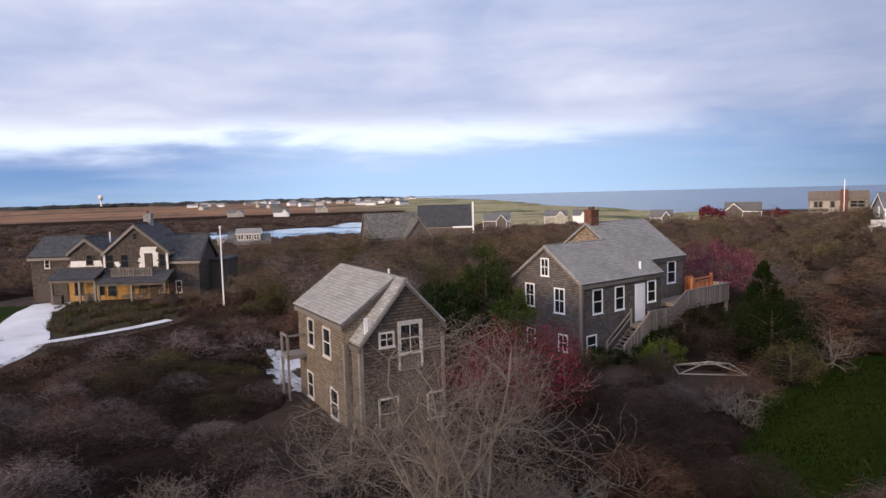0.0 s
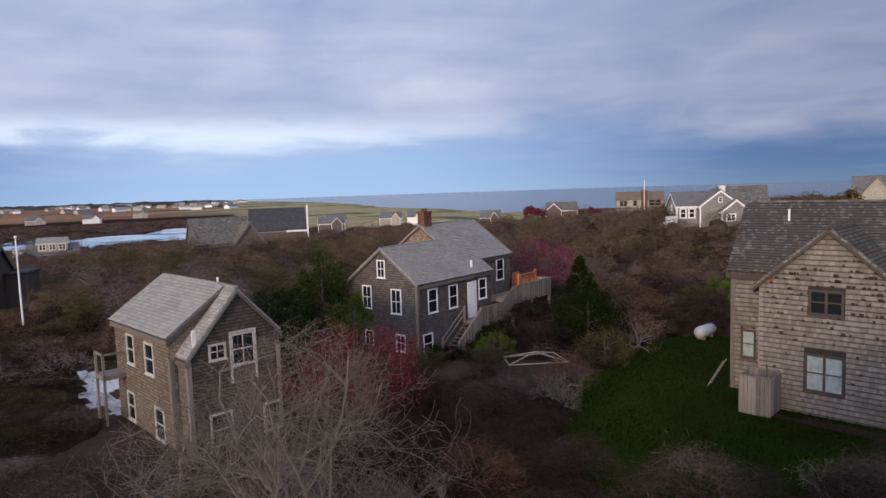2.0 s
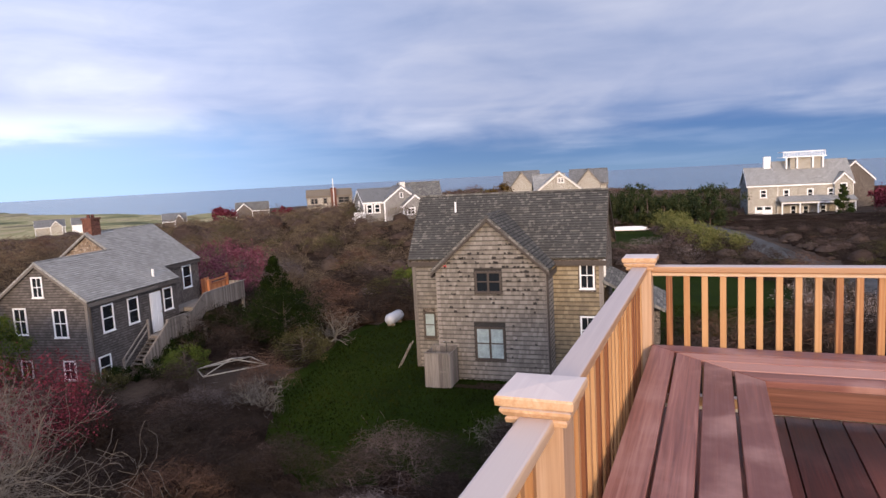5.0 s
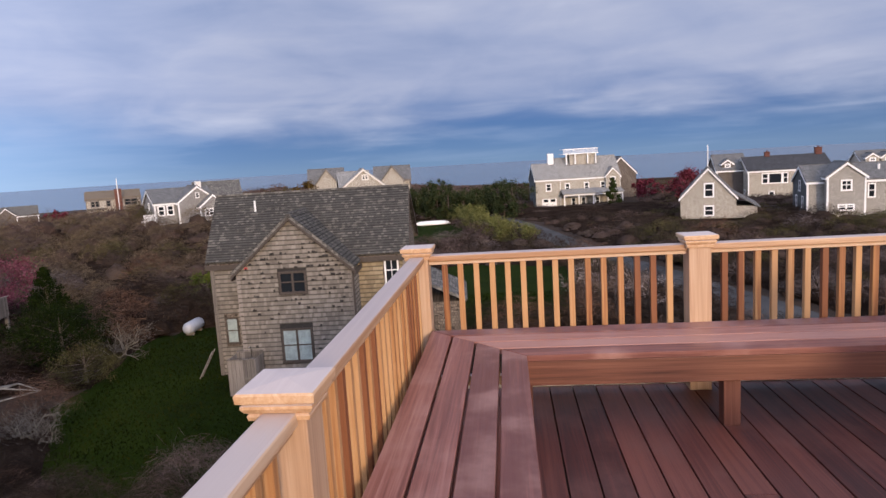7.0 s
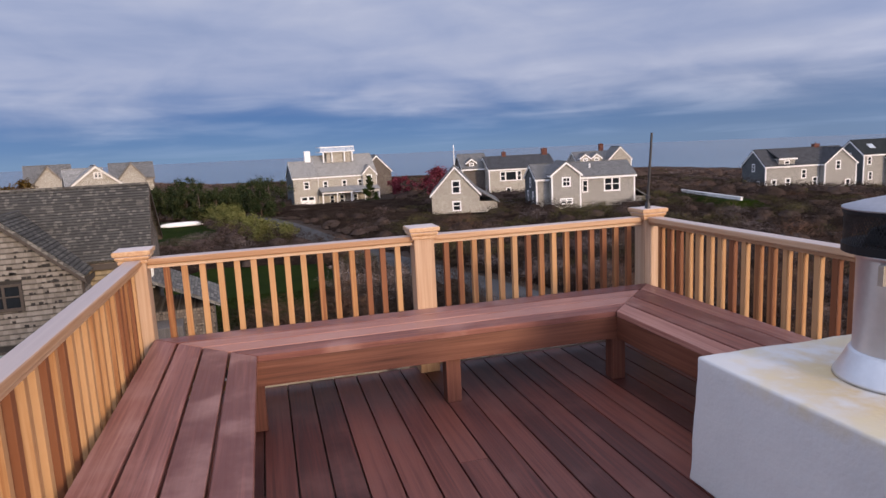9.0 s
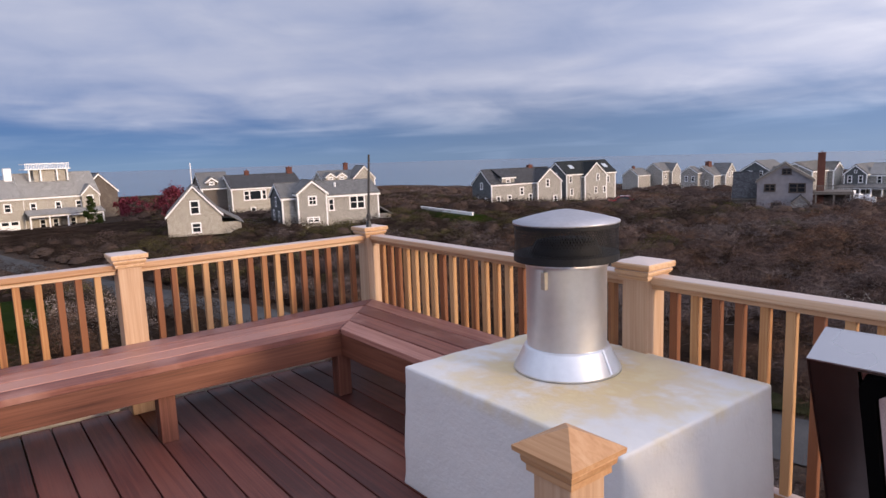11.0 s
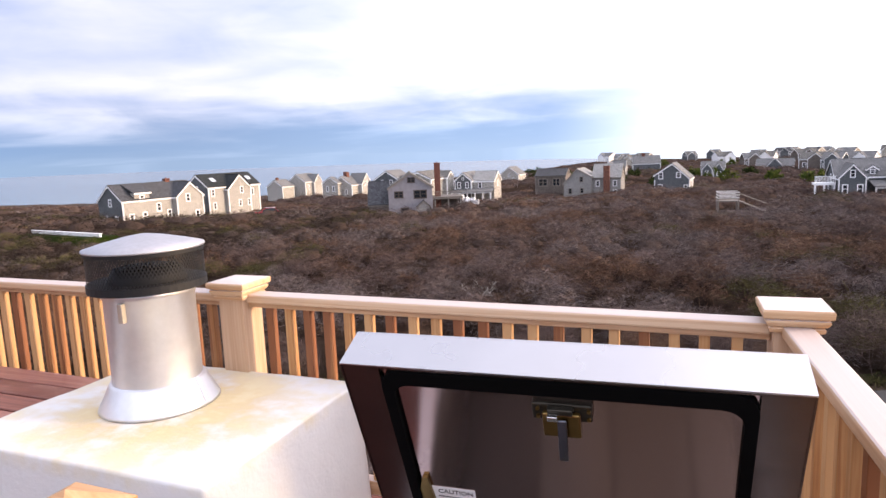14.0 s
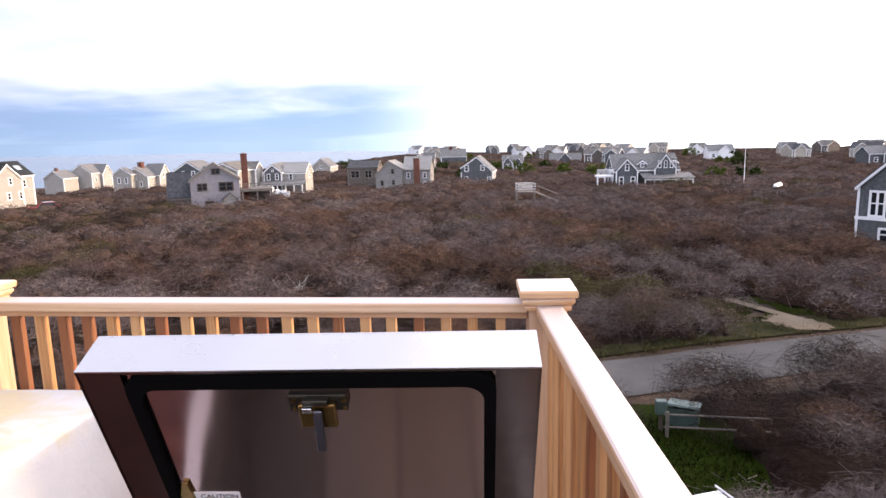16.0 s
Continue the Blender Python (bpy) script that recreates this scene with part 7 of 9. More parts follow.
    block(h, 1.802, 6.4, 1.0, 6.6, -9.0, -4.7, -2.9, "x", wall=S, roof=ROOF_PALE, trim=WHITE)
    window(h, "s", 3.4, -6.2, 0.8, 1.3, 1.0, "sash")
    window(h, "e", 3.8, -5.9, 0.8, 1.2, 6.4, "sash")
    bm = bmesh.new()
    solid(bm, [(-2.1, -2.3, -6.75), (6.7, -2.3, -6.75), (6.7, 0.95, -6.15), (-2.1, 0.95, -6.15)], 0.12)
    part("porch_roof", bm, ROOF_GREY, h)
    part("porch_beam", boxed(-2.0, 6.6, -2.2, -2.05, -7.05, -6.9), WHITE, h)
    part("porch_floor", boxed(-2.0, 6.6, -2.2, -0.02, -8.95, -8.6), GREYWOOD_X, h)
    for k in range(6):
        part("porch_post", boxed(-1.9 + k * 1.66, -1.7 + k * 1.66, -2.2, -2.0, -8.6, -7.051), WHITE, h)
    cross_house(65.4, -234.8, 91, -11, 9, 7, -7.6, -4.9, S, ROOF_GREY, "far pale house with grey gable")
    # weathered house with two wings and a tall stack
    h = gable_house(29.3, -148.4, 181, 6.2, 8, -9.9, -6.6, -3.5, G2, ROOF_PALE, "tall grey-shingled house with a pale roof and brick stack", trim=GREYWOOD_X, ze2=-5.2, wins=[(0.9, -6.3, 0.9, 1.2, "sash"), (1.0, -8.8, 0.9, 1.2, "sash"), (-1.6, -8.9, 0.8, 1.2, "sash")])
    block(h, 3.102, 9.2, 1.2, 8.0, -9.9, -5.5, -2.7, "x", wall=G2, roof=ROOF_PALE, trim=GREYWOOD_X)
    for u, z in ((4.3, -7.4), (8.0, -7.4), (8.0, -9.4)):
        window(h, "s", u, z, 0.9, 1.3, 1.2, "sash")
    brick_chimney(h, 6.3, 0.7, -9.8, -2.9, 1.3, 0.9, 0, mat=OLD_BRICK)
    cross_house(37.4, -157.5, 178, -9.6, 7.2, 7, -5.2, -3.7, SHINGLE_GREY, ROOF_DARK, "dark-windowed grey house with a low roof", trim=GREYWOOD_X, end_wins=False, wins=[(-1.8, -7.6, 2.2, 1.8, 0, "twin"), (1.4, -7.6, 1.8, 1.8, 0, "twin")])
    cross_house(28.0, -219.0, 91, -10.0, 10, 7, -6.5, -3.8, S, ROOF_GREY, "far sunlit house behind the tall stack", wings=[(1.5, 5, 1, -6.4, -3.6)], end_wins=False)
    h = gable_house(9.3, -145.4, 184, 6.9, 8, -8.9, -5.1, -2.8, B, ROOF_GREY, "blue-grey gabled house among the heath", ze2=-5.9, side=S, wins=[(-2.2, -5.9, 0.95, 1.4, "sash"), (1.3, -5.7, 0.95, 1.2, "sash"), (-2.3, -8.4, 0.95, 1.4, "sash"), (2.7, -8.3, 0.8, 1.2, "sash")])
    cross_house(1.1, -209.5, 180, -10.0, 6.4, 8, -6.6, -4.6, B, ROOF_GREY, "blue-grey house with two small gables", wings=[(-1.6, 2.9, 1, -6.9, -4.85), (1.5, 2.8, 1, -7.05, -5.05)], wins=[(-1.6, -8.4, 1.1, 1.3, -1.0, "twin"), (1.5, -8.5, 1.1, 1.3, -1.0, "twin")])
    # south: weathered grey house with tall brick stack and high deck
    h = cross_house(47.6, -99.9, 154.7, -8.9, 3.0, 9, -4.0, -2.3, G, ROOF_MOTTLED, "weathered grey gabled house with brick stack and high deck", trim=GREYWOOD_X, end_wins=False)
    block(h, -3.6, 3.6, -0.6, 8, -8.9, -4.0, -1.65, "y", wall=plain("weathered_pale_boards", (0.215, 0.205, 0.22), 0.9, vary=0.12, scale=2.0), roof=ROOF_MOTTLED, trim=GREYWOOD_X)
    for u, z, w, hh, st in ((-1.9, -5.6, 1.5, 1.1, "twin"), (1.6, -5.8, 2.2, 1.4, "twin"), (0.2, -3.2, 1.3, 0.9, "twin"), (-1.0, -8.4, 1.4, 1.2, "twin"), (2.0, -8.5, 1.8, 1.5, "twin")):
        window(h, "s", u, z, w, hh, -0.6, st, DARKTRIM)
    block(h, -6.9, -3.602, 0.5, 6, -8.9, -6.6, -3.0, "x", rp=4.0, wall=G, roof=ROOF_DARK, trim=GREYWOOD_X)
    block(h, 0.9, 3.2, -1.4, -0.602, -8.9, -7.2, -6.2, "y", wall=G2, roof=ROOF_DARK, trim=GREYWOOD_X, over=0.12)
    brick_chimney(h, 4.6, 1.6, -8.0, -0.2, 0.95, 0.8, 1)
    part("high_deck", boxed(3.7, 8.6, -0.6, 4.5, -6.1, -5.7), GREYWOOD_X, h)
    bm = boxed(3.7, 8.6, -0.6, -0.54, -4.9, -4.8)
    for k in range(20):
        box(bm, 3.7 + k * 0.245, 3.76 + k * 0.245, -0.59, -0.55, -5.7, -4.9)
    part("deck_rail", bm, GREYWOOD_X, h)
    for xx in (4.0, 6.2, 8.4):
        part("deck_post", boxed(xx - 0.1, xx + 0.1, -0.5, -0.3, -8.9, -6.1), GREYWOOD, h)
    part("wall", boxed(4.2, 8.3, 1.6, 4.4, -8.9, -6.11), DARKTRIM, h)
    cross_house(24.1, -262.2, 172, -9.4, 10, 8, -6.0, -3.2, B, ROOF_GREY, "far blue-grey house on the rise", chimneys=[(-1, 4, -2.2, 1.2)])
    cross_house(-19.5, -262.3, 186, -10.5, 12, 8, -8.4, -5.8, B, ROOF_GREY, "far blue-grey house with gables", wings=[(0, 5, 1, -8.2, -5.4)])
    # south-west: blue house with porches
    h = cross_house(-20.8, -116.4, 180, -8.0, 10.8, 8, -4.6, -2.2, B, ROOF_GREY, "blue-grey house with white porches and gables", wings=[(-3.6, 3.5, 2.5, -4.64, -2.72), (2.85, 3.5, 1.4, -4.5, -2.1)], dormers=[(-0.6, 1.4, -4.6, -3.1), (4.7, 1.2, -4.6, -3.1)],
                    porch=(-0.9, 6.9, 3.6, -5.6), wins=[(1.9, -4.3, 0.55, 1.2, -1.4, "sash"), (2.85, -4.3, 0.55, 1.2, -1.4, "sash"), (3.8, -4.3, 0.55, 1.2, -1.4, "sash"), (-3.6, -4.6, 0.7, 1.1, -2.5, "sash"), (-4.5, -7.0, 0.8, 1.4, -2.5, "sash"), (-2.6, -7.0, 0.8, 1.4, -2.5, "sash")])
    part("balcony", boxed(-8.3, -5.52, -1.4, 1.6, -5.75, -5.45), WHITE, h)
    bm = boxed(-8.3, -5.52, -1.4, -1.32, -4.5, -4.4)
    br = part("balcony_rail", bm, WHITE, h)
    for k in range(14):
        part("baluster", boxed(-8.3 + k * 0.2, -8.22 + k * 0.2, -1.39, -1.33, -5.299, -4.501), WHITE, br)
    for xx in (-8.2, -7.0, -5.7):
        part("balcony_post", boxed(xx - 0.12, xx + 0.12, -1.35, -1.1, -8.0, -5.6), WHITE, h)
    # nearest to the south-west: gable with tall dark windows
    h = house_at(-26.2, -54.6, 152 - 22, "blue-grey gabled house with tall dark windows and white trim")
    block(h, -2.4, 2.4, 0, 7, -7.6, -2.9, -0.6, "y", wall=B, roof=ROOF_DARK, trim=WHITE)
    corner_boards(h, [(-2.35, 0.05), (2.35, 0.05)], -7.6, -3.0, WHITE)
    for u in (-1.0, 0.9):
        window(h, "s", u, -5.2, 1.2, 2.0, 0, "twin")
    window(h, "s", 0.0, -7.1, 1.6, 1.1, 0, "cross")
    part("band", boxed(-2.5, 2.5, -0.08, -0.002, -5.5, -5.25), WHITE, h)
    part("chimney", boxed(-0.9, 0.1, 2, 3, -2.0, 0.0), WHITE, h)
    # north-east: white-trimmed house, tall house with mast, others behind
    h = cross_house(84.0, 39.3, 50, -6.3, 7.6, 7, -1.6, 0.05, SHINGLE_ASH, ROOF_GREY, "grey house with bold white gable trim", wings=[(1.4, 5.0, 1.0, -1.6, 0.3), (3.0, 3.4, 2.2, -2.3, -0.9)], wins=[(-3.0, -3.2, 0.9, 1.3, 0, "sash"), (-1.9, -3.2, 0.9, 1.3, 0, "sash"), (1.4, -1.2, 0.5, 0.7, -1.0, "sash"), (2.4, -3.6, 1.2, 1.0, -2.2, "twin")], chimneys=())
    part("chimney", boxed(2.2, 2.9, 2.6, 3.3, -0.6, 0.9), OFFWHITE, h, "pale rendered chimney")
    part("balcony", boxed(-5.3, -3.83, -0.6, 1.6, -3.9, -3.7), WHITE, h)
    part("balcony_rail", boxed(-5.3, -3.83, -0.64, -0.58, -3.69, -2.9), WHITE, h)
    part("balcony_post", boxed(-5.25, -5.1, -0.55, -0.4, -6.3, -3.9), WHITE, h)
    cross_house(88.0, 36.5, 62, -5.6, 6.0, 6, -1.4, 0.6, SHINGLE_GREY, ROOF_MOTTLED, "grey roofed wing behind the white-trimmed house", trim=GREYWOOD_X)
    h = cross_house(120.8, 72.6, 57.4, -6.6, 9.4, 7, -1.6, -0.3, T, ROOF_TAN, "weathered two-storey house with balconies and a tall brick stack", trim=GREYWOOD_X, wins=[(-3.2, -3.1, 1.6, 1.2, 0, "twin"), (-0.9, -3.1, 0.9, 1.2, 0, "sash"), (-3.2, -5.2, 1.6, 1.3, 0, "twin"), (-0.9, -5.2, 0.9, 1.3, 0, "sash"), (3.0, -3.1, 2.4, 1.3, 0, "twin"), (3.0, -5.2, 2.4, 1.3, 0, "twin")])
    for z in (-3.5, -5.5):
        part("balcony", boxed(-4.6, -1.6, -1.1, -0.01, z, z + 0.22), GREYWOOD_X, h)
    brick_chimney(h, 0.9, -0.4, -6.0, 0.15, 1.2, 0.8, 0, mat=OLD_BRICK)
    bm = bmesh.new()
    rod(bm, (0.9, -0.9, -6.0), (0.9, -0.9, 2.1), 0.09, 6)
    part("mast", bm, WHITE, h, "white mast")
    for z in (-3.5, -5.5):
        part("balcony", boxed(1.7, 5.4, -1.3, -0.01, z, z + 0.22), GREYWOOD_X, h)
    cross_house(150.4, 116.9, 51, -7.6, 9.0, 7, -5.4, -3.3, G, ROOF_MOTTLED, "grey roofed house with white gable trim", wings=[(-2.2, 4.4, 0.8, -5.4, -3.4)])
    cross_house(86.6, 17.0, 73, -5.2, 4.0, 8, -1.4, 0.8, T, ROOF_PALE, "pale shingled house with a broad gable", trim=OFFWHITE, wings=[(1.0, 6.4, 1.0, -1.4, 1.15)], wins=[(1.2, -0.2, 0.9, 0.7, -1.0, "twin")], end_wins=False)
    cross_house(111.0, 16.4, 80, -6, 6, 6, -1.0, 1.2, T, ROOF_GREY, "pale gabled house behind pines", trim=GREYWOOD_X, wings=[(0, 3.8, 0.6, -1.0, 1.3)])
    cross_house(112.0, 28.0, 74, -6, 6, 6, -1.0, 1.4, T, ROOF_GREY, "pale gabled house behind another", trim=GREYWOOD_X, wings=[(0, 3.8, 0.6, -1.0, 1.4)])
    # north: grey roofs in the hollow and far houses
    cross_house(38.6, 86.6, 10, -8.0, 8.0, 7, -5.0, -1.5, SHINGLE_GREY, ROOF_MOTTLED, "grey house deep in the heath, mostly roof", wings=[(3.2, 4.2, 1.4, -5.0, -2.2)], trim=GREYWOOD_X)
    h = cross_house(58.2, 109.6, 26, -8.5, 10.2, 8, -5.0, -1.1, SHINGLE_GREY, ROOF_DARK, "house with a great dark roof", trim=GREYWOOD_X)
    part("corner_board", boxed(5.3, 5.6, -0.4, -0.1, -8.3, -0.4), WHITE, h, "tall white corner board")
    part("eave_board", boxed(1.5, 5.28, -0.5, -0.3, -5.35, -5.0), WHITE, h)
    h = cross_house(27.4, 145.6, 12, -10.5, 9.0, 8, -8.6, -6.9, SHINGLE_GREY, ROOF_GREY, "low house with a pale glazed lantern", trim=GREYWOOD_X, wins=[(-1, -10.0, 1.6, 1.4, 0, "twin")])
    block(h, -2.6, 2.6, 0.6, 6.5, -8.4, -6.4, -5.6, "x", wall=T, roof=ROOF_PALE, trim=OFFWHITE)
    for u in (-1.7, 0.0, 1.7):
        window(h, "s", u, -7.8, 1.3, 1.2, 0.6, "twin", OFFWHITE)
    part("side_deck", boxed(-6.6, -4.6, -1.0, 3.0, -8.6, -8.3), OFFWHITE, h)
    part("deck_parapet", boxed(-6.6, -4.6, -1.08, -1.0, -8.9, -7.6), OFFWHITE, h)
    part_house = [(156.0, 207.6, 36, 9.0, T), (163.0, 201.0, 38, 6.0, WHITE), (157.9, 153.4, 45, 7.0, G), (118.0, 190.0, 32, 9.0, G), (126.0, 200.0, 32.5, 7.0, G), (140.0, 262.0, 28, 9.0, G), (95.0, 420.0, 13, 10, WHITE), (74.0, 470.0, 9, 11, T), (150.0, 520.0, 16, 10, T)]
    for x, y, f, w, mt in part_house:
        z = ground_at(x, y)
        cross_house(x, y, f, z - 0.3, w, 7, z + 3.0, z + 5.2, mt, ROOF_GREY, "small far house on the plain", end_wins=False, wings=[(w * 0.2, w * 0.4, 0.8, z + 3.0, z + 5.0)])
    rng = random.Random(8)
    for k in range(34):
        az, d = rng.uniform(170, 214), rng.uniform(230, 425)
        x, y = d * math.sin(radians(az)), d * math.cos(radians(az))
        z = ground_at(x, y)
        w = rng.uniform(5.5, 9.5)
        cross_house(x, y, az + rng.uniform(-40, 40), z - 0.5, w, 8, z + 3.4, z + 5.5, rng.choice([B, T, T, G, WHITE]), rng.choice([ROOF_GREY, ROOF_DARK, ROOF_MOTTLED]), "far house on the southern rise", wings=[(rng.uniform(-2, 2), 4.6, 1, z + 3.4, z + 5.3)], end_wins=False,
                    wins=[(-w * 0.3, z + 0.9, 1.2, 1.4, 0, "sash"), (w * 0.32, z + 0.9, 1.2, 1.4, 0, "sash")])
    for k in range(96):
        az, d = rng.uniform(5, 24), rng.uniform(800, 1900)
        x, y = d * math.sin(radians(az)), d * math.cos(radians(az))
        z = ground_at(x, y)
        w = rng.uniform(9, 17)
        h = house_at(x, y, -az + rng.uniform(-50, 50), "tiny far house of the village across the plain")
        block(h, -w / 2, w / 2, 0, 8, z - 0.5, z + 3, z + 5.2, "x", wall=rng.choice([T, T, WHITE, G, WHITE]), roof=rng.choice([ROOF_GREY, ROOF_PALE]))


far_houses()

# ---------------- plants ----------------
YARDS = [(29.2, 10.2, -85.9, -1.0, 11.5, -3.0, 6.2), (23.4, 24.15, 10.7, -0.2, 12.6, -1.5, 7.3), (9.62, 19.61, 3.65, -0.4, 4.0, -0.3, 6.5), (-4.77, 63.2, -24, -1, 15.6, -2.9, 6.5),
         (4.4, -3.85, 0, -6.2, 6.2, -5.2, 5.2)]


def open_ground(x, y):
    """True where the thicket may grow."""
    ok = np.ones(np.shape(x), bool)
    for p in (LAWN_NEAR, LAWN_FAR, LAWN_BOX, LAWN_D, LAWN_W, YARD_SHELL, YARD_BACK, LAWN_L, POND):
        ok &= ~in_poly(p, x, y)
    ok &= line_dist(ROAD, x, y) > 2.6
    ok &= line_dist(DRIVE, x, y) > 2.2
    ok &= line_dist(DRIVE_B, x, y) > 1.3
    ok &= np.hypot(x - 35.9, y - 14.6) > 2.6
    ok &= line_dist(SANDY, x, y) > 1.3
    ok &= np.hypot(x + 9.3, y + 32.6) > 2.0
    for ox, oy, rz, x0, x1, y0, y1 in YARDS:
        c, s = math.cos(radians(rz)), math.sin(radians(rz))
        u, v = (x - ox) * c + (y - oy) * s, -(x - ox) * s + (y - oy) * c
        ok &= ~((u > x0) & (u < x1) & (v > y0) & (v < y1))
    ok &= np.hypot(x - 25.1, y - 17.0) > 2.5
    ok &= ~((x > 0.44 * y) & (x < 1.25 * y) & (x + y > 335))
    ok &= np.hypot(x + 2.95, y + 22.0) > 1.3
    ok &= np.hypot(x - 0.2, y + 86.5) > 4.5
    for h in bpy.data.objects:
        if h.name.startswith("house") and h.type == "EMPTY":
            ok &= np.hypot(x - h.location.x, y - h.location.y) > (9.5 if h.location.x > 95 and abs(h.location.y + 18) < 14 else 4.5 if h.location.y < 100 else 6.0)
    return ok


def twigs(centres, radius, height, count, width, rng):
    """Thin upright slivers that fill domes: an array of triangles."""
    n = len(centres)
    c = np.repeat(centres, count, axis=0)
    R, H = np.repeat(radius, count), np.repeat(height, count)
    a = rng.uniform(0, 2 * np.pi, n * count)
    rr = np.sqrt(rng.uniform(0, 1, n * count))
    top = np.sqrt(np.clip(1 - rr ** 2 * 0.92, 0.04, 1)) * rng.uniform(0.72, 1.08, n * count)
    tip = c + np.stack([rr * R * np.cos(a), rr * R * np.sin(a), top * H], -1)
    ln = rng.uniform(0.18, 0.55, n * count) * H
    dirn = np.stack([rr * np.cos(a) + rng.normal(0, 0.55, n * count), rr * np.sin(a) + rng.normal(0, 0.55, n * count), top * 0.55 + rng.normal(0, 0.3, n * count)], -1)
    dirn /= np.linalg.norm(dirn, axis=1)[:, None]
    root = tip - dirn * ln[:, None]
    side = np.cross(dirn, rng.normal(0, 1, (n * count, 3)))
    side /= np.linalg.norm(side, axis=1)[:, None]
    w = np.repeat(width, count) * rng.uniform(0.6, 1.5, n * count)
    v = np.stack([root - side * w[:, None], root + side * w[:, None], tip], 1).reshape(-1, 3)
    return v, np.arange(len(v)).reshape(-1, 3)


def canopy_height(x, y):
    f = np.array([noise.noise((a * 0.16, b * 0.16, 1.7)) + 0.55 * noise.noise((a * 0.42, b * 0.42, 5.1)) for a, b in zip(np.ravel(x), np.ravel(y))]).reshape(np.shape(x))
    return np.clip(1.35 + 1.25 * f, 0.3, 3.4)


def build_thicket():
    rng = np.random.default_rng(4)
    # a dark litter sheet under the bushes
    rings = np.concatenate([np.arange(9, 60, 0.9), np.arange(60, 130, 1.5), 130 * 1.022 ** np.arange(0, 64)])
    seg = 420
    a = np.linspace(0, 2 * np.pi, seg, endpoint=False)
    rr, aa = np.meshgrid(rings, a, indexing="ij")
    x, y = rr * np.sin(aa), rr * np.cos(aa)
    ok = (open_ground(x, y) & (ground_z(x, y) > -13.2)).astype(float)
    for _ in range(3):
        ok = (np.roll(ok, 1, 1) + np.roll(ok, -1, 1) + 2 * ok) / 4
        ok[1:-1] = (ok[:-2] + ok[2:] + 2 * ok[1:-1]) / 4
    lift = np.clip((ok - 0.55) / 0.4, 0, 1)
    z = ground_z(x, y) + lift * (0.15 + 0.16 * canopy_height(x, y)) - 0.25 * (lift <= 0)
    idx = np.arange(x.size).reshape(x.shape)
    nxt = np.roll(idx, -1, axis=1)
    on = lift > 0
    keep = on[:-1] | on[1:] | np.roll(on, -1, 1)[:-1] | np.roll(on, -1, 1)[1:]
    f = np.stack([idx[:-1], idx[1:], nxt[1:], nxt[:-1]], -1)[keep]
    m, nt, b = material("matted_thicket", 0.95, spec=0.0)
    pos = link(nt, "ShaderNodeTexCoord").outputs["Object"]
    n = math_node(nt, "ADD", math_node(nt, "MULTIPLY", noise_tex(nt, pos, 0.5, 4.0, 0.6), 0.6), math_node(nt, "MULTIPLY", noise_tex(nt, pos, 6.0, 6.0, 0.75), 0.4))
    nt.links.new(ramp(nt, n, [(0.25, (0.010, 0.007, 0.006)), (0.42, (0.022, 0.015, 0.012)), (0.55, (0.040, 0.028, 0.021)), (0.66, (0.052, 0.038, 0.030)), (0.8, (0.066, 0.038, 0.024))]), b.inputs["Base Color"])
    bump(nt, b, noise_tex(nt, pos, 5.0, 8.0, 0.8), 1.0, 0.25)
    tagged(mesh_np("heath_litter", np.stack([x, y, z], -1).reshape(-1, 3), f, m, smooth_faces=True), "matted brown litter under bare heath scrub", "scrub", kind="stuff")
    ring = 6
    dome = np.array([(math.cos(t) * r, math.sin(t) * r, h) for r, h in ((1.0, 0.05), (0.72, 0.70)) for t in np.linspace(0, 2 * np.pi, ring, endpoint=False)] + [(0, 0, 1.0)])
    dfaces = [(k * ring + i, k * ring + (i + 1) % ring, (k + 1) * ring + (i + 1) % ring) for k in range(1) for i in range(ring)]
    dfaces += [(k * ring + i, (k + 1) * ring + (i + 1) % ring, (k + 1) * ring + i) for k in range(1) for i in range(ring)]
    dfaces = np.array(dfaces + [(ring + i, ring + (i + 1) % ring, 2 * ring) for i in range(ring)])
    kinds = (("heath_scrub", THICKET, "dense leafless brown heath scrub"), ("grey_scrub", THICKET_GREY, "leafless grey twiggy heath bushes"),
             ("rust_scrub", THICKET_RUST, "rust-brown budding heath bushes"), ("olive_scrub", THICKET_OLIVE, "olive-green budding heath bushes"),
             ("dark_scrub", THICKET_DARK, "dark wet leafless scrub below the house"), ("tan_scrub", THICKET_TAN, "tall tan-brown leafing scrub"))
    got = [[] for _ in kinds]
    dv = []
    # radius band, bush spacing, smallest and largest bush, twigs to a square metre of bush, twig half-width
    for r0, r1, cell, b0, b1, dens, w in ((9, 32, 2.1, 1.1, 2.1, 540, 0.0044), (9, 32, 1.4, 0.5, 0.95, 480, 0.0044), (32, 55, 2.5, 1.2, 2.3, 145, 0.0102), (32, 55, 1.7, 0.6, 1.1, 190, 0.0095), (55, 95, 3.2, 1.4, 2.8, 68, 0.0145), (55, 95, 2.5, 0.8, 1.5, 62, 0.0145),
                                          (95, 175, 4.4, 1.9, 3.6, 18, 0.031), (95, 175, 3.8, 1.2, 2.0, 16, 0.031), (175, 400, 6.8, 2.8, 5.2, 3.6, 0.09)):
        g = np.arange(-r1, r1, cell)
        x, y = [q.ravel() for q in np.meshgrid(g, g)]
        x, y = x + rng.uniform(-0.6, 0.6, x.size) * cell, y + rng.uniform(-0.6, 0.6, x.size) * cell
        r = np.hypot(x, y)
        deg = np.degrees(np.arctan2(x, y))
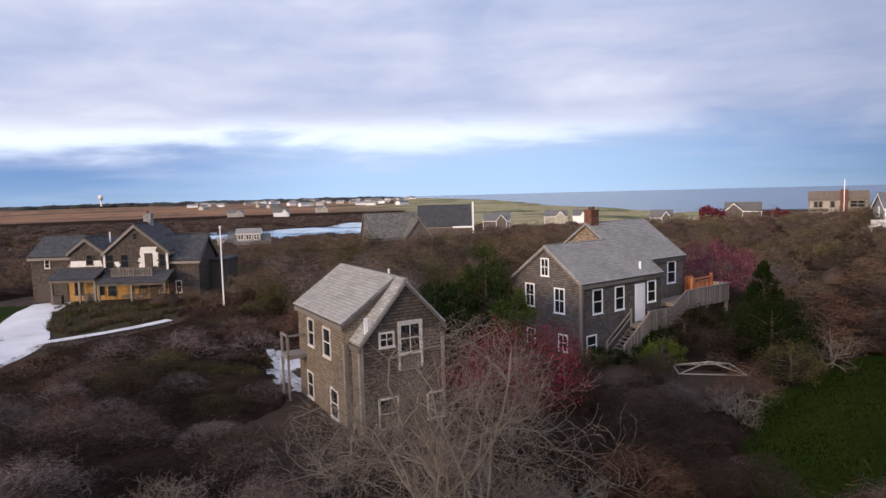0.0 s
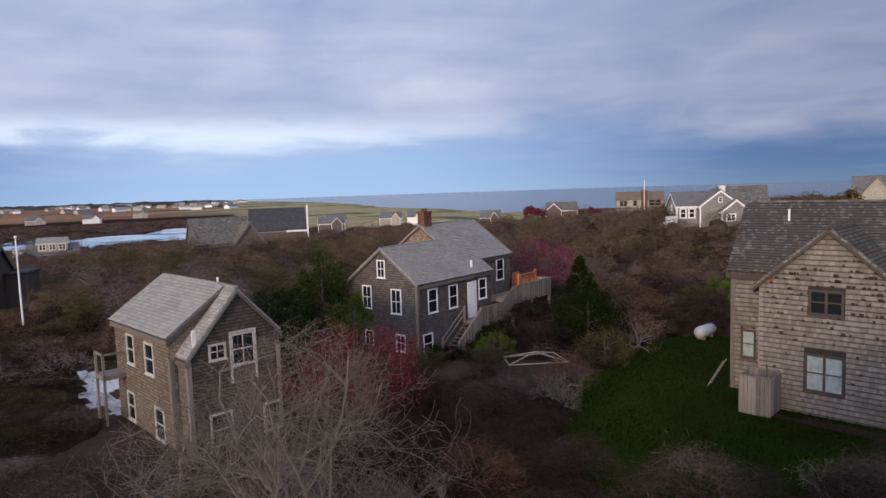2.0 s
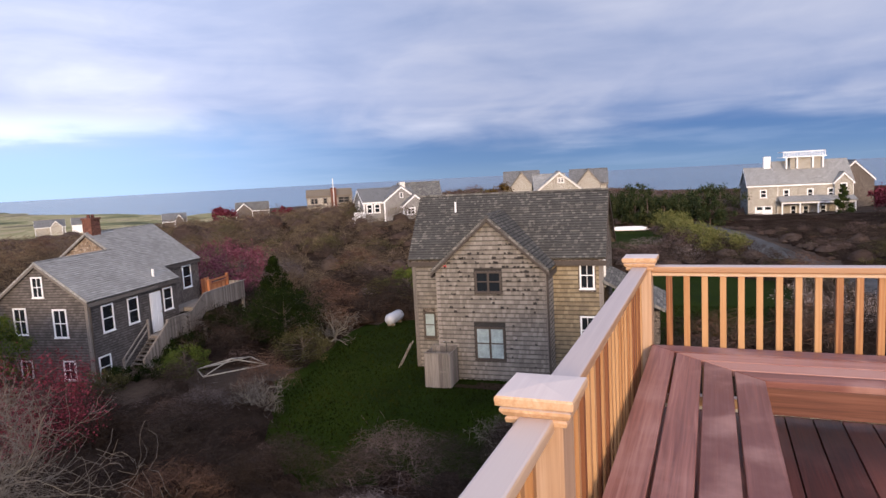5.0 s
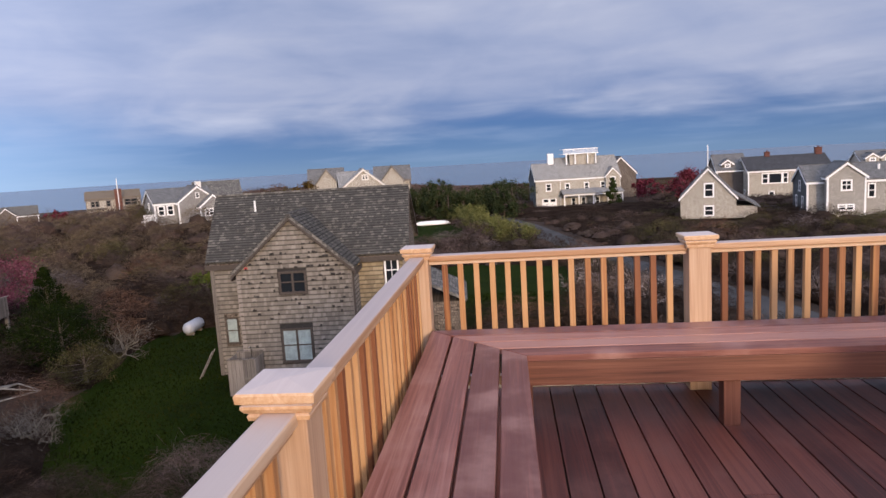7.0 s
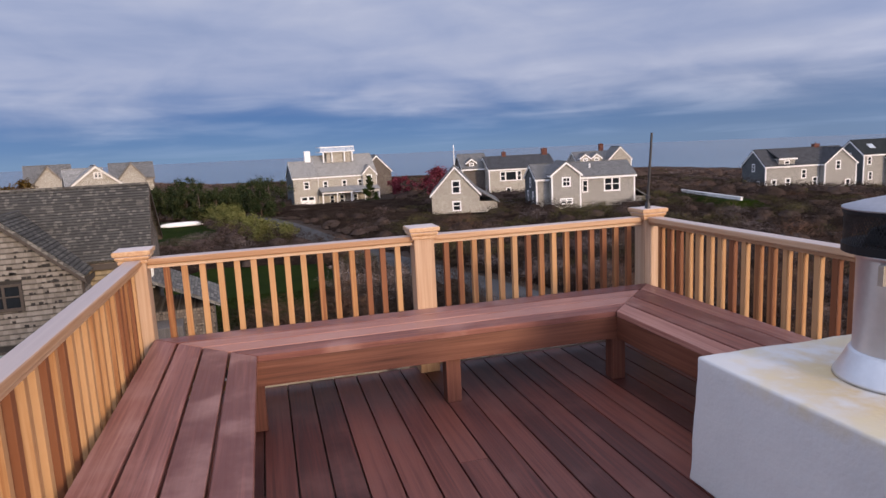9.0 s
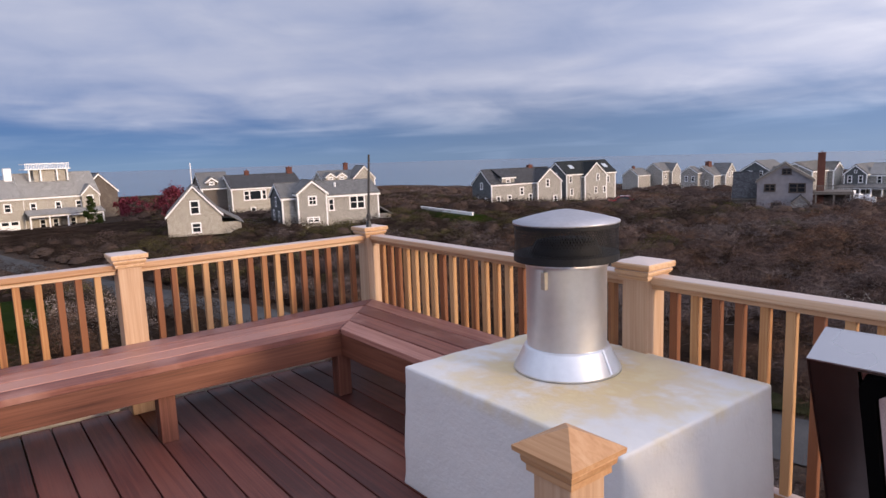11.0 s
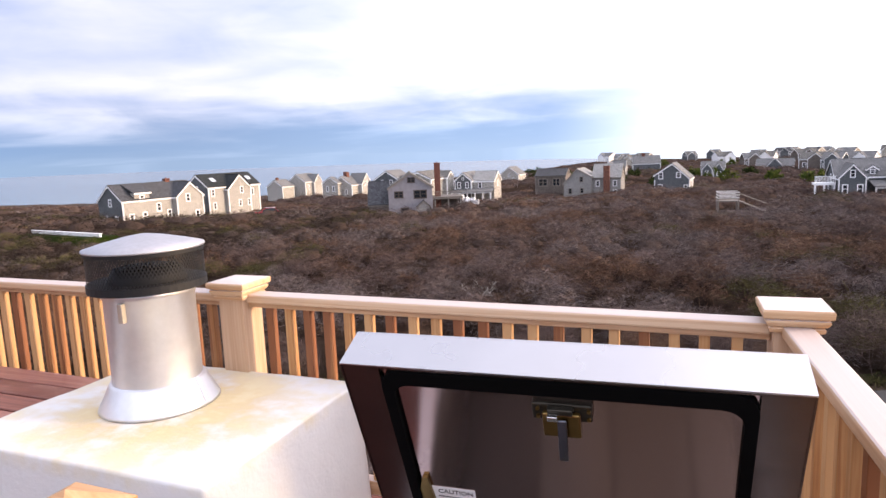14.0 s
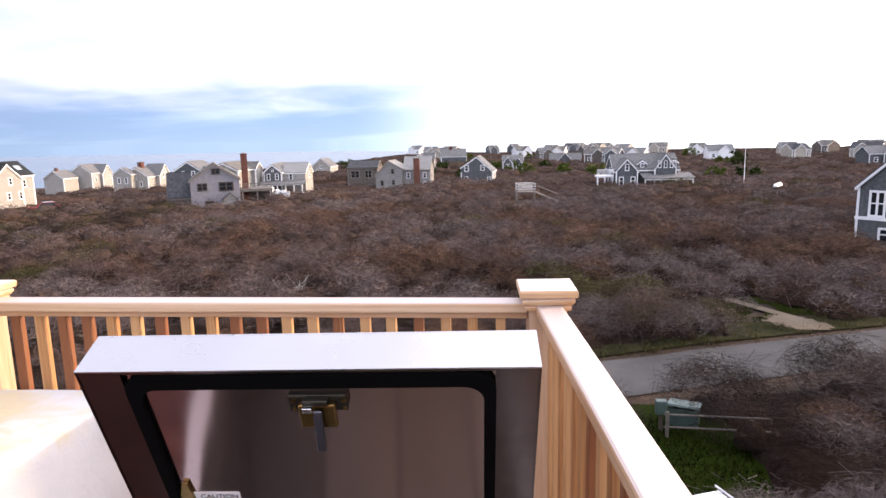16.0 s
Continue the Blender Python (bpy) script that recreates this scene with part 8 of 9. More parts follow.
        k = (r > r0) & (r <= r1) & ((deg > -22) | (deg < -138))
        x, y = x[k], y[k]
        k = open_ground(x, y) & (ground_z(x, y) > -13.0)
        x, y = x[k], y[k]
        size = b0 + (b1 - b0) * rng.beta(1.6, 2.2, len(x))
        h = size * rng.uniform(0.62, 1.0, len(x)) * (0.62 + 0.30 * canopy_height(x, y)) * np.interp(np.hypot(x, y), [40, 70, 120, 200], [1.0, 0.72, 0.46, 0.34]) * (1 + 1.0 * ease(y, 26, 44) * ease(x, 6, 16) * (1 - ease(y, 92, 125))) + 0.2
        # scrub kept low beside the drives
        beside = np.minimum(np.minimum(line_dist(DRIVE, x, y + 2.5), line_dist(DRIVE_B, x, y + 2.5)), 0.9 + line_dist(YARD_SHELL[2:5], x, y + 2.0))
        h = h * (0.30 + 0.70 * ease(beside, 4.0, 7.5))
        h = h * (1 - 0.68 * ((x > 86) & (x < 118) & (y > -24) & (y < 3)))
        c = np.stack([x, y, ground_z(x, y) + 0.1 * h], -1)
        drift = np.array([noise.noise((a * 0.07, b * 0.07, 21.0)) for a, b in zip(x, y)])
        green = np.array([noise.noise((a * 0.10, b * 0.10, 44.0)) for a, b in zip(x, y)]) + 0.3 * ease(y, 10, 40)
        pick = drift + rng.normal(0, 0.28, len(x))
        sort = np.where(pick > 0.22, 2, np.where(pick < -0.20, 1, 0))
        sort = np.where(green + rng.normal(0, 0.12, len(x)) > 0.52, 3, sort)
        away = np.hypot(x, y)
        # greener growth on the eastern shore slope, dark twigs for its cloud shade
        east = (x > 40) & (y < 2) & (y > -95)
        pickm = rng.uniform(0, 1, len(x))
        sort = np.where(east & (pickm < 0.62), 4, np.where(east & (pickm < 0.82), 3, sort))
        # below the house more dark twigs, its shade put into their colour
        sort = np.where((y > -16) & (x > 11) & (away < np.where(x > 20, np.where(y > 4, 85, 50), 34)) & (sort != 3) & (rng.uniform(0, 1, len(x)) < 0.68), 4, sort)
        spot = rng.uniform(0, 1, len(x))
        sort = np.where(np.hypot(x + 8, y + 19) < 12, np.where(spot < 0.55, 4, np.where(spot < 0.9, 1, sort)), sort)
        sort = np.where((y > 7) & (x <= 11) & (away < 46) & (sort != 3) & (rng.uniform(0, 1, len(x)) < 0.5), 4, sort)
        sort = np.where((y > 24) & (away >= 50) & (away < 140) & (rng.uniform(0, 1, len(x)) < 0.65), 5, sort)
        for q in range(6):
            for i in np.nonzero(sort == q)[0]:
                n = int(dens * size[i] ** 2)
                if n:
                    got[q].append(twigs(c[i:i + 1], size[i:i + 1], h[i:i + 1], n, np.array([w]), rng)[0])
        core = np.interp(r0, [0, 60, 120], [0.26, 0.53, 0.72])
        turn = rng.uniform(0, 6.28, len(x))
        cs, sn = np.cos(turn)[:, None], np.sin(turn)[:, None]
        jit = rng.uniform(0.82, 1.12, (len(x), len(dome)))
        core = core * np.where(size < 1.15, 0.72, 1.0)[:, None]
        sz, hh = size[:, None] * core * jit, h[:, None] * core * jit
        v = np.stack([(dome[:, 0] * cs - dome[:, 1] * sn) * sz, (dome[:, 0] * sn + dome[:, 1] * cs) * sz, dome[:, 2] * hh], -1) + c[:, None]
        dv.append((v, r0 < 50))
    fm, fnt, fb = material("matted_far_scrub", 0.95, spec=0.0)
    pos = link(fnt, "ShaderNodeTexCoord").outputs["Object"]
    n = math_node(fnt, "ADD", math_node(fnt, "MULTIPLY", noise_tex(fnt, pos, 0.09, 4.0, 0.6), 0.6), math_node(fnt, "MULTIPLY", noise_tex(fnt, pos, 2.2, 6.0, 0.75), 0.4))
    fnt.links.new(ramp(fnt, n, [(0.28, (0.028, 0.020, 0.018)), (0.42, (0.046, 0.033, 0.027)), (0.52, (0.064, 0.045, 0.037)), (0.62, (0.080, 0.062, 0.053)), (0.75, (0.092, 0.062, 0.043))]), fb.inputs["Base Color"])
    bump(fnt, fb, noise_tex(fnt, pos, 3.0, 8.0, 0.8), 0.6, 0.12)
    # near hearts coloured dark as inner shade, far ones lighter as if sunlit
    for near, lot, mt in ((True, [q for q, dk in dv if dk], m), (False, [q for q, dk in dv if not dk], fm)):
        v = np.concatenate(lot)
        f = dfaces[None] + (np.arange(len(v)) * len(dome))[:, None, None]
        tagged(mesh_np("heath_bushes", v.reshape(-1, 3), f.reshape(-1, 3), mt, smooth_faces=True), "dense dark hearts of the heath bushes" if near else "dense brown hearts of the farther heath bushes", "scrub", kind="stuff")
    for (nm, mt, label), vs in zip(kinds, got):
        v = np.concatenate(vs)
        tagged(mesh_np(nm, v, np.arange(len(v)).reshape(-1, 3), mt), label, "scrub", kind="stuff")


build_thicket()


def tube(verts, faces, pts, radii, sides):
    base = sum(len(v) for v in verts)
    pts = np.asarray(pts, float)
    d = np.gradient(pts, axis=0)
    d /= np.linalg.norm(d, axis=1)[:, None] + 1e-9
    ref = np.array([0.31, 0.17, 0.94]) if abs(d[0][2]) < 0.9 else np.array([0.9, 0.3, 0.1])
    s = np.cross(d, ref)
    s /= np.linalg.norm(s, axis=1)[:, None]
    t = np.cross(d, s)
    ang = np.linspace(0, 2 * np.pi, sides, endpoint=False)
    ring = pts[:, None] + np.asarray(radii)[:, None, None] * (s[:, None] * np.cos(ang)[None, :, None] + t[:, None] * np.sin(ang)[None, :, None])
    verts.append(ring.reshape(-1, 3))
    n = len(pts)
    for i in range(n - 1):
        for j in range(sides):
            k = (j + 1) % sides
            faces.append((base + i * sides + j, base + i * sides + k, base + (i + 1) * sides + k, base + (i + 1) * sides + j))


def grow(rng, start, direction, length, radius, level, out, bend=0.5, rise=0.25, kids=(5, 6, 5), seg=7):
    """Collect tapered, crooked limbs; out[level] takes (points, radii)."""
    pts, d = [np.array(start, float)], np.array(direction, float)
    for i in range(seg):
        d = d + rng.normal(0, bend, 3) * 0.5 + np.array([0, 0, rise * 0.18])
        d /= np.linalg.norm(d)
        pts.append(pts[-1] + d * length / seg)
    radii = np.linspace(radius, radius * 0.35, len(pts))
    out.setdefault(level, []).append((np.array(pts), radii))
    if level >= len(kids):
        return
    for k in range(kids[level]):
        i = rng.integers(2, seg + 1)
        base, along = pts[i], pts[i] - pts[i - 1]
        along /= np.linalg.norm(along)
        off = rng.normal(0, 1, 3)
        off -= along * (off @ along)
        off /= np.linalg.norm(off)
        spread = rng.uniform(0.55, 1.1)
        nd = along * math.cos(spread) + off * math.sin(spread)
        nd[2] = nd[2] * 0.8 + 0.12
        grow(rng, base, nd / np.linalg.norm(nd), length * rng.uniform(0.45, 0.75), radii[i] * 0.68, level + 1, out, bend, rise, kids, seg)


def bare_tree(x, y, height, seed, label, stems=5, kids=(5, 6, 5), mat=None, lean=0.6, r=0.09, z=None, bend=0.58, cap=0.78, dome=None):
    rng = np.random.default_rng(seed)
    out = {}
    z = ground_at(x, y) - 0.1 if z is None else z
    for s in range(stems):
        a = 2 * np.pi * (s + rng.uniform(0, 0.6)) / stems
        d = np.array([math.cos(a) * lean * rng.uniform(0.5, 1.2), math.sin(a) * lean * rng.uniform(0.5, 1.2), 1.0])
        grow(rng, (x + 0.15 * math.cos(a), y + 0.15 * math.sin(a), z), d / np.linalg.norm(d), height * rng.uniform(0.5, 0.68), r * rng.uniform(0.7, 1.1), 0, out, bend=bend, rise=0.3, kids=kids, seg=8)
    top = z + height * cap
    if dome:
        wide, high, mid = dome
        cut = {}
        for lv, lst in out.items():
            for pts, rad in lst:
                up = np.maximum(pts[:, 2] - z - mid, 0) / (high - mid)
                inside = np.hypot(np.hypot(pts[:, 0] - x, pts[:, 1] - y) / wide, up) < rng.uniform(0.86, 1.04)
                n = len(pts) if inside.all() else int(np.argmin(inside))
                if n >= 3 and (inside[0] or lv == 0):
                    cut.setdefault(lv, []).append((pts[:n], rad[:n] if n == len(pts) else rad[:n] * np.linspace(1, 0.15, n)))
        out = cut
    else:
        out = {lv: [q for q in lst if q[0][:, 2].max() < top] for lv, lst in out.items()}
    t = empty("tree", (x, y, z))
    tagged(t, label, "tree")
    off = np.array([x, y, z])
    for lv, nm, sides in ((0, "trunk", 7), (1, "limb", 5)):
        for pts, rad in out.get(lv, []):
            vs, fs = [], []
            tube(vs, fs, pts - off, np.maximum(rad, 0.006), sides)
            mesh_np(nm, np.concatenate(vs), np.array(fs), mat or BARK_PALE, t, True)
    vs, fs, n = [], [], 0
    for lv in (2, 3):
        for pts, rad in out.get(lv, []):
            one, f1 = [], []
            tube(one, f1, pts[::2] - off, np.maximum(rad[::2] * 0.8, 0.0042), 3)
            vs.append(one[0])
            fs.append(np.array(f1) + n)
            n += len(one[0])
    if vs:
        tagged(mesh_np("twig_mass", np.concatenate(vs), np.concatenate(fs), mat or BARK_TWIG, t, True), kind="stuff")
    return t


def leafy(x, y, rx, ry, h, seed, label, mat, n=5000, leaf=0.09, trunk=True, cone=False, name="tree", cat="tree", low=0.15, z=None):
    """A crown of many separate leaf blades round limbs, ragged in outline."""
    rng = np.random.default_rng(seed)
    z = ground_at(x, y) - 0.05 if z is None else z
    t = empty(name, (x, y, z))
    tagged(t, label, cat)
    clumps = max(24, n // 110)
    cdir = rng.normal(0, 1, (clumps, 3))
    cdir /= np.linalg.norm(cdir, axis=1)[:, None]
    rad = rng.uniform(0.25, 1.0, clumps) ** 0.5
    if cone:
        hz = rng.uniform(0.02, 1.0, clumps)
        aa = rng.uniform(0, 2 * np.pi, clumps)
        prof = (1 - hz) ** 0.75 * (0.75 + 0.25 * rng.uniform(0, 1, clumps)) * rad
        cc = np.stack([prof * np.cos(aa) * rx, prof * np.sin(aa) * ry, h * (low + (1 - low) * hz)], -1)
        cs = np.full(clumps, 0.16) * h * (1.1 - hz)[:] * 0.6 + 0.12
    else:
        cc = np.stack([cdir[:, 0] * rx * rad, cdir[:, 1] * ry * rad, h * (low + (1 - low) * (0.5 + 0.5 * cdir[:, 2] * rad))], -1)
        cs = rng.uniform(0.14, 0.28, clumps) * (rx + ry) / 2 + 0.05
    k = rng.integers(0, clumps, n)
    p = cc[k] + rng.normal(0, 0.42, (n, 3)) * cs[k][:, None]
    p[:, 2] = np.maximum(p[:, 2], 0.05)
    u = rng.normal(0, 1, (n, 3))
    u /= np.linalg.norm(u, axis=1)[:, None]
    w = np.cross(u, rng.normal(0, 1, (n, 3)))
    w /= np.linalg.norm(w, axis=1)[:, None]
    s = leaf * rng.uniform(0.6, 1.5, n)[:, None]
    v = np.stack([p - u * s, p + w * s * 0.5, p + u * s, p - w * s * 0.5], 1).reshape(-1, 3)
    mesh_np("crown", v, np.arange(4 * n).reshape(-1, 4), mat, t)
    if trunk:
        vs, fs = [], []
        tube(vs, fs, [(0, 0, 0), (0.05, 0.02, h * 0.3), (0, 0, h * 0.6), (0.02, 0, h * 0.9)], [0.05 * h ** 0.6, 0.04 * h ** 0.6, 0.022 * h ** 0.6, 0.01], 7)
        mesh_np("trunk", np.concatenate(vs), np.array(fs), BARK_DARK, t, True)
        for c in cc[:: max(1, clumps // 14)]:
            vs, fs = [], []
            st = np.array([0, 0, min(c[2] * 0.7, h * 0.6)])
            tube(vs, fs, [st, (st + c) / 2 + rng.normal(0, 0.08, 3), c], [0.022, 0.014, 0.006], 4)
            mesh_np("limb", np.concatenate(vs), np.array(fs), BARK_DARK, t, True)
    return t


bare_tree(9.2, 10.6, 8.6, 11, "large leafless grey tree with many crooked branches", 10, (7, 8, 7), lean=0.60, r=0.058, bend=0.55, dome=(4.5, 6.0, 2.6))
bare_tree(12.0, 10.8, 2.4, 12, "leafless grey shrub-like tree beside the large one", 7, (6, 6, 6), lean=0.9, r=0.08)
bare_tree(5.6, 11.0, 3.2, 15, "low leafless grey tree spreading over the scrub", 8, (6, 6, 5), lean=1.25, r=0.085)
bare_tree(3.0, 14.5, 2.6, 17, "sprawling leafless grey bush in the scrub", 6, (5, 6, 5), lean=1.2, r=0.06)
bare_tree(8.0, 15.6, 4.2, 18, "slender leafless tree against the cottage wall", 5, (6, 6, 5), lean=0.45, r=0.05)
bare_tree(32.4, 17.0, 2.6, 13, "pale lichened leafless shrub tree", 6, (5, 5, 4), lean=0.8, r=0.06)
bare_tree(22.0, 13.6, 1.9, 14, "low pale leafless twiggy bush", 6, (5, 5, 4), lean=0.9, r=0.05)
bare_tree(29.0, 3.3, 1.3, 19, "small leafless shrub at the old house's foot", 5, (5, 5, 4), lean=0.7, r=0.025)
bare_tree(21.3, 3.4, 1.5, 16, "small leafless grey bush on the lawn's edge", 6, (5, 5, 4), lean=0.9, r=0.04)
leafy(15.2, 17.6, 2.9, 2.4, 3.9, 21, "crabapple tree in deep red leaf and blossom", RED_LEAF, 15000, 0.032)
leafy(40.2, 30.6, 3.2, 3.0, 4.6, 22, "cherry tree in pink blossom", PINK_LEAF, 9000, 0.065)
leafy(16.4, 27.0, 1.35, 1.35, 4.6, 23, "dark green bushy cedar among the scrub", CEDAR_LEAF, 12000, 0.05, low=0.02)
leafy(18.0, 27.9, 1.1, 1.1, 4.2, 35, "dark green cedar leaning on its neighbour", CEDAR_LEAF, 8000, 0.05, low=0.02)
leafy(20.9, 29.6, 1.75, 1.6, 5.6, 24, "tall dark green cedar beside the grey house", CEDAR_LEAF, 15000, 0.055, low=0.02)
leafy(20.0, 25.4, 1.35, 1.3, 3.9, 25, "fresh yellow-green leafing shrub", BRIGHT_LEAF, 9000, 0.045, low=0.02)
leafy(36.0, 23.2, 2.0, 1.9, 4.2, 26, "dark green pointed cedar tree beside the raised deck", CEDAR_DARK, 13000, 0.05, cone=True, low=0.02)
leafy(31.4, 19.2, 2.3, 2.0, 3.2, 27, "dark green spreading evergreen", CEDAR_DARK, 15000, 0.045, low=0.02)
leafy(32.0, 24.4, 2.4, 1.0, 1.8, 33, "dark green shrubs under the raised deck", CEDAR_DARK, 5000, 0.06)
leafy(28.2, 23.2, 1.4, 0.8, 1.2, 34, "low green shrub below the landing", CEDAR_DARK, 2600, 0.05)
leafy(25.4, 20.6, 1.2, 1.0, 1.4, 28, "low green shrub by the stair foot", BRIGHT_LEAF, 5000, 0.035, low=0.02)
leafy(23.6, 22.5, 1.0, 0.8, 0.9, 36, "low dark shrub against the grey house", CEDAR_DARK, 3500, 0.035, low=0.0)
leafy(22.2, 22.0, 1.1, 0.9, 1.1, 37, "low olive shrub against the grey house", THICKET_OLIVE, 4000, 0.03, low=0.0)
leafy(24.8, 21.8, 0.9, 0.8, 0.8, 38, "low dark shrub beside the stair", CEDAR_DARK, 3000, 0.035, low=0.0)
leafy(28.4, 16.0, 1.8, 1.3, 1.9, 29, "olive-green low shrub in the scrub", THICKET_OLIVE, 7000, 0.03, low=0.02)
leafy(44.5, 18.0, 2.0, 1.6, 2.2, 30, "bright green shrub in the heath", BRIGHT_LEAF, 2600, 0.07)


def lawn_blades():
    """Short tufts that roughen the mown lawns."""
    rng = np.random.default_rng(77)
    pts = []
    for poly, n in ((LAWN_NEAR, 40000), (LAWN_BOX, 9000)):
        xs, ys = [p[0] for p in poly], [p[1] for p in poly]
        x, y = rng.uniform(min(xs), min(max(xs), 44), n * 2), rng.uniform(min(ys), max(ys), n * 2)
        k = in_poly(poly, x, y)
        pts.append(np.stack([x[k], y[k]], -1)[:n])
    p = np.concatenate(pts)
    c = np.stack([p[:, 0], p[:, 1], ground_z(p[:, 0], p[:, 1]) + 0.02], -1)
    a = rng.uniform(0, 2 * np.pi, len(c))
    side = np.stack([np.cos(a), np.sin(a), 0 * a], -1) * rng.uniform(0.012, 0.035, len(c))[:, None]
    tip = c + np.stack([rng.normal(0, 0.05, len(c)), rng.normal(0, 0.05, len(c)), rng.uniform(0.04, 0.13, len(c))], -1)
    v = np.stack([c - side, c + side, tip], 1).reshape(-1, 3)
    tagged(mesh_np("grass", v, np.arange(len(v)).reshape(-1, 3), GRASS_BLADE), "short uneven tufts of lawn grass", "grass", kind="stuff")


lawn_blades()


def verge_tufts():
    """Rough grass that overgrows the lane's edge and both sides of the sandy path."""
    rng = np.random.default_rng(78)
    for nm, mt, line, n, wide, tall, label in (("rough_grass", THICKET_OLIVE, VERGE, 15000, 0.75, 0.30, "rough olive tufts of grass along the lane"),
                                               ("green_grass", VERGE_GRASS, VERGE[2:6], 5000, 0.5, 0.16, "green grass at the lane's edge"),
                                               ("green_grass", VERGE_GRASS, [(x + 0.9, y - 0.1) for x, y in SANDY], 7000, 0.45, 0.18, "green grass beside the sandy path"),
                                               ("green_grass", VERGE_GRASS, [(x - 1.0, y - 0.5) for x, y in SANDY[1:]], 5000, 0.4, 0.18, "green grass beside the sandy path")):
        pts = np.array(line, float)
        leg = rng.integers(0, len(pts) - 1, n)
        u = rng.uniform(0, 1, n)[:, None]
        p = pts[leg] * (1 - u) + pts[leg + 1] * u + rng.normal(0, wide, (n, 2))
        clump = np.array([noise.noise((a * 1.3, b * 1.3, 6.0)) for a, b in p])
        k = (clump > -0.12) & (line_dist(ROAD, p[:, 0], p[:, 1]) > 1.62) & (line_dist(SANDY, p[:, 0], p[:, 1]) > 0.42) & ~in_poly(APRON, p[:, 0], p[:, 1])
        p, clump = p[k], clump[k]
        c = np.column_stack([p, ground_z(p[:, 0], p[:, 1]) + 0.04])
        a = rng.uniform(0, 2 * np.pi, len(c))
        side = np.stack([np.cos(a), np.sin(a), 0 * a], -1) * rng.uniform(0.006, 0.018, len(c))[:, None]
        up = rng.uniform(0.35, 1.0, len(c)) * tall * (0.8 + clump)
        tip = c + np.stack([rng.normal(0, 0.4, len(c)) * up, rng.normal(0, 0.4, len(c)) * up, up], -1)
        v = np.stack([c - side, c + side, tip], 1).reshape(-1, 3)
        tagged(mesh_np(nm, v, np.arange(len(v)).reshape(-1, 3), mt), label, "grass", kind="stuff")


verge_tufts()


def rough_lawn():
    """Uncut brown and olive grass before the porch house."""
    rng = np.random.default_rng(79)
    for nm, mt, n, label in (("rough_grass", THICKET_OLIVE, 9000, "uncut olive grass before the porch house"), ("rough_grass", THICKET, 7000, "dead brown stalks before the porch house")):
        p = np.column_stack([rng.uniform(-3.0, 6.6, 3 * n), rng.uniform(46, 60, 3 * n)])
        clump = np.array([noise.noise((a * 0.7, b * 0.7, 8.0)) for a, b in p])
        k = in_poly(LAWN_D, p[:, 0], p[:, 1]) & (clump > (-0.1 if mt is THICKET_OLIVE else 0.05))
        p = p[k][:n]
        c = np.column_stack([p, ground_z(p[:, 0], p[:, 1]) + 0.02])
        a = rng.uniform(0, 2 * np.pi, len(c))
        side = np.stack([np.cos(a), np.sin(a), 0 * a], -1) * rng.uniform(0.012, 0.03, len(c))[:, None]
        up = rng.uniform(0.12, 0.42, len(c))
        tip = c + np.stack([rng.normal(0, 0.4, len(c)) * up, rng.normal(0, 0.4, len(c)) * up, up], -1)
        v = np.stack([c - side, c + side, tip], 1).reshape(-1, 3)
        tagged(mesh_np(nm, v, np.arange(len(v)).reshape(-1, 3), mt), label, "grass", kind="stuff")


rough_lawn()


def far_woods():
    """A dark line of low woods along the northern horizon."""
    rng = np.random.default_rng(31)
    n, ring = 420, 7
    az = np.radians(rng.uniform(-24, 22, n))
    d = rng.uniform(1500, 1900, n)
    x, y = d * np.sin(az), d * np.cos(az)
    w, h = rng.uniform(14, 34, n), rng.uniform(3.5, 8.5, n)
    dome = [(math.cos(t) * r, math.sin(t) * r, q) for r, q in ((1.0, -0.1), (0.8, 0.7)) for t in np.linspace(0, 2 * np.pi, ring, endpoint=False)] + [(0, 0, 1.0)]
    dome = np.array(dome)
    f = [(i, (i + 1) % ring, ring + (i + 1) % ring) for i in range(ring)] + [(i, ring + (i + 1) % ring, ring + i) for i in range(ring)] + [(ring + i, ring + (i + 1) % ring, 2 * ring) for i in range(ring)]
    jit = rng.uniform(0.75, 1.2, (n, len(dome)))
    v = np.stack([x[:, None] + dome[:, 0] * w[:, None] * jit, y[:, None] + dome[:, 1] * w[:, None] * jit, ground_z(x, y)[:, None] + dome[:, 2] * h[:, None] * jit], -1)
    f = np.array(f)[None] + (np.arange(n) * len(dome))[:, None, None]
    tagged(mesh_np("far_woods", v.reshape(-1, 3), f.reshape(-1, 3), plain("distant_woods", (0.020, 0.021, 0.019), 0.95, vary=0.2, scale=0.05), smooth_faces=True), "dark line of low woods on the horizon", "woods", kind="stuff")


far_woods()

# ---------------- smaller things on the land ----------------
def place(name, x, y, label, cat, rz=0.0, lift=0.0, group=""):
    o = empty(name, (x, y, ground_at(x, y) + lift), rz)
    return tagged(o, label, cat, group)


TANK_PAINT = plain("chalky_tank_paint", (0.36, 0.38, 0.43), 0.45, vary=0.12, scale=3.0)


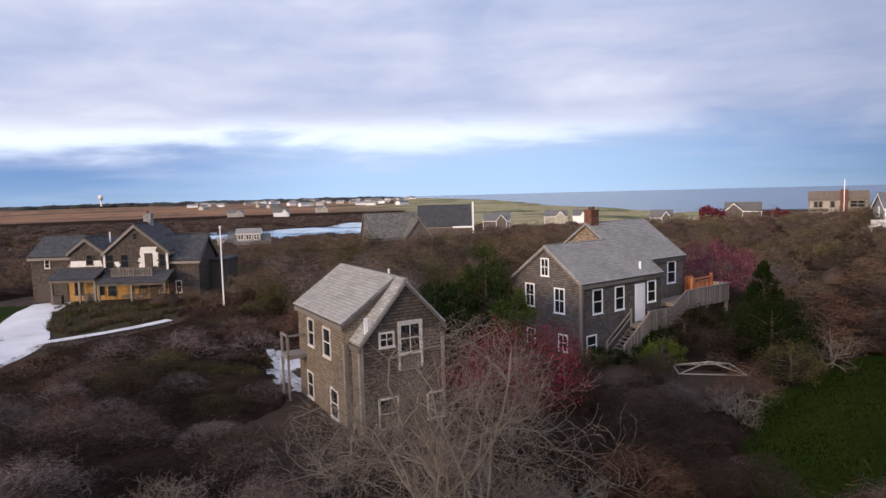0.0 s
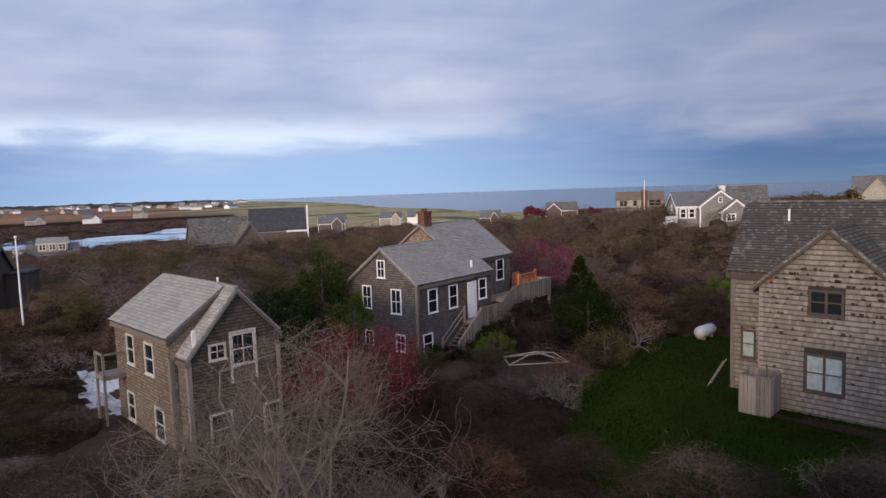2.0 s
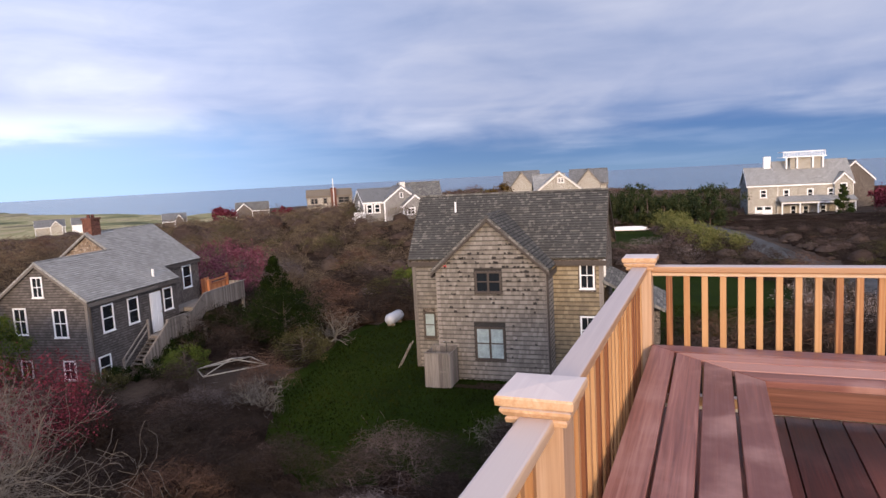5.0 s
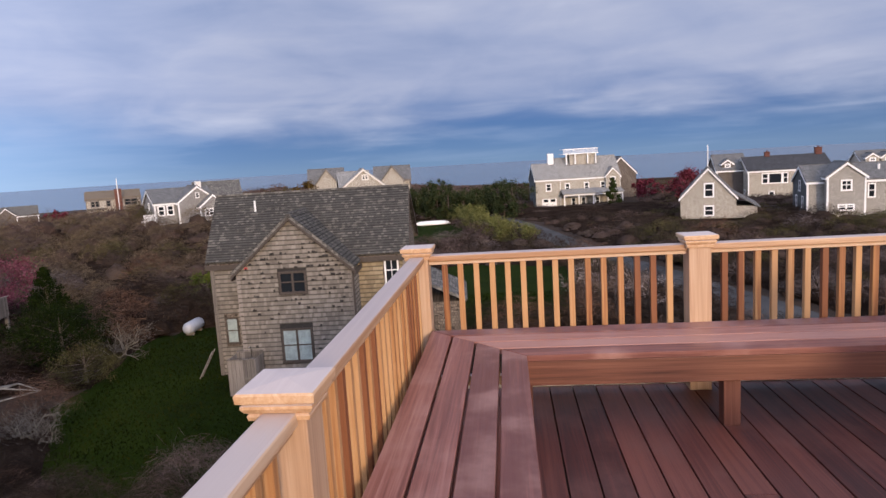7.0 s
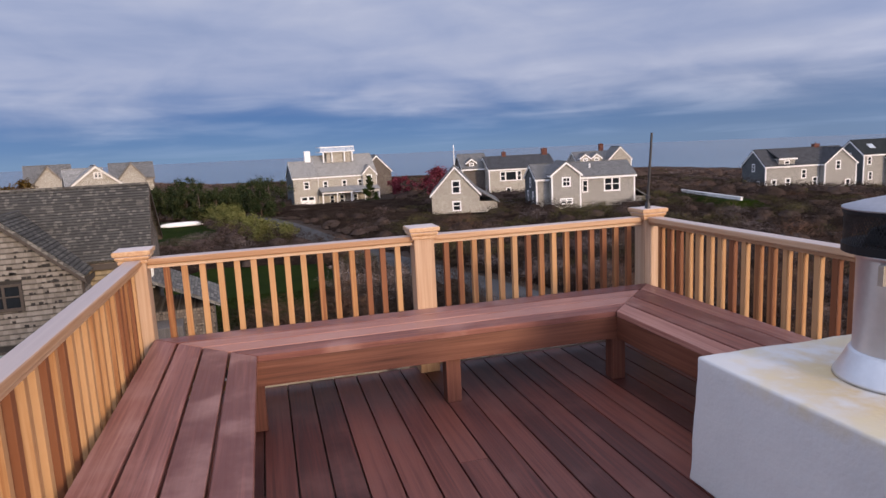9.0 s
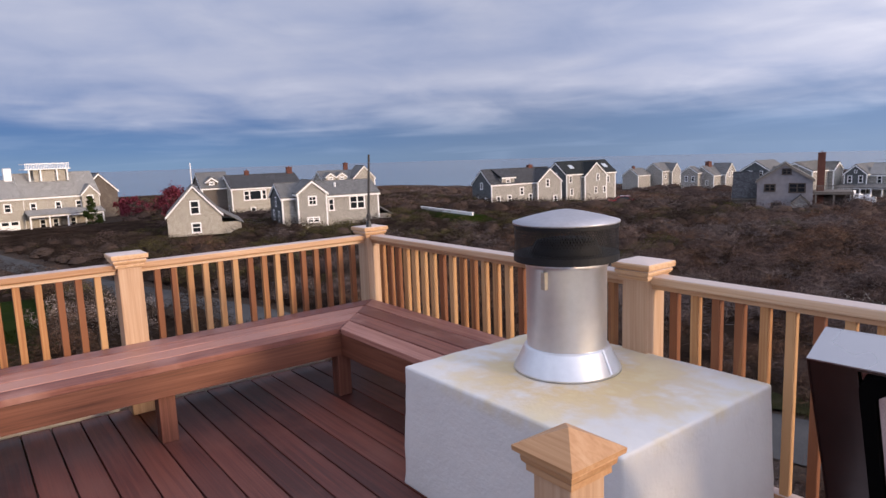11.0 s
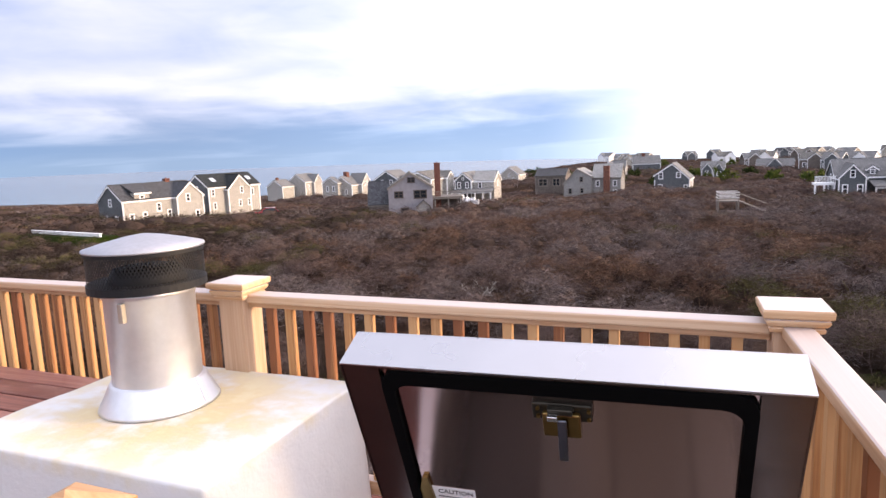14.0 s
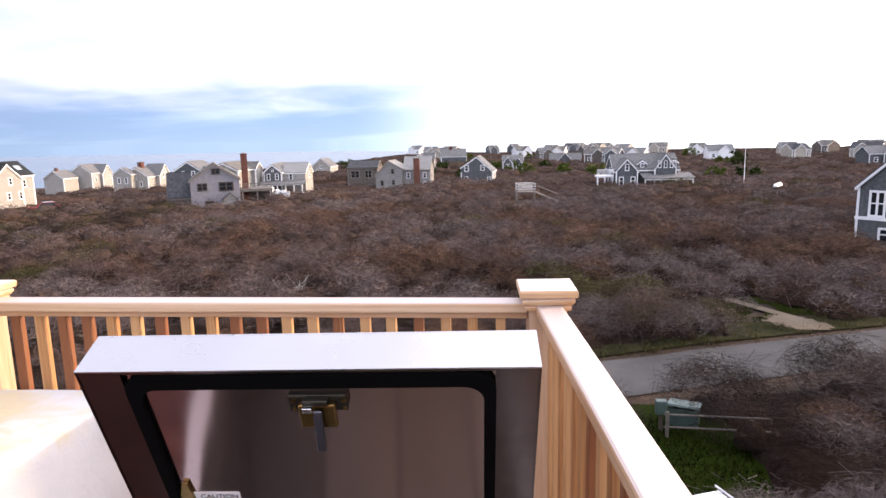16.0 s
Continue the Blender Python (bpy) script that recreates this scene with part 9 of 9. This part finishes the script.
def gas_tank():
    t = place("gas_tank", 37.3, 15.5, "white horizontal propane tank on two low feet", "gas tank", 2)
    bm = bmesh.new()
    prof = [(0.02, -0.90), (0.18, -0.87), (0.28, -0.79), (0.33, -0.66), (0.33, 0.66), (0.28, 0.79), (0.18, 0.87), (0.02, 0.90)]
    lathe(bm, prof, 24)
    bmesh.ops.transform(bm, matrix=Matrix.Translation((0, 0, 0.46)) @ Matrix.Rotation(radians(90), 4, "Y"), verts=bm.verts)
    part("shell", bm, TANK_PAINT, t, "white steel shell", True)
    for s in (-0.5, 0.5):
        part("foot", boxed(s - 0.05, s + 0.05, -0.24, 0.24, 0, 0.20), GREYWOOD, t)


gas_tank()


def drying_frame():
    pale = plain("bleached_batten", (0.24, 0.225, 0.20), 0.85, vary=0.2, scale=5.0)
    t = place("drying_frame", 25.3, 17.6, "low weathered timber pyramid frame in the scrub", "frame")
    zt = -6.25 - ground_at(25.3, 17.6)
    base = [(-0.75, 1.45), (0.65, -1.35), (1.55, 0.3), (-1.6, 0.3)]
    for x, y in base:
        bm = bmesh.new()
        rod(bm, (x, y, zt - 0.30), (0.15, 0.25, zt), 0.030, 6)
        part("rafter", bm, pale, t)
        bm = bmesh.new()
        rod(bm, (x, y, 0), (x, y, zt - 0.28), 0.022, 6)
        part("post", bm, BARK_DARK, t, "thin brown post")
    order = [base[0], base[2], base[1], base[3]]
    for a, b in zip(order, order[1:] + order[:1]):
        bm = bmesh.new()
        rod(bm, (*a, zt - 0.30), (*b, zt - 0.30), 0.030, 6)
        part("plate", bm, pale, t)


drying_frame()


def ladder():
    t = place("ladder", 29.4, 10.5, "wooden ladder leaning at the old house's corner", "ladder")
    foot, head = Vector((-0.45, 0.55, 0)), Vector((-0.42, -0.15, 1.25))
    side = Vector((0.17, 0.02, 0))
    for s in (-1, 1):
        bm = bmesh.new()
        rod(bm, foot + side * s, head + side * s, 0.022, 6)
        part("stile", bm, GREYWOOD, t)
    for k in range(7):
        p = foot.lerp(head, (k + 1) / 8)
        bm = bmesh.new()
        rod(bm, p - side, p + side, 0.018, 6)
        part("rung", bm, GREYWOOD_X, t)


ladder()


def flagpole(x, y, h, label, r=0.07):
    t = place("flagpole", x, y, label, "flagpole", group="flagpoles")
    bm = bmesh.new()
    rod(bm, (0, 0, 0), (0, 0, h), r, 12, r * 0.6)
    part("pole", bm, WHITE, t)
    part("truck", lathe(bmesh.new(), [(0.03, h), (0.10, h + 0.05), (0.10, h + 0.12), (0.03, h + 0.17)], 12), WHITE, t)


flagpole(9.1, 49.3, 6.4, "white flagpole beside the porch house")
flagpole(-33.6, -107.2, 6.7, "white flagpole standing in the heath")


def lightning_rod():
    t = empty("lightning_rod", (6.80, -5.56, 1.015))
    tagged(t, "thin dark metal rod standing on the corner post's cap", "rod")
    iron = plain("dark_rod_metal", (0.06, 0.06, 0.065), 0.45, 0.7)
    bm = bmesh.new()
    rod(bm, (0.0, 0.0, 0.03), (-0.035, -0.01, 0.53), 0.010, 8, 0.008)
    part("rod", bm, iron, t)
    bm = bmesh.new()
    rod(bm, (0.0, 0.0, -0.012), (0.0, 0.0, 0.03), 0.022, 10, 0.016)
    part("socket", bm, iron, t)
    bm = bmesh.new()
    rod(bm, (-0.003, 0.0, 0.06), (-0.004, 0.0, 0.085), 0.017, 8)
    part("collar", bm, iron, t)


lightning_rod()


def upturned_boat(x, y, rz, length, label, lift=0.0):
    b = place("boat", x, y, label, "boat", rz, lift)
    bm = bmesh.new()
    n = 14
    rings = []
    for i in range(n + 1):
        u = i / n * 2 - 1
        w = 0.11 * length * max(0.03, 1 - abs(u) ** 3.0) ** 0.6
        h = 0.10 * length * max(0.08, 1 - abs(u) ** 4) ** 0.5
        rings.append([bm.verts.new((u * length / 2, w * math.cos(a), 0.12 + h * math.sin(a))) for a in np.linspace(0, math.pi, 9)])
    for a, c in zip(rings, rings[1:]):
        for j in range(8):
            bm.faces.new((a[j], a[j + 1], c[j + 1], c[j]))
        bm.faces.new((a[8], a[0], c[0], c[8]))
    bm.faces.new(rings[0])
    bm.faces.new(rings[-1][::-1])
    bmesh.ops.recalc_face_normals(bm, faces=bm.faces)
    part("hull", bm, WHITE, b, "white painted hull", True)
    part("keel", boxed(-length * 0.42, length * 0.42, -0.025, 0.025, 0.12 + 0.10 * length, 0.16 + 0.10 * length), GREYWOOD_X, b)
    for s in (-0.25, 0.25):
        part("chock", boxed(s * length - 0.06, s * length + 0.06, -0.3, 0.3, 0, 0.15), GREYWOOD, b)


upturned_boat(92.5, 8.0, -80, 5.4, "white upturned boat lying on the lawn")
upturned_boat(-35.6, -99.5, 60, 4.6, "white upturned boat lying in the heath", 0.7)


def white_boat(x, y, rz, length, label):
    b = place("boat", x, y, label, "boat", rz, 0.75)
    bm = bmesh.new()
    n = 12
    rows = []
    for i in range(n + 1):
        u = i / n
        w = 0.17 * length * (1 - max(0, u - 0.45) ** 2 * 3.0)
        sheer = 0.28 * length * 0.5 + 0.10 * length * u ** 2
        rows.append([bm.verts.new(p) for p in ((u * length, -max(w, 0.02), sheer), (u * length, -max(w, 0.02) * 0.6, 0.05 * length), (u * length, 0, 0.02 + 0.05 * length * u), (u * length, max(w, 0.02) * 0.6, 0.05 * length), (u * length, max(w, 0.02), sheer))])
    for a, c in zip(rows, rows[1:]):
        for j in range(4):
            bm.faces.new((a[j], a[j + 1], c[j + 1], c[j]))
        bm.faces.new((a[4], a[0], c[0], c[4]))
    bm.faces.new(rows[0])
    bm.faces.new(rows[-1][::-1])
    bmesh.ops.recalc_face_normals(bm, faces=bm.faces)
    part("hull", bm, WHITE, b, "white fibreglass hull")
    part("console", boxed(length * 0.35, length * 0.5, -0.4, 0.4, length * 0.16, length * 0.30, 0.03), WHITE, b)
    part("trailer", boxed(0.3, length * 0.8, -0.5, 0.5, -0.75, 0.04), GREYWOOD_X, b)


white_boat(43.5, -107.5, 155, 5.8, "white open boat on a trailer before the veranda house")
white_boat(41.6, -105.6, 165, 4.4, "smaller white boat on a trailer")
o = place("garden_wall", 68.6, -53.7, "low white-painted wall on a grass bank", "wall", -9.5)
part("wall", boxed(-6.9, 6.9, -0.12, 0.12, 0.95, 1.30, 0.03), WHITE, o)
part("coping", boxed(-7.0, 7.0, -0.17, 0.17, 1.302, 1.36, 0.02), WHITE, o)
bm = bmesh.new()
for x0, x1, y0, y1, z in ((-8.0, 8.0, -3.4, 2.4, 0.0), (-7.0, 7.0, -1.6, 1.4, 0.98)):
    [bm.verts.new(p) for p in ((x0, y0, z), (x1, y0, z), (x1, y1, z), (x0, y1, z))]
bm.verts.ensure_lookup_table()
for i in range(4):
    bm.faces.new([bm.verts[k] for k in (i, (i + 1) % 4, 4 + (i + 1) % 4, 4 + i)])
bm.faces.new([bm.verts[k] for k in (4, 5, 6, 7)])
bank = part("grass_bank", bm, GRASS, None, "green grass bank under the low white wall")
bank.matrix_basis = o.matrix_basis.copy()
tagged(bank, category="bank", kind="structure")


def car(x, y, rz, paint, label, length=4.5, lift=0.0):
    c = place("car", x, y, label, "car", rz, lift)
    bm = boxed(-length / 2, length / 2, -0.88, 0.88, 0.32, 0.88, 0.10)
    part("body", bm, paint, c, "", True)
    bm = bmesh.new()
    lo = [(-length * 0.40, -0.82), (length * 0.22, -0.82), (length * 0.22, 0.82), (-length * 0.40, 0.82)]
    hi = [(-length * 0.32, -0.66), (length * 0.05, -0.66), (length * 0.05, 0.66), (-length * 0.32, 0.66)]
    a, b = [bm.verts.new((x_, y_, 0.86)) for x_, y_ in lo], [bm.verts.new((x_, y_, 1.42)) for x_, y_ in hi]
    for i in range(4):
        j = (i + 1) % 4
        bm.faces.new((a[i], a[j], b[j], b[i]))
    part("glasshouse", bm, GLASS, c, "dark tinted windows")
    part("roof_panel", boxed(-length * 0.325, length * 0.055, -0.67, 0.67, 1.405, 1.46, 0.02), paint, c)
    for s in (-0.66, 0.66):
        bm = bmesh.new()
        rod(bm, (-length * 0.34, s, 1.52), (length * 0.04, s, 1.52), 0.022, 8)
        for xx in (-length * 0.30, 0.0):
            rod(bm, (xx, s, 1.455), (xx, s, 1.515), 0.02, 6)
        part("roof_rail", bm, plain("satin_alloy", (0.7, 0.7, 0.72), 0.3, 0.9), c)
        bm = bmesh.new()
        rod(bm, (length * 0.22, s * 1.2, 0.88), (length * 0.05, s, 1.43), 0.035, 6)
        rod(bm, (-length * 0.40, s * 1.2, 0.88), (-length * 0.32, s, 1.43), 0.04, 6)
        part("pillar", bm, paint, c)
    tyre = plain("tyre_rubber", (0.02, 0.02, 0.02), 0.8)
    for wx in (-length * 0.31, length * 0.31):
        for wy in (-0.80, 0.80):
            bm = bmesh.new()
            rod(bm, (wx, wy - 0.11, 0.33), (wx, wy + 0.11, 0.33), 0.33, 20)
            w = part("wheel", bm, tyre, c)
            bm = bmesh.new()
            rod(bm, (wx, wy - 0.12, 0.33), (wx, wy + 0.12, 0.33), 0.20, 14)
            part("rim", bm, plain("alloy_rim", (0.5, 0.5, 0.52), 0.3, 0.9), w)
    for s in (-0.6, 0.6):
        part("headlight", boxed(length / 2 - 0.06, length / 2 + 0.01, s - 0.18, s + 0.18, 0.62, 0.76, 0.02), WHITE, c)
        part("tail_light", boxed(-length / 2 - 0.01, -length / 2 + 0.06, s - 0.15, s + 0.15, 0.62, 0.80, 0.02), plain("red_lens", (0.35, 0.02, 0.02), 0.2), c)


car(-1.9, -14.35, 112, plain("silver_car_paint", (0.62, 0.64, 0.66), 0.22, 0.5, vary=0.02), "silver estate car with roof rails parked below")
car(75.5, -98.6, 40, plain("red_car_paint", (0.32, 0.02, 0.03), 0.25, vary=0.03), "dark red car parked by the tall pale house")


def utility_cabinet():
    c = place("utility_cabinet", -2.95, -22.2, "grey-green transformer cabinet with sloped lid", "cabinet", -22)
    paint = plain("grey_green_enamel", (0.055, 0.085, 0.072), 0.45, vary=0.08)
    lid = plain("pale_green_enamel", (0.20, 0.26, 0.24), 0.4, vary=0.08)
    part("body", boxed(-0.42, 0.42, -0.32, 0.32, 0, 0.58, 0.02), paint, c)
    bm = bmesh.new()
    solid(bm, [(-0.46, -0.37, 0.63), (0.46, -0.37, 0.63), (0.46, 0.37, 0.75), (-0.46, 0.37, 0.75)], 0.06)
    part("lid", bm, lid, c, "pale sloping lid")
    m = place("meter_post", -2.15, -21.7, "small dark meter box on a post", "meter")
    part("post", boxed(-0.05, 0.05, -0.05, 0.05, 0, 0.9), BARK_DARK, m)
    part("box", boxed(-0.16, 0.16, -0.12, 0.12, 0.55, 0.98, 0.03), paint, m)
    part("dial", boxed(-0.09, 0.09, -0.14, -0.121, 0.64, 0.82, 0.01), WHITE, m)


utility_cabinet()


def rail_fence():
    damp = plain("damp_grey_rail", (0.125, 0.108, 0.090), 0.85, vary=0.25, scale=6.0)
    f = place("fence", -2.25, -21.35, "two-rail weathered split fence", "fence", 168)
    for zz in (0.30, 0.68):
        bm = bmesh.new()
        rod(bm, (-0.1, 0, zz), (2.7, 0.05, zz + 0.16), 0.03, 6)
        part("rail", bm, damp, f)
    for xx in (0.0, 2.2):
        part("post", boxed(xx - 0.05, xx + 0.05, -0.10, -0.036, 0, 0.80), damp, f)


rail_fence()


def lookout_stair():
    t = place("lookout_platform", 0.2, -87.2, "bare wooden lookout platform with an outside stair", "lookout platform", 184)
    z0 = ground_at(0.2, -87.2)
    top = -5.5 - z0
    for x in (-1.1, 1.1):
        for y in (-1.0, 1.0):
            part("post", boxed(x - 0.07, x + 0.07, y - 0.07, y + 0.07, 0, top + 1.0), GREYWOOD, t)
    part("platform", boxed(-1.2, 1.2, -1.1, 1.1, top - 0.15, top), GREYWOOD_X, t)
    for zz in (0.35, 0.68, 1.0):
        for y in (-1.08, 1.08):
            part("rail", boxed(-1.2, 1.2, y - 0.03, y + 0.03, top + zz - 0.06, top + zz + 0.03), OFFWHITE, t)
        part("rail", boxed(-1.17, -1.11, -1.0, 1.0, top + zz - 0.06, top + zz + 0.03), OFFWHITE, t)
    for s in (-0.45, 0.45):
        bm = bmesh.new()
        rod(bm, (1.2, s, top - 0.1), (4.2, s, 0.1), 0.07, 6)
        rod(bm, (1.2, s, top + 0.8), (4.2, s, 1.0), 0.04, 6)
        part("stringer", bm, GREYWOOD_X, t)
    n = 11
    for k in range(n):
        u = (k + 0.5) / n
        part("tread", boxed(1.2 + 3.0 * u - 0.12, 1.2 + 3.0 * u + 0.12, -0.44, 0.44, (top - 0.1) * (1 - u), (top - 0.1) * (1 - u) + 0.05), OFFWHITE, t)


lookout_stair()


def water_tower():
    t = place("water_tower", -34.0, 1497.0, "pale water tower far across the plain", "water tower")
    z = -ground_at(-34.0, 1497.0) + 6
    part("shaft", lathe(bmesh.new(), [(2.8, 0), (1.7, 6), (1.6, z - 3)], 24), OFFWHITE, t, "", True)
    part("tank", lathe(bmesh.new(), [(1.6, z - 3), (4.0, z - 1), (4.6, z + 3), (4.4, z + 7), (1, z + 8.5)], 24), OFFWHITE, t, "", True)


water_tower()

# pines and hedges to the east, bushes round the far houses
rng = random.Random(12)
PINE_LEAF = foliage("pine_needles", [(0.25, (0.012, 0.020, 0.009)), (0.5, (0.028, 0.040, 0.016)), (0.75, (0.060, 0.064, 0.028))], scale=0.5)
HEDGE_LEAF = foliage("forsythia_leaf", [(0.25, (0.055, 0.065, 0.018)), (0.5, (0.115, 0.120, 0.038)), (0.75, (0.18, 0.17, 0.065))], scale=0.5)
for k in range(20):
    u = k / 19
    leafy(99 + rng.uniform(-3, 14), 12.5 - u * 15 + rng.uniform(-1, 1), rng.uniform(2.2, 3.2), rng.uniform(2.2, 3.2), rng.uniform(3.7, 5.3), 100 + k, "dark green pine in a ragged windbreak", PINE_LEAF, 3800, 0.115, cone=k % 3 == 0, low=0.1)
for k in range(13):
    u = k / 12
    leafy(101 - 33 * u + rng.uniform(-1, 1), 5.4 - 8.6 * u + rng.uniform(-1, 1), 2.7, 2.1, rng.uniform(1.7, 2.6), 140 + k, "yellow-green leafing hedge bush", HEDGE_LEAF, 3800, 0.085, name="bush", cat="bush", low=0.0)
BLOSSOM = foliage("white_blossom", [(0.3, (0.05, 0.04, 0.03)), (0.5, (0.12, 0.085, 0.07)), (0.62, (0.35, 0.29, 0.27)), (0.78, (0.55, 0.48, 0.46))], scale=0.9)
for k, (x, y) in enumerate(((37.6, -7.4), (39.5, -8.8), (41.6, -6.6), (43.0, -9.2), (40.6, -10.4), (36.4, -9.6), (45.2, -8.0))):
    leafy(x, y, 1.5, 1.4, rng.uniform(1.4, 2.0), 160 + k, "bare shrub dotted with white blossom", BLOSSOM, 2600, 0.035, name="bush", cat="bush", low=0.0)
leafy(109.6, -19.6, 1.6, 1.6, 4.4, 181, "small pointed green cypress before the pale house", CEDAR_LEAF, 2600, 0.13, cone=True, low=0.02)
leafy(99.5, -28.7, 3.6, 3.2, 5.4, 182, "round dark red-leaved tree", RED_LEAF, 3600, 0.15)
leafy(112.0, -25.5, 2.6, 2.4, 3.6, 183, "red-leaved tree beside the pale house", RED_LEAF, 2600, 0.14)
leafy(138.0, 116.0, 4.2, 4.0, 5.0, 184, "red-leaved tree by far houses", RED_LEAF, 2000, 0.25)
leafy(147.0, 104.0, 3.0, 3.0, 3.6, 185, "low red-leaved tree by far houses", RED_LEAF, 1600, 0.25)
leafy(88.5, 24.5, 2.6, 2.4, 4.6, 186, "russet leafing tree behind the ridge", foliage("russet_leaf", [(0.3, (0.04, 0.025, 0.008)), (0.7, (0.13, 0.085, 0.025))]), 2200, 0.13)
bare_tree(14.2, -37.5, 1.8, 41, "single bleached snag in the heath", 3, (3, 3, 2), mat=plain("bleached_wood", (0.42, 0.40, 0.37), 0.9), lean=0.9, r=0.04)
for k in range(26):
    az, d = rng.uniform(165, 200), rng.uniform(150, 330)
    leafy(d * math.sin(radians(az)), d * math.cos(radians(az)), rng.uniform(2, 4.5), rng.uniform(2, 4), rng.uniform(2.2, 4.2), 200 + k, "low leafing bush among the far houses", BRIGHT_LEAF if k % 2 else CEDAR_LEAF, 900, 0.28, name="bush", cat="bush", low=0.0, trunk=False)
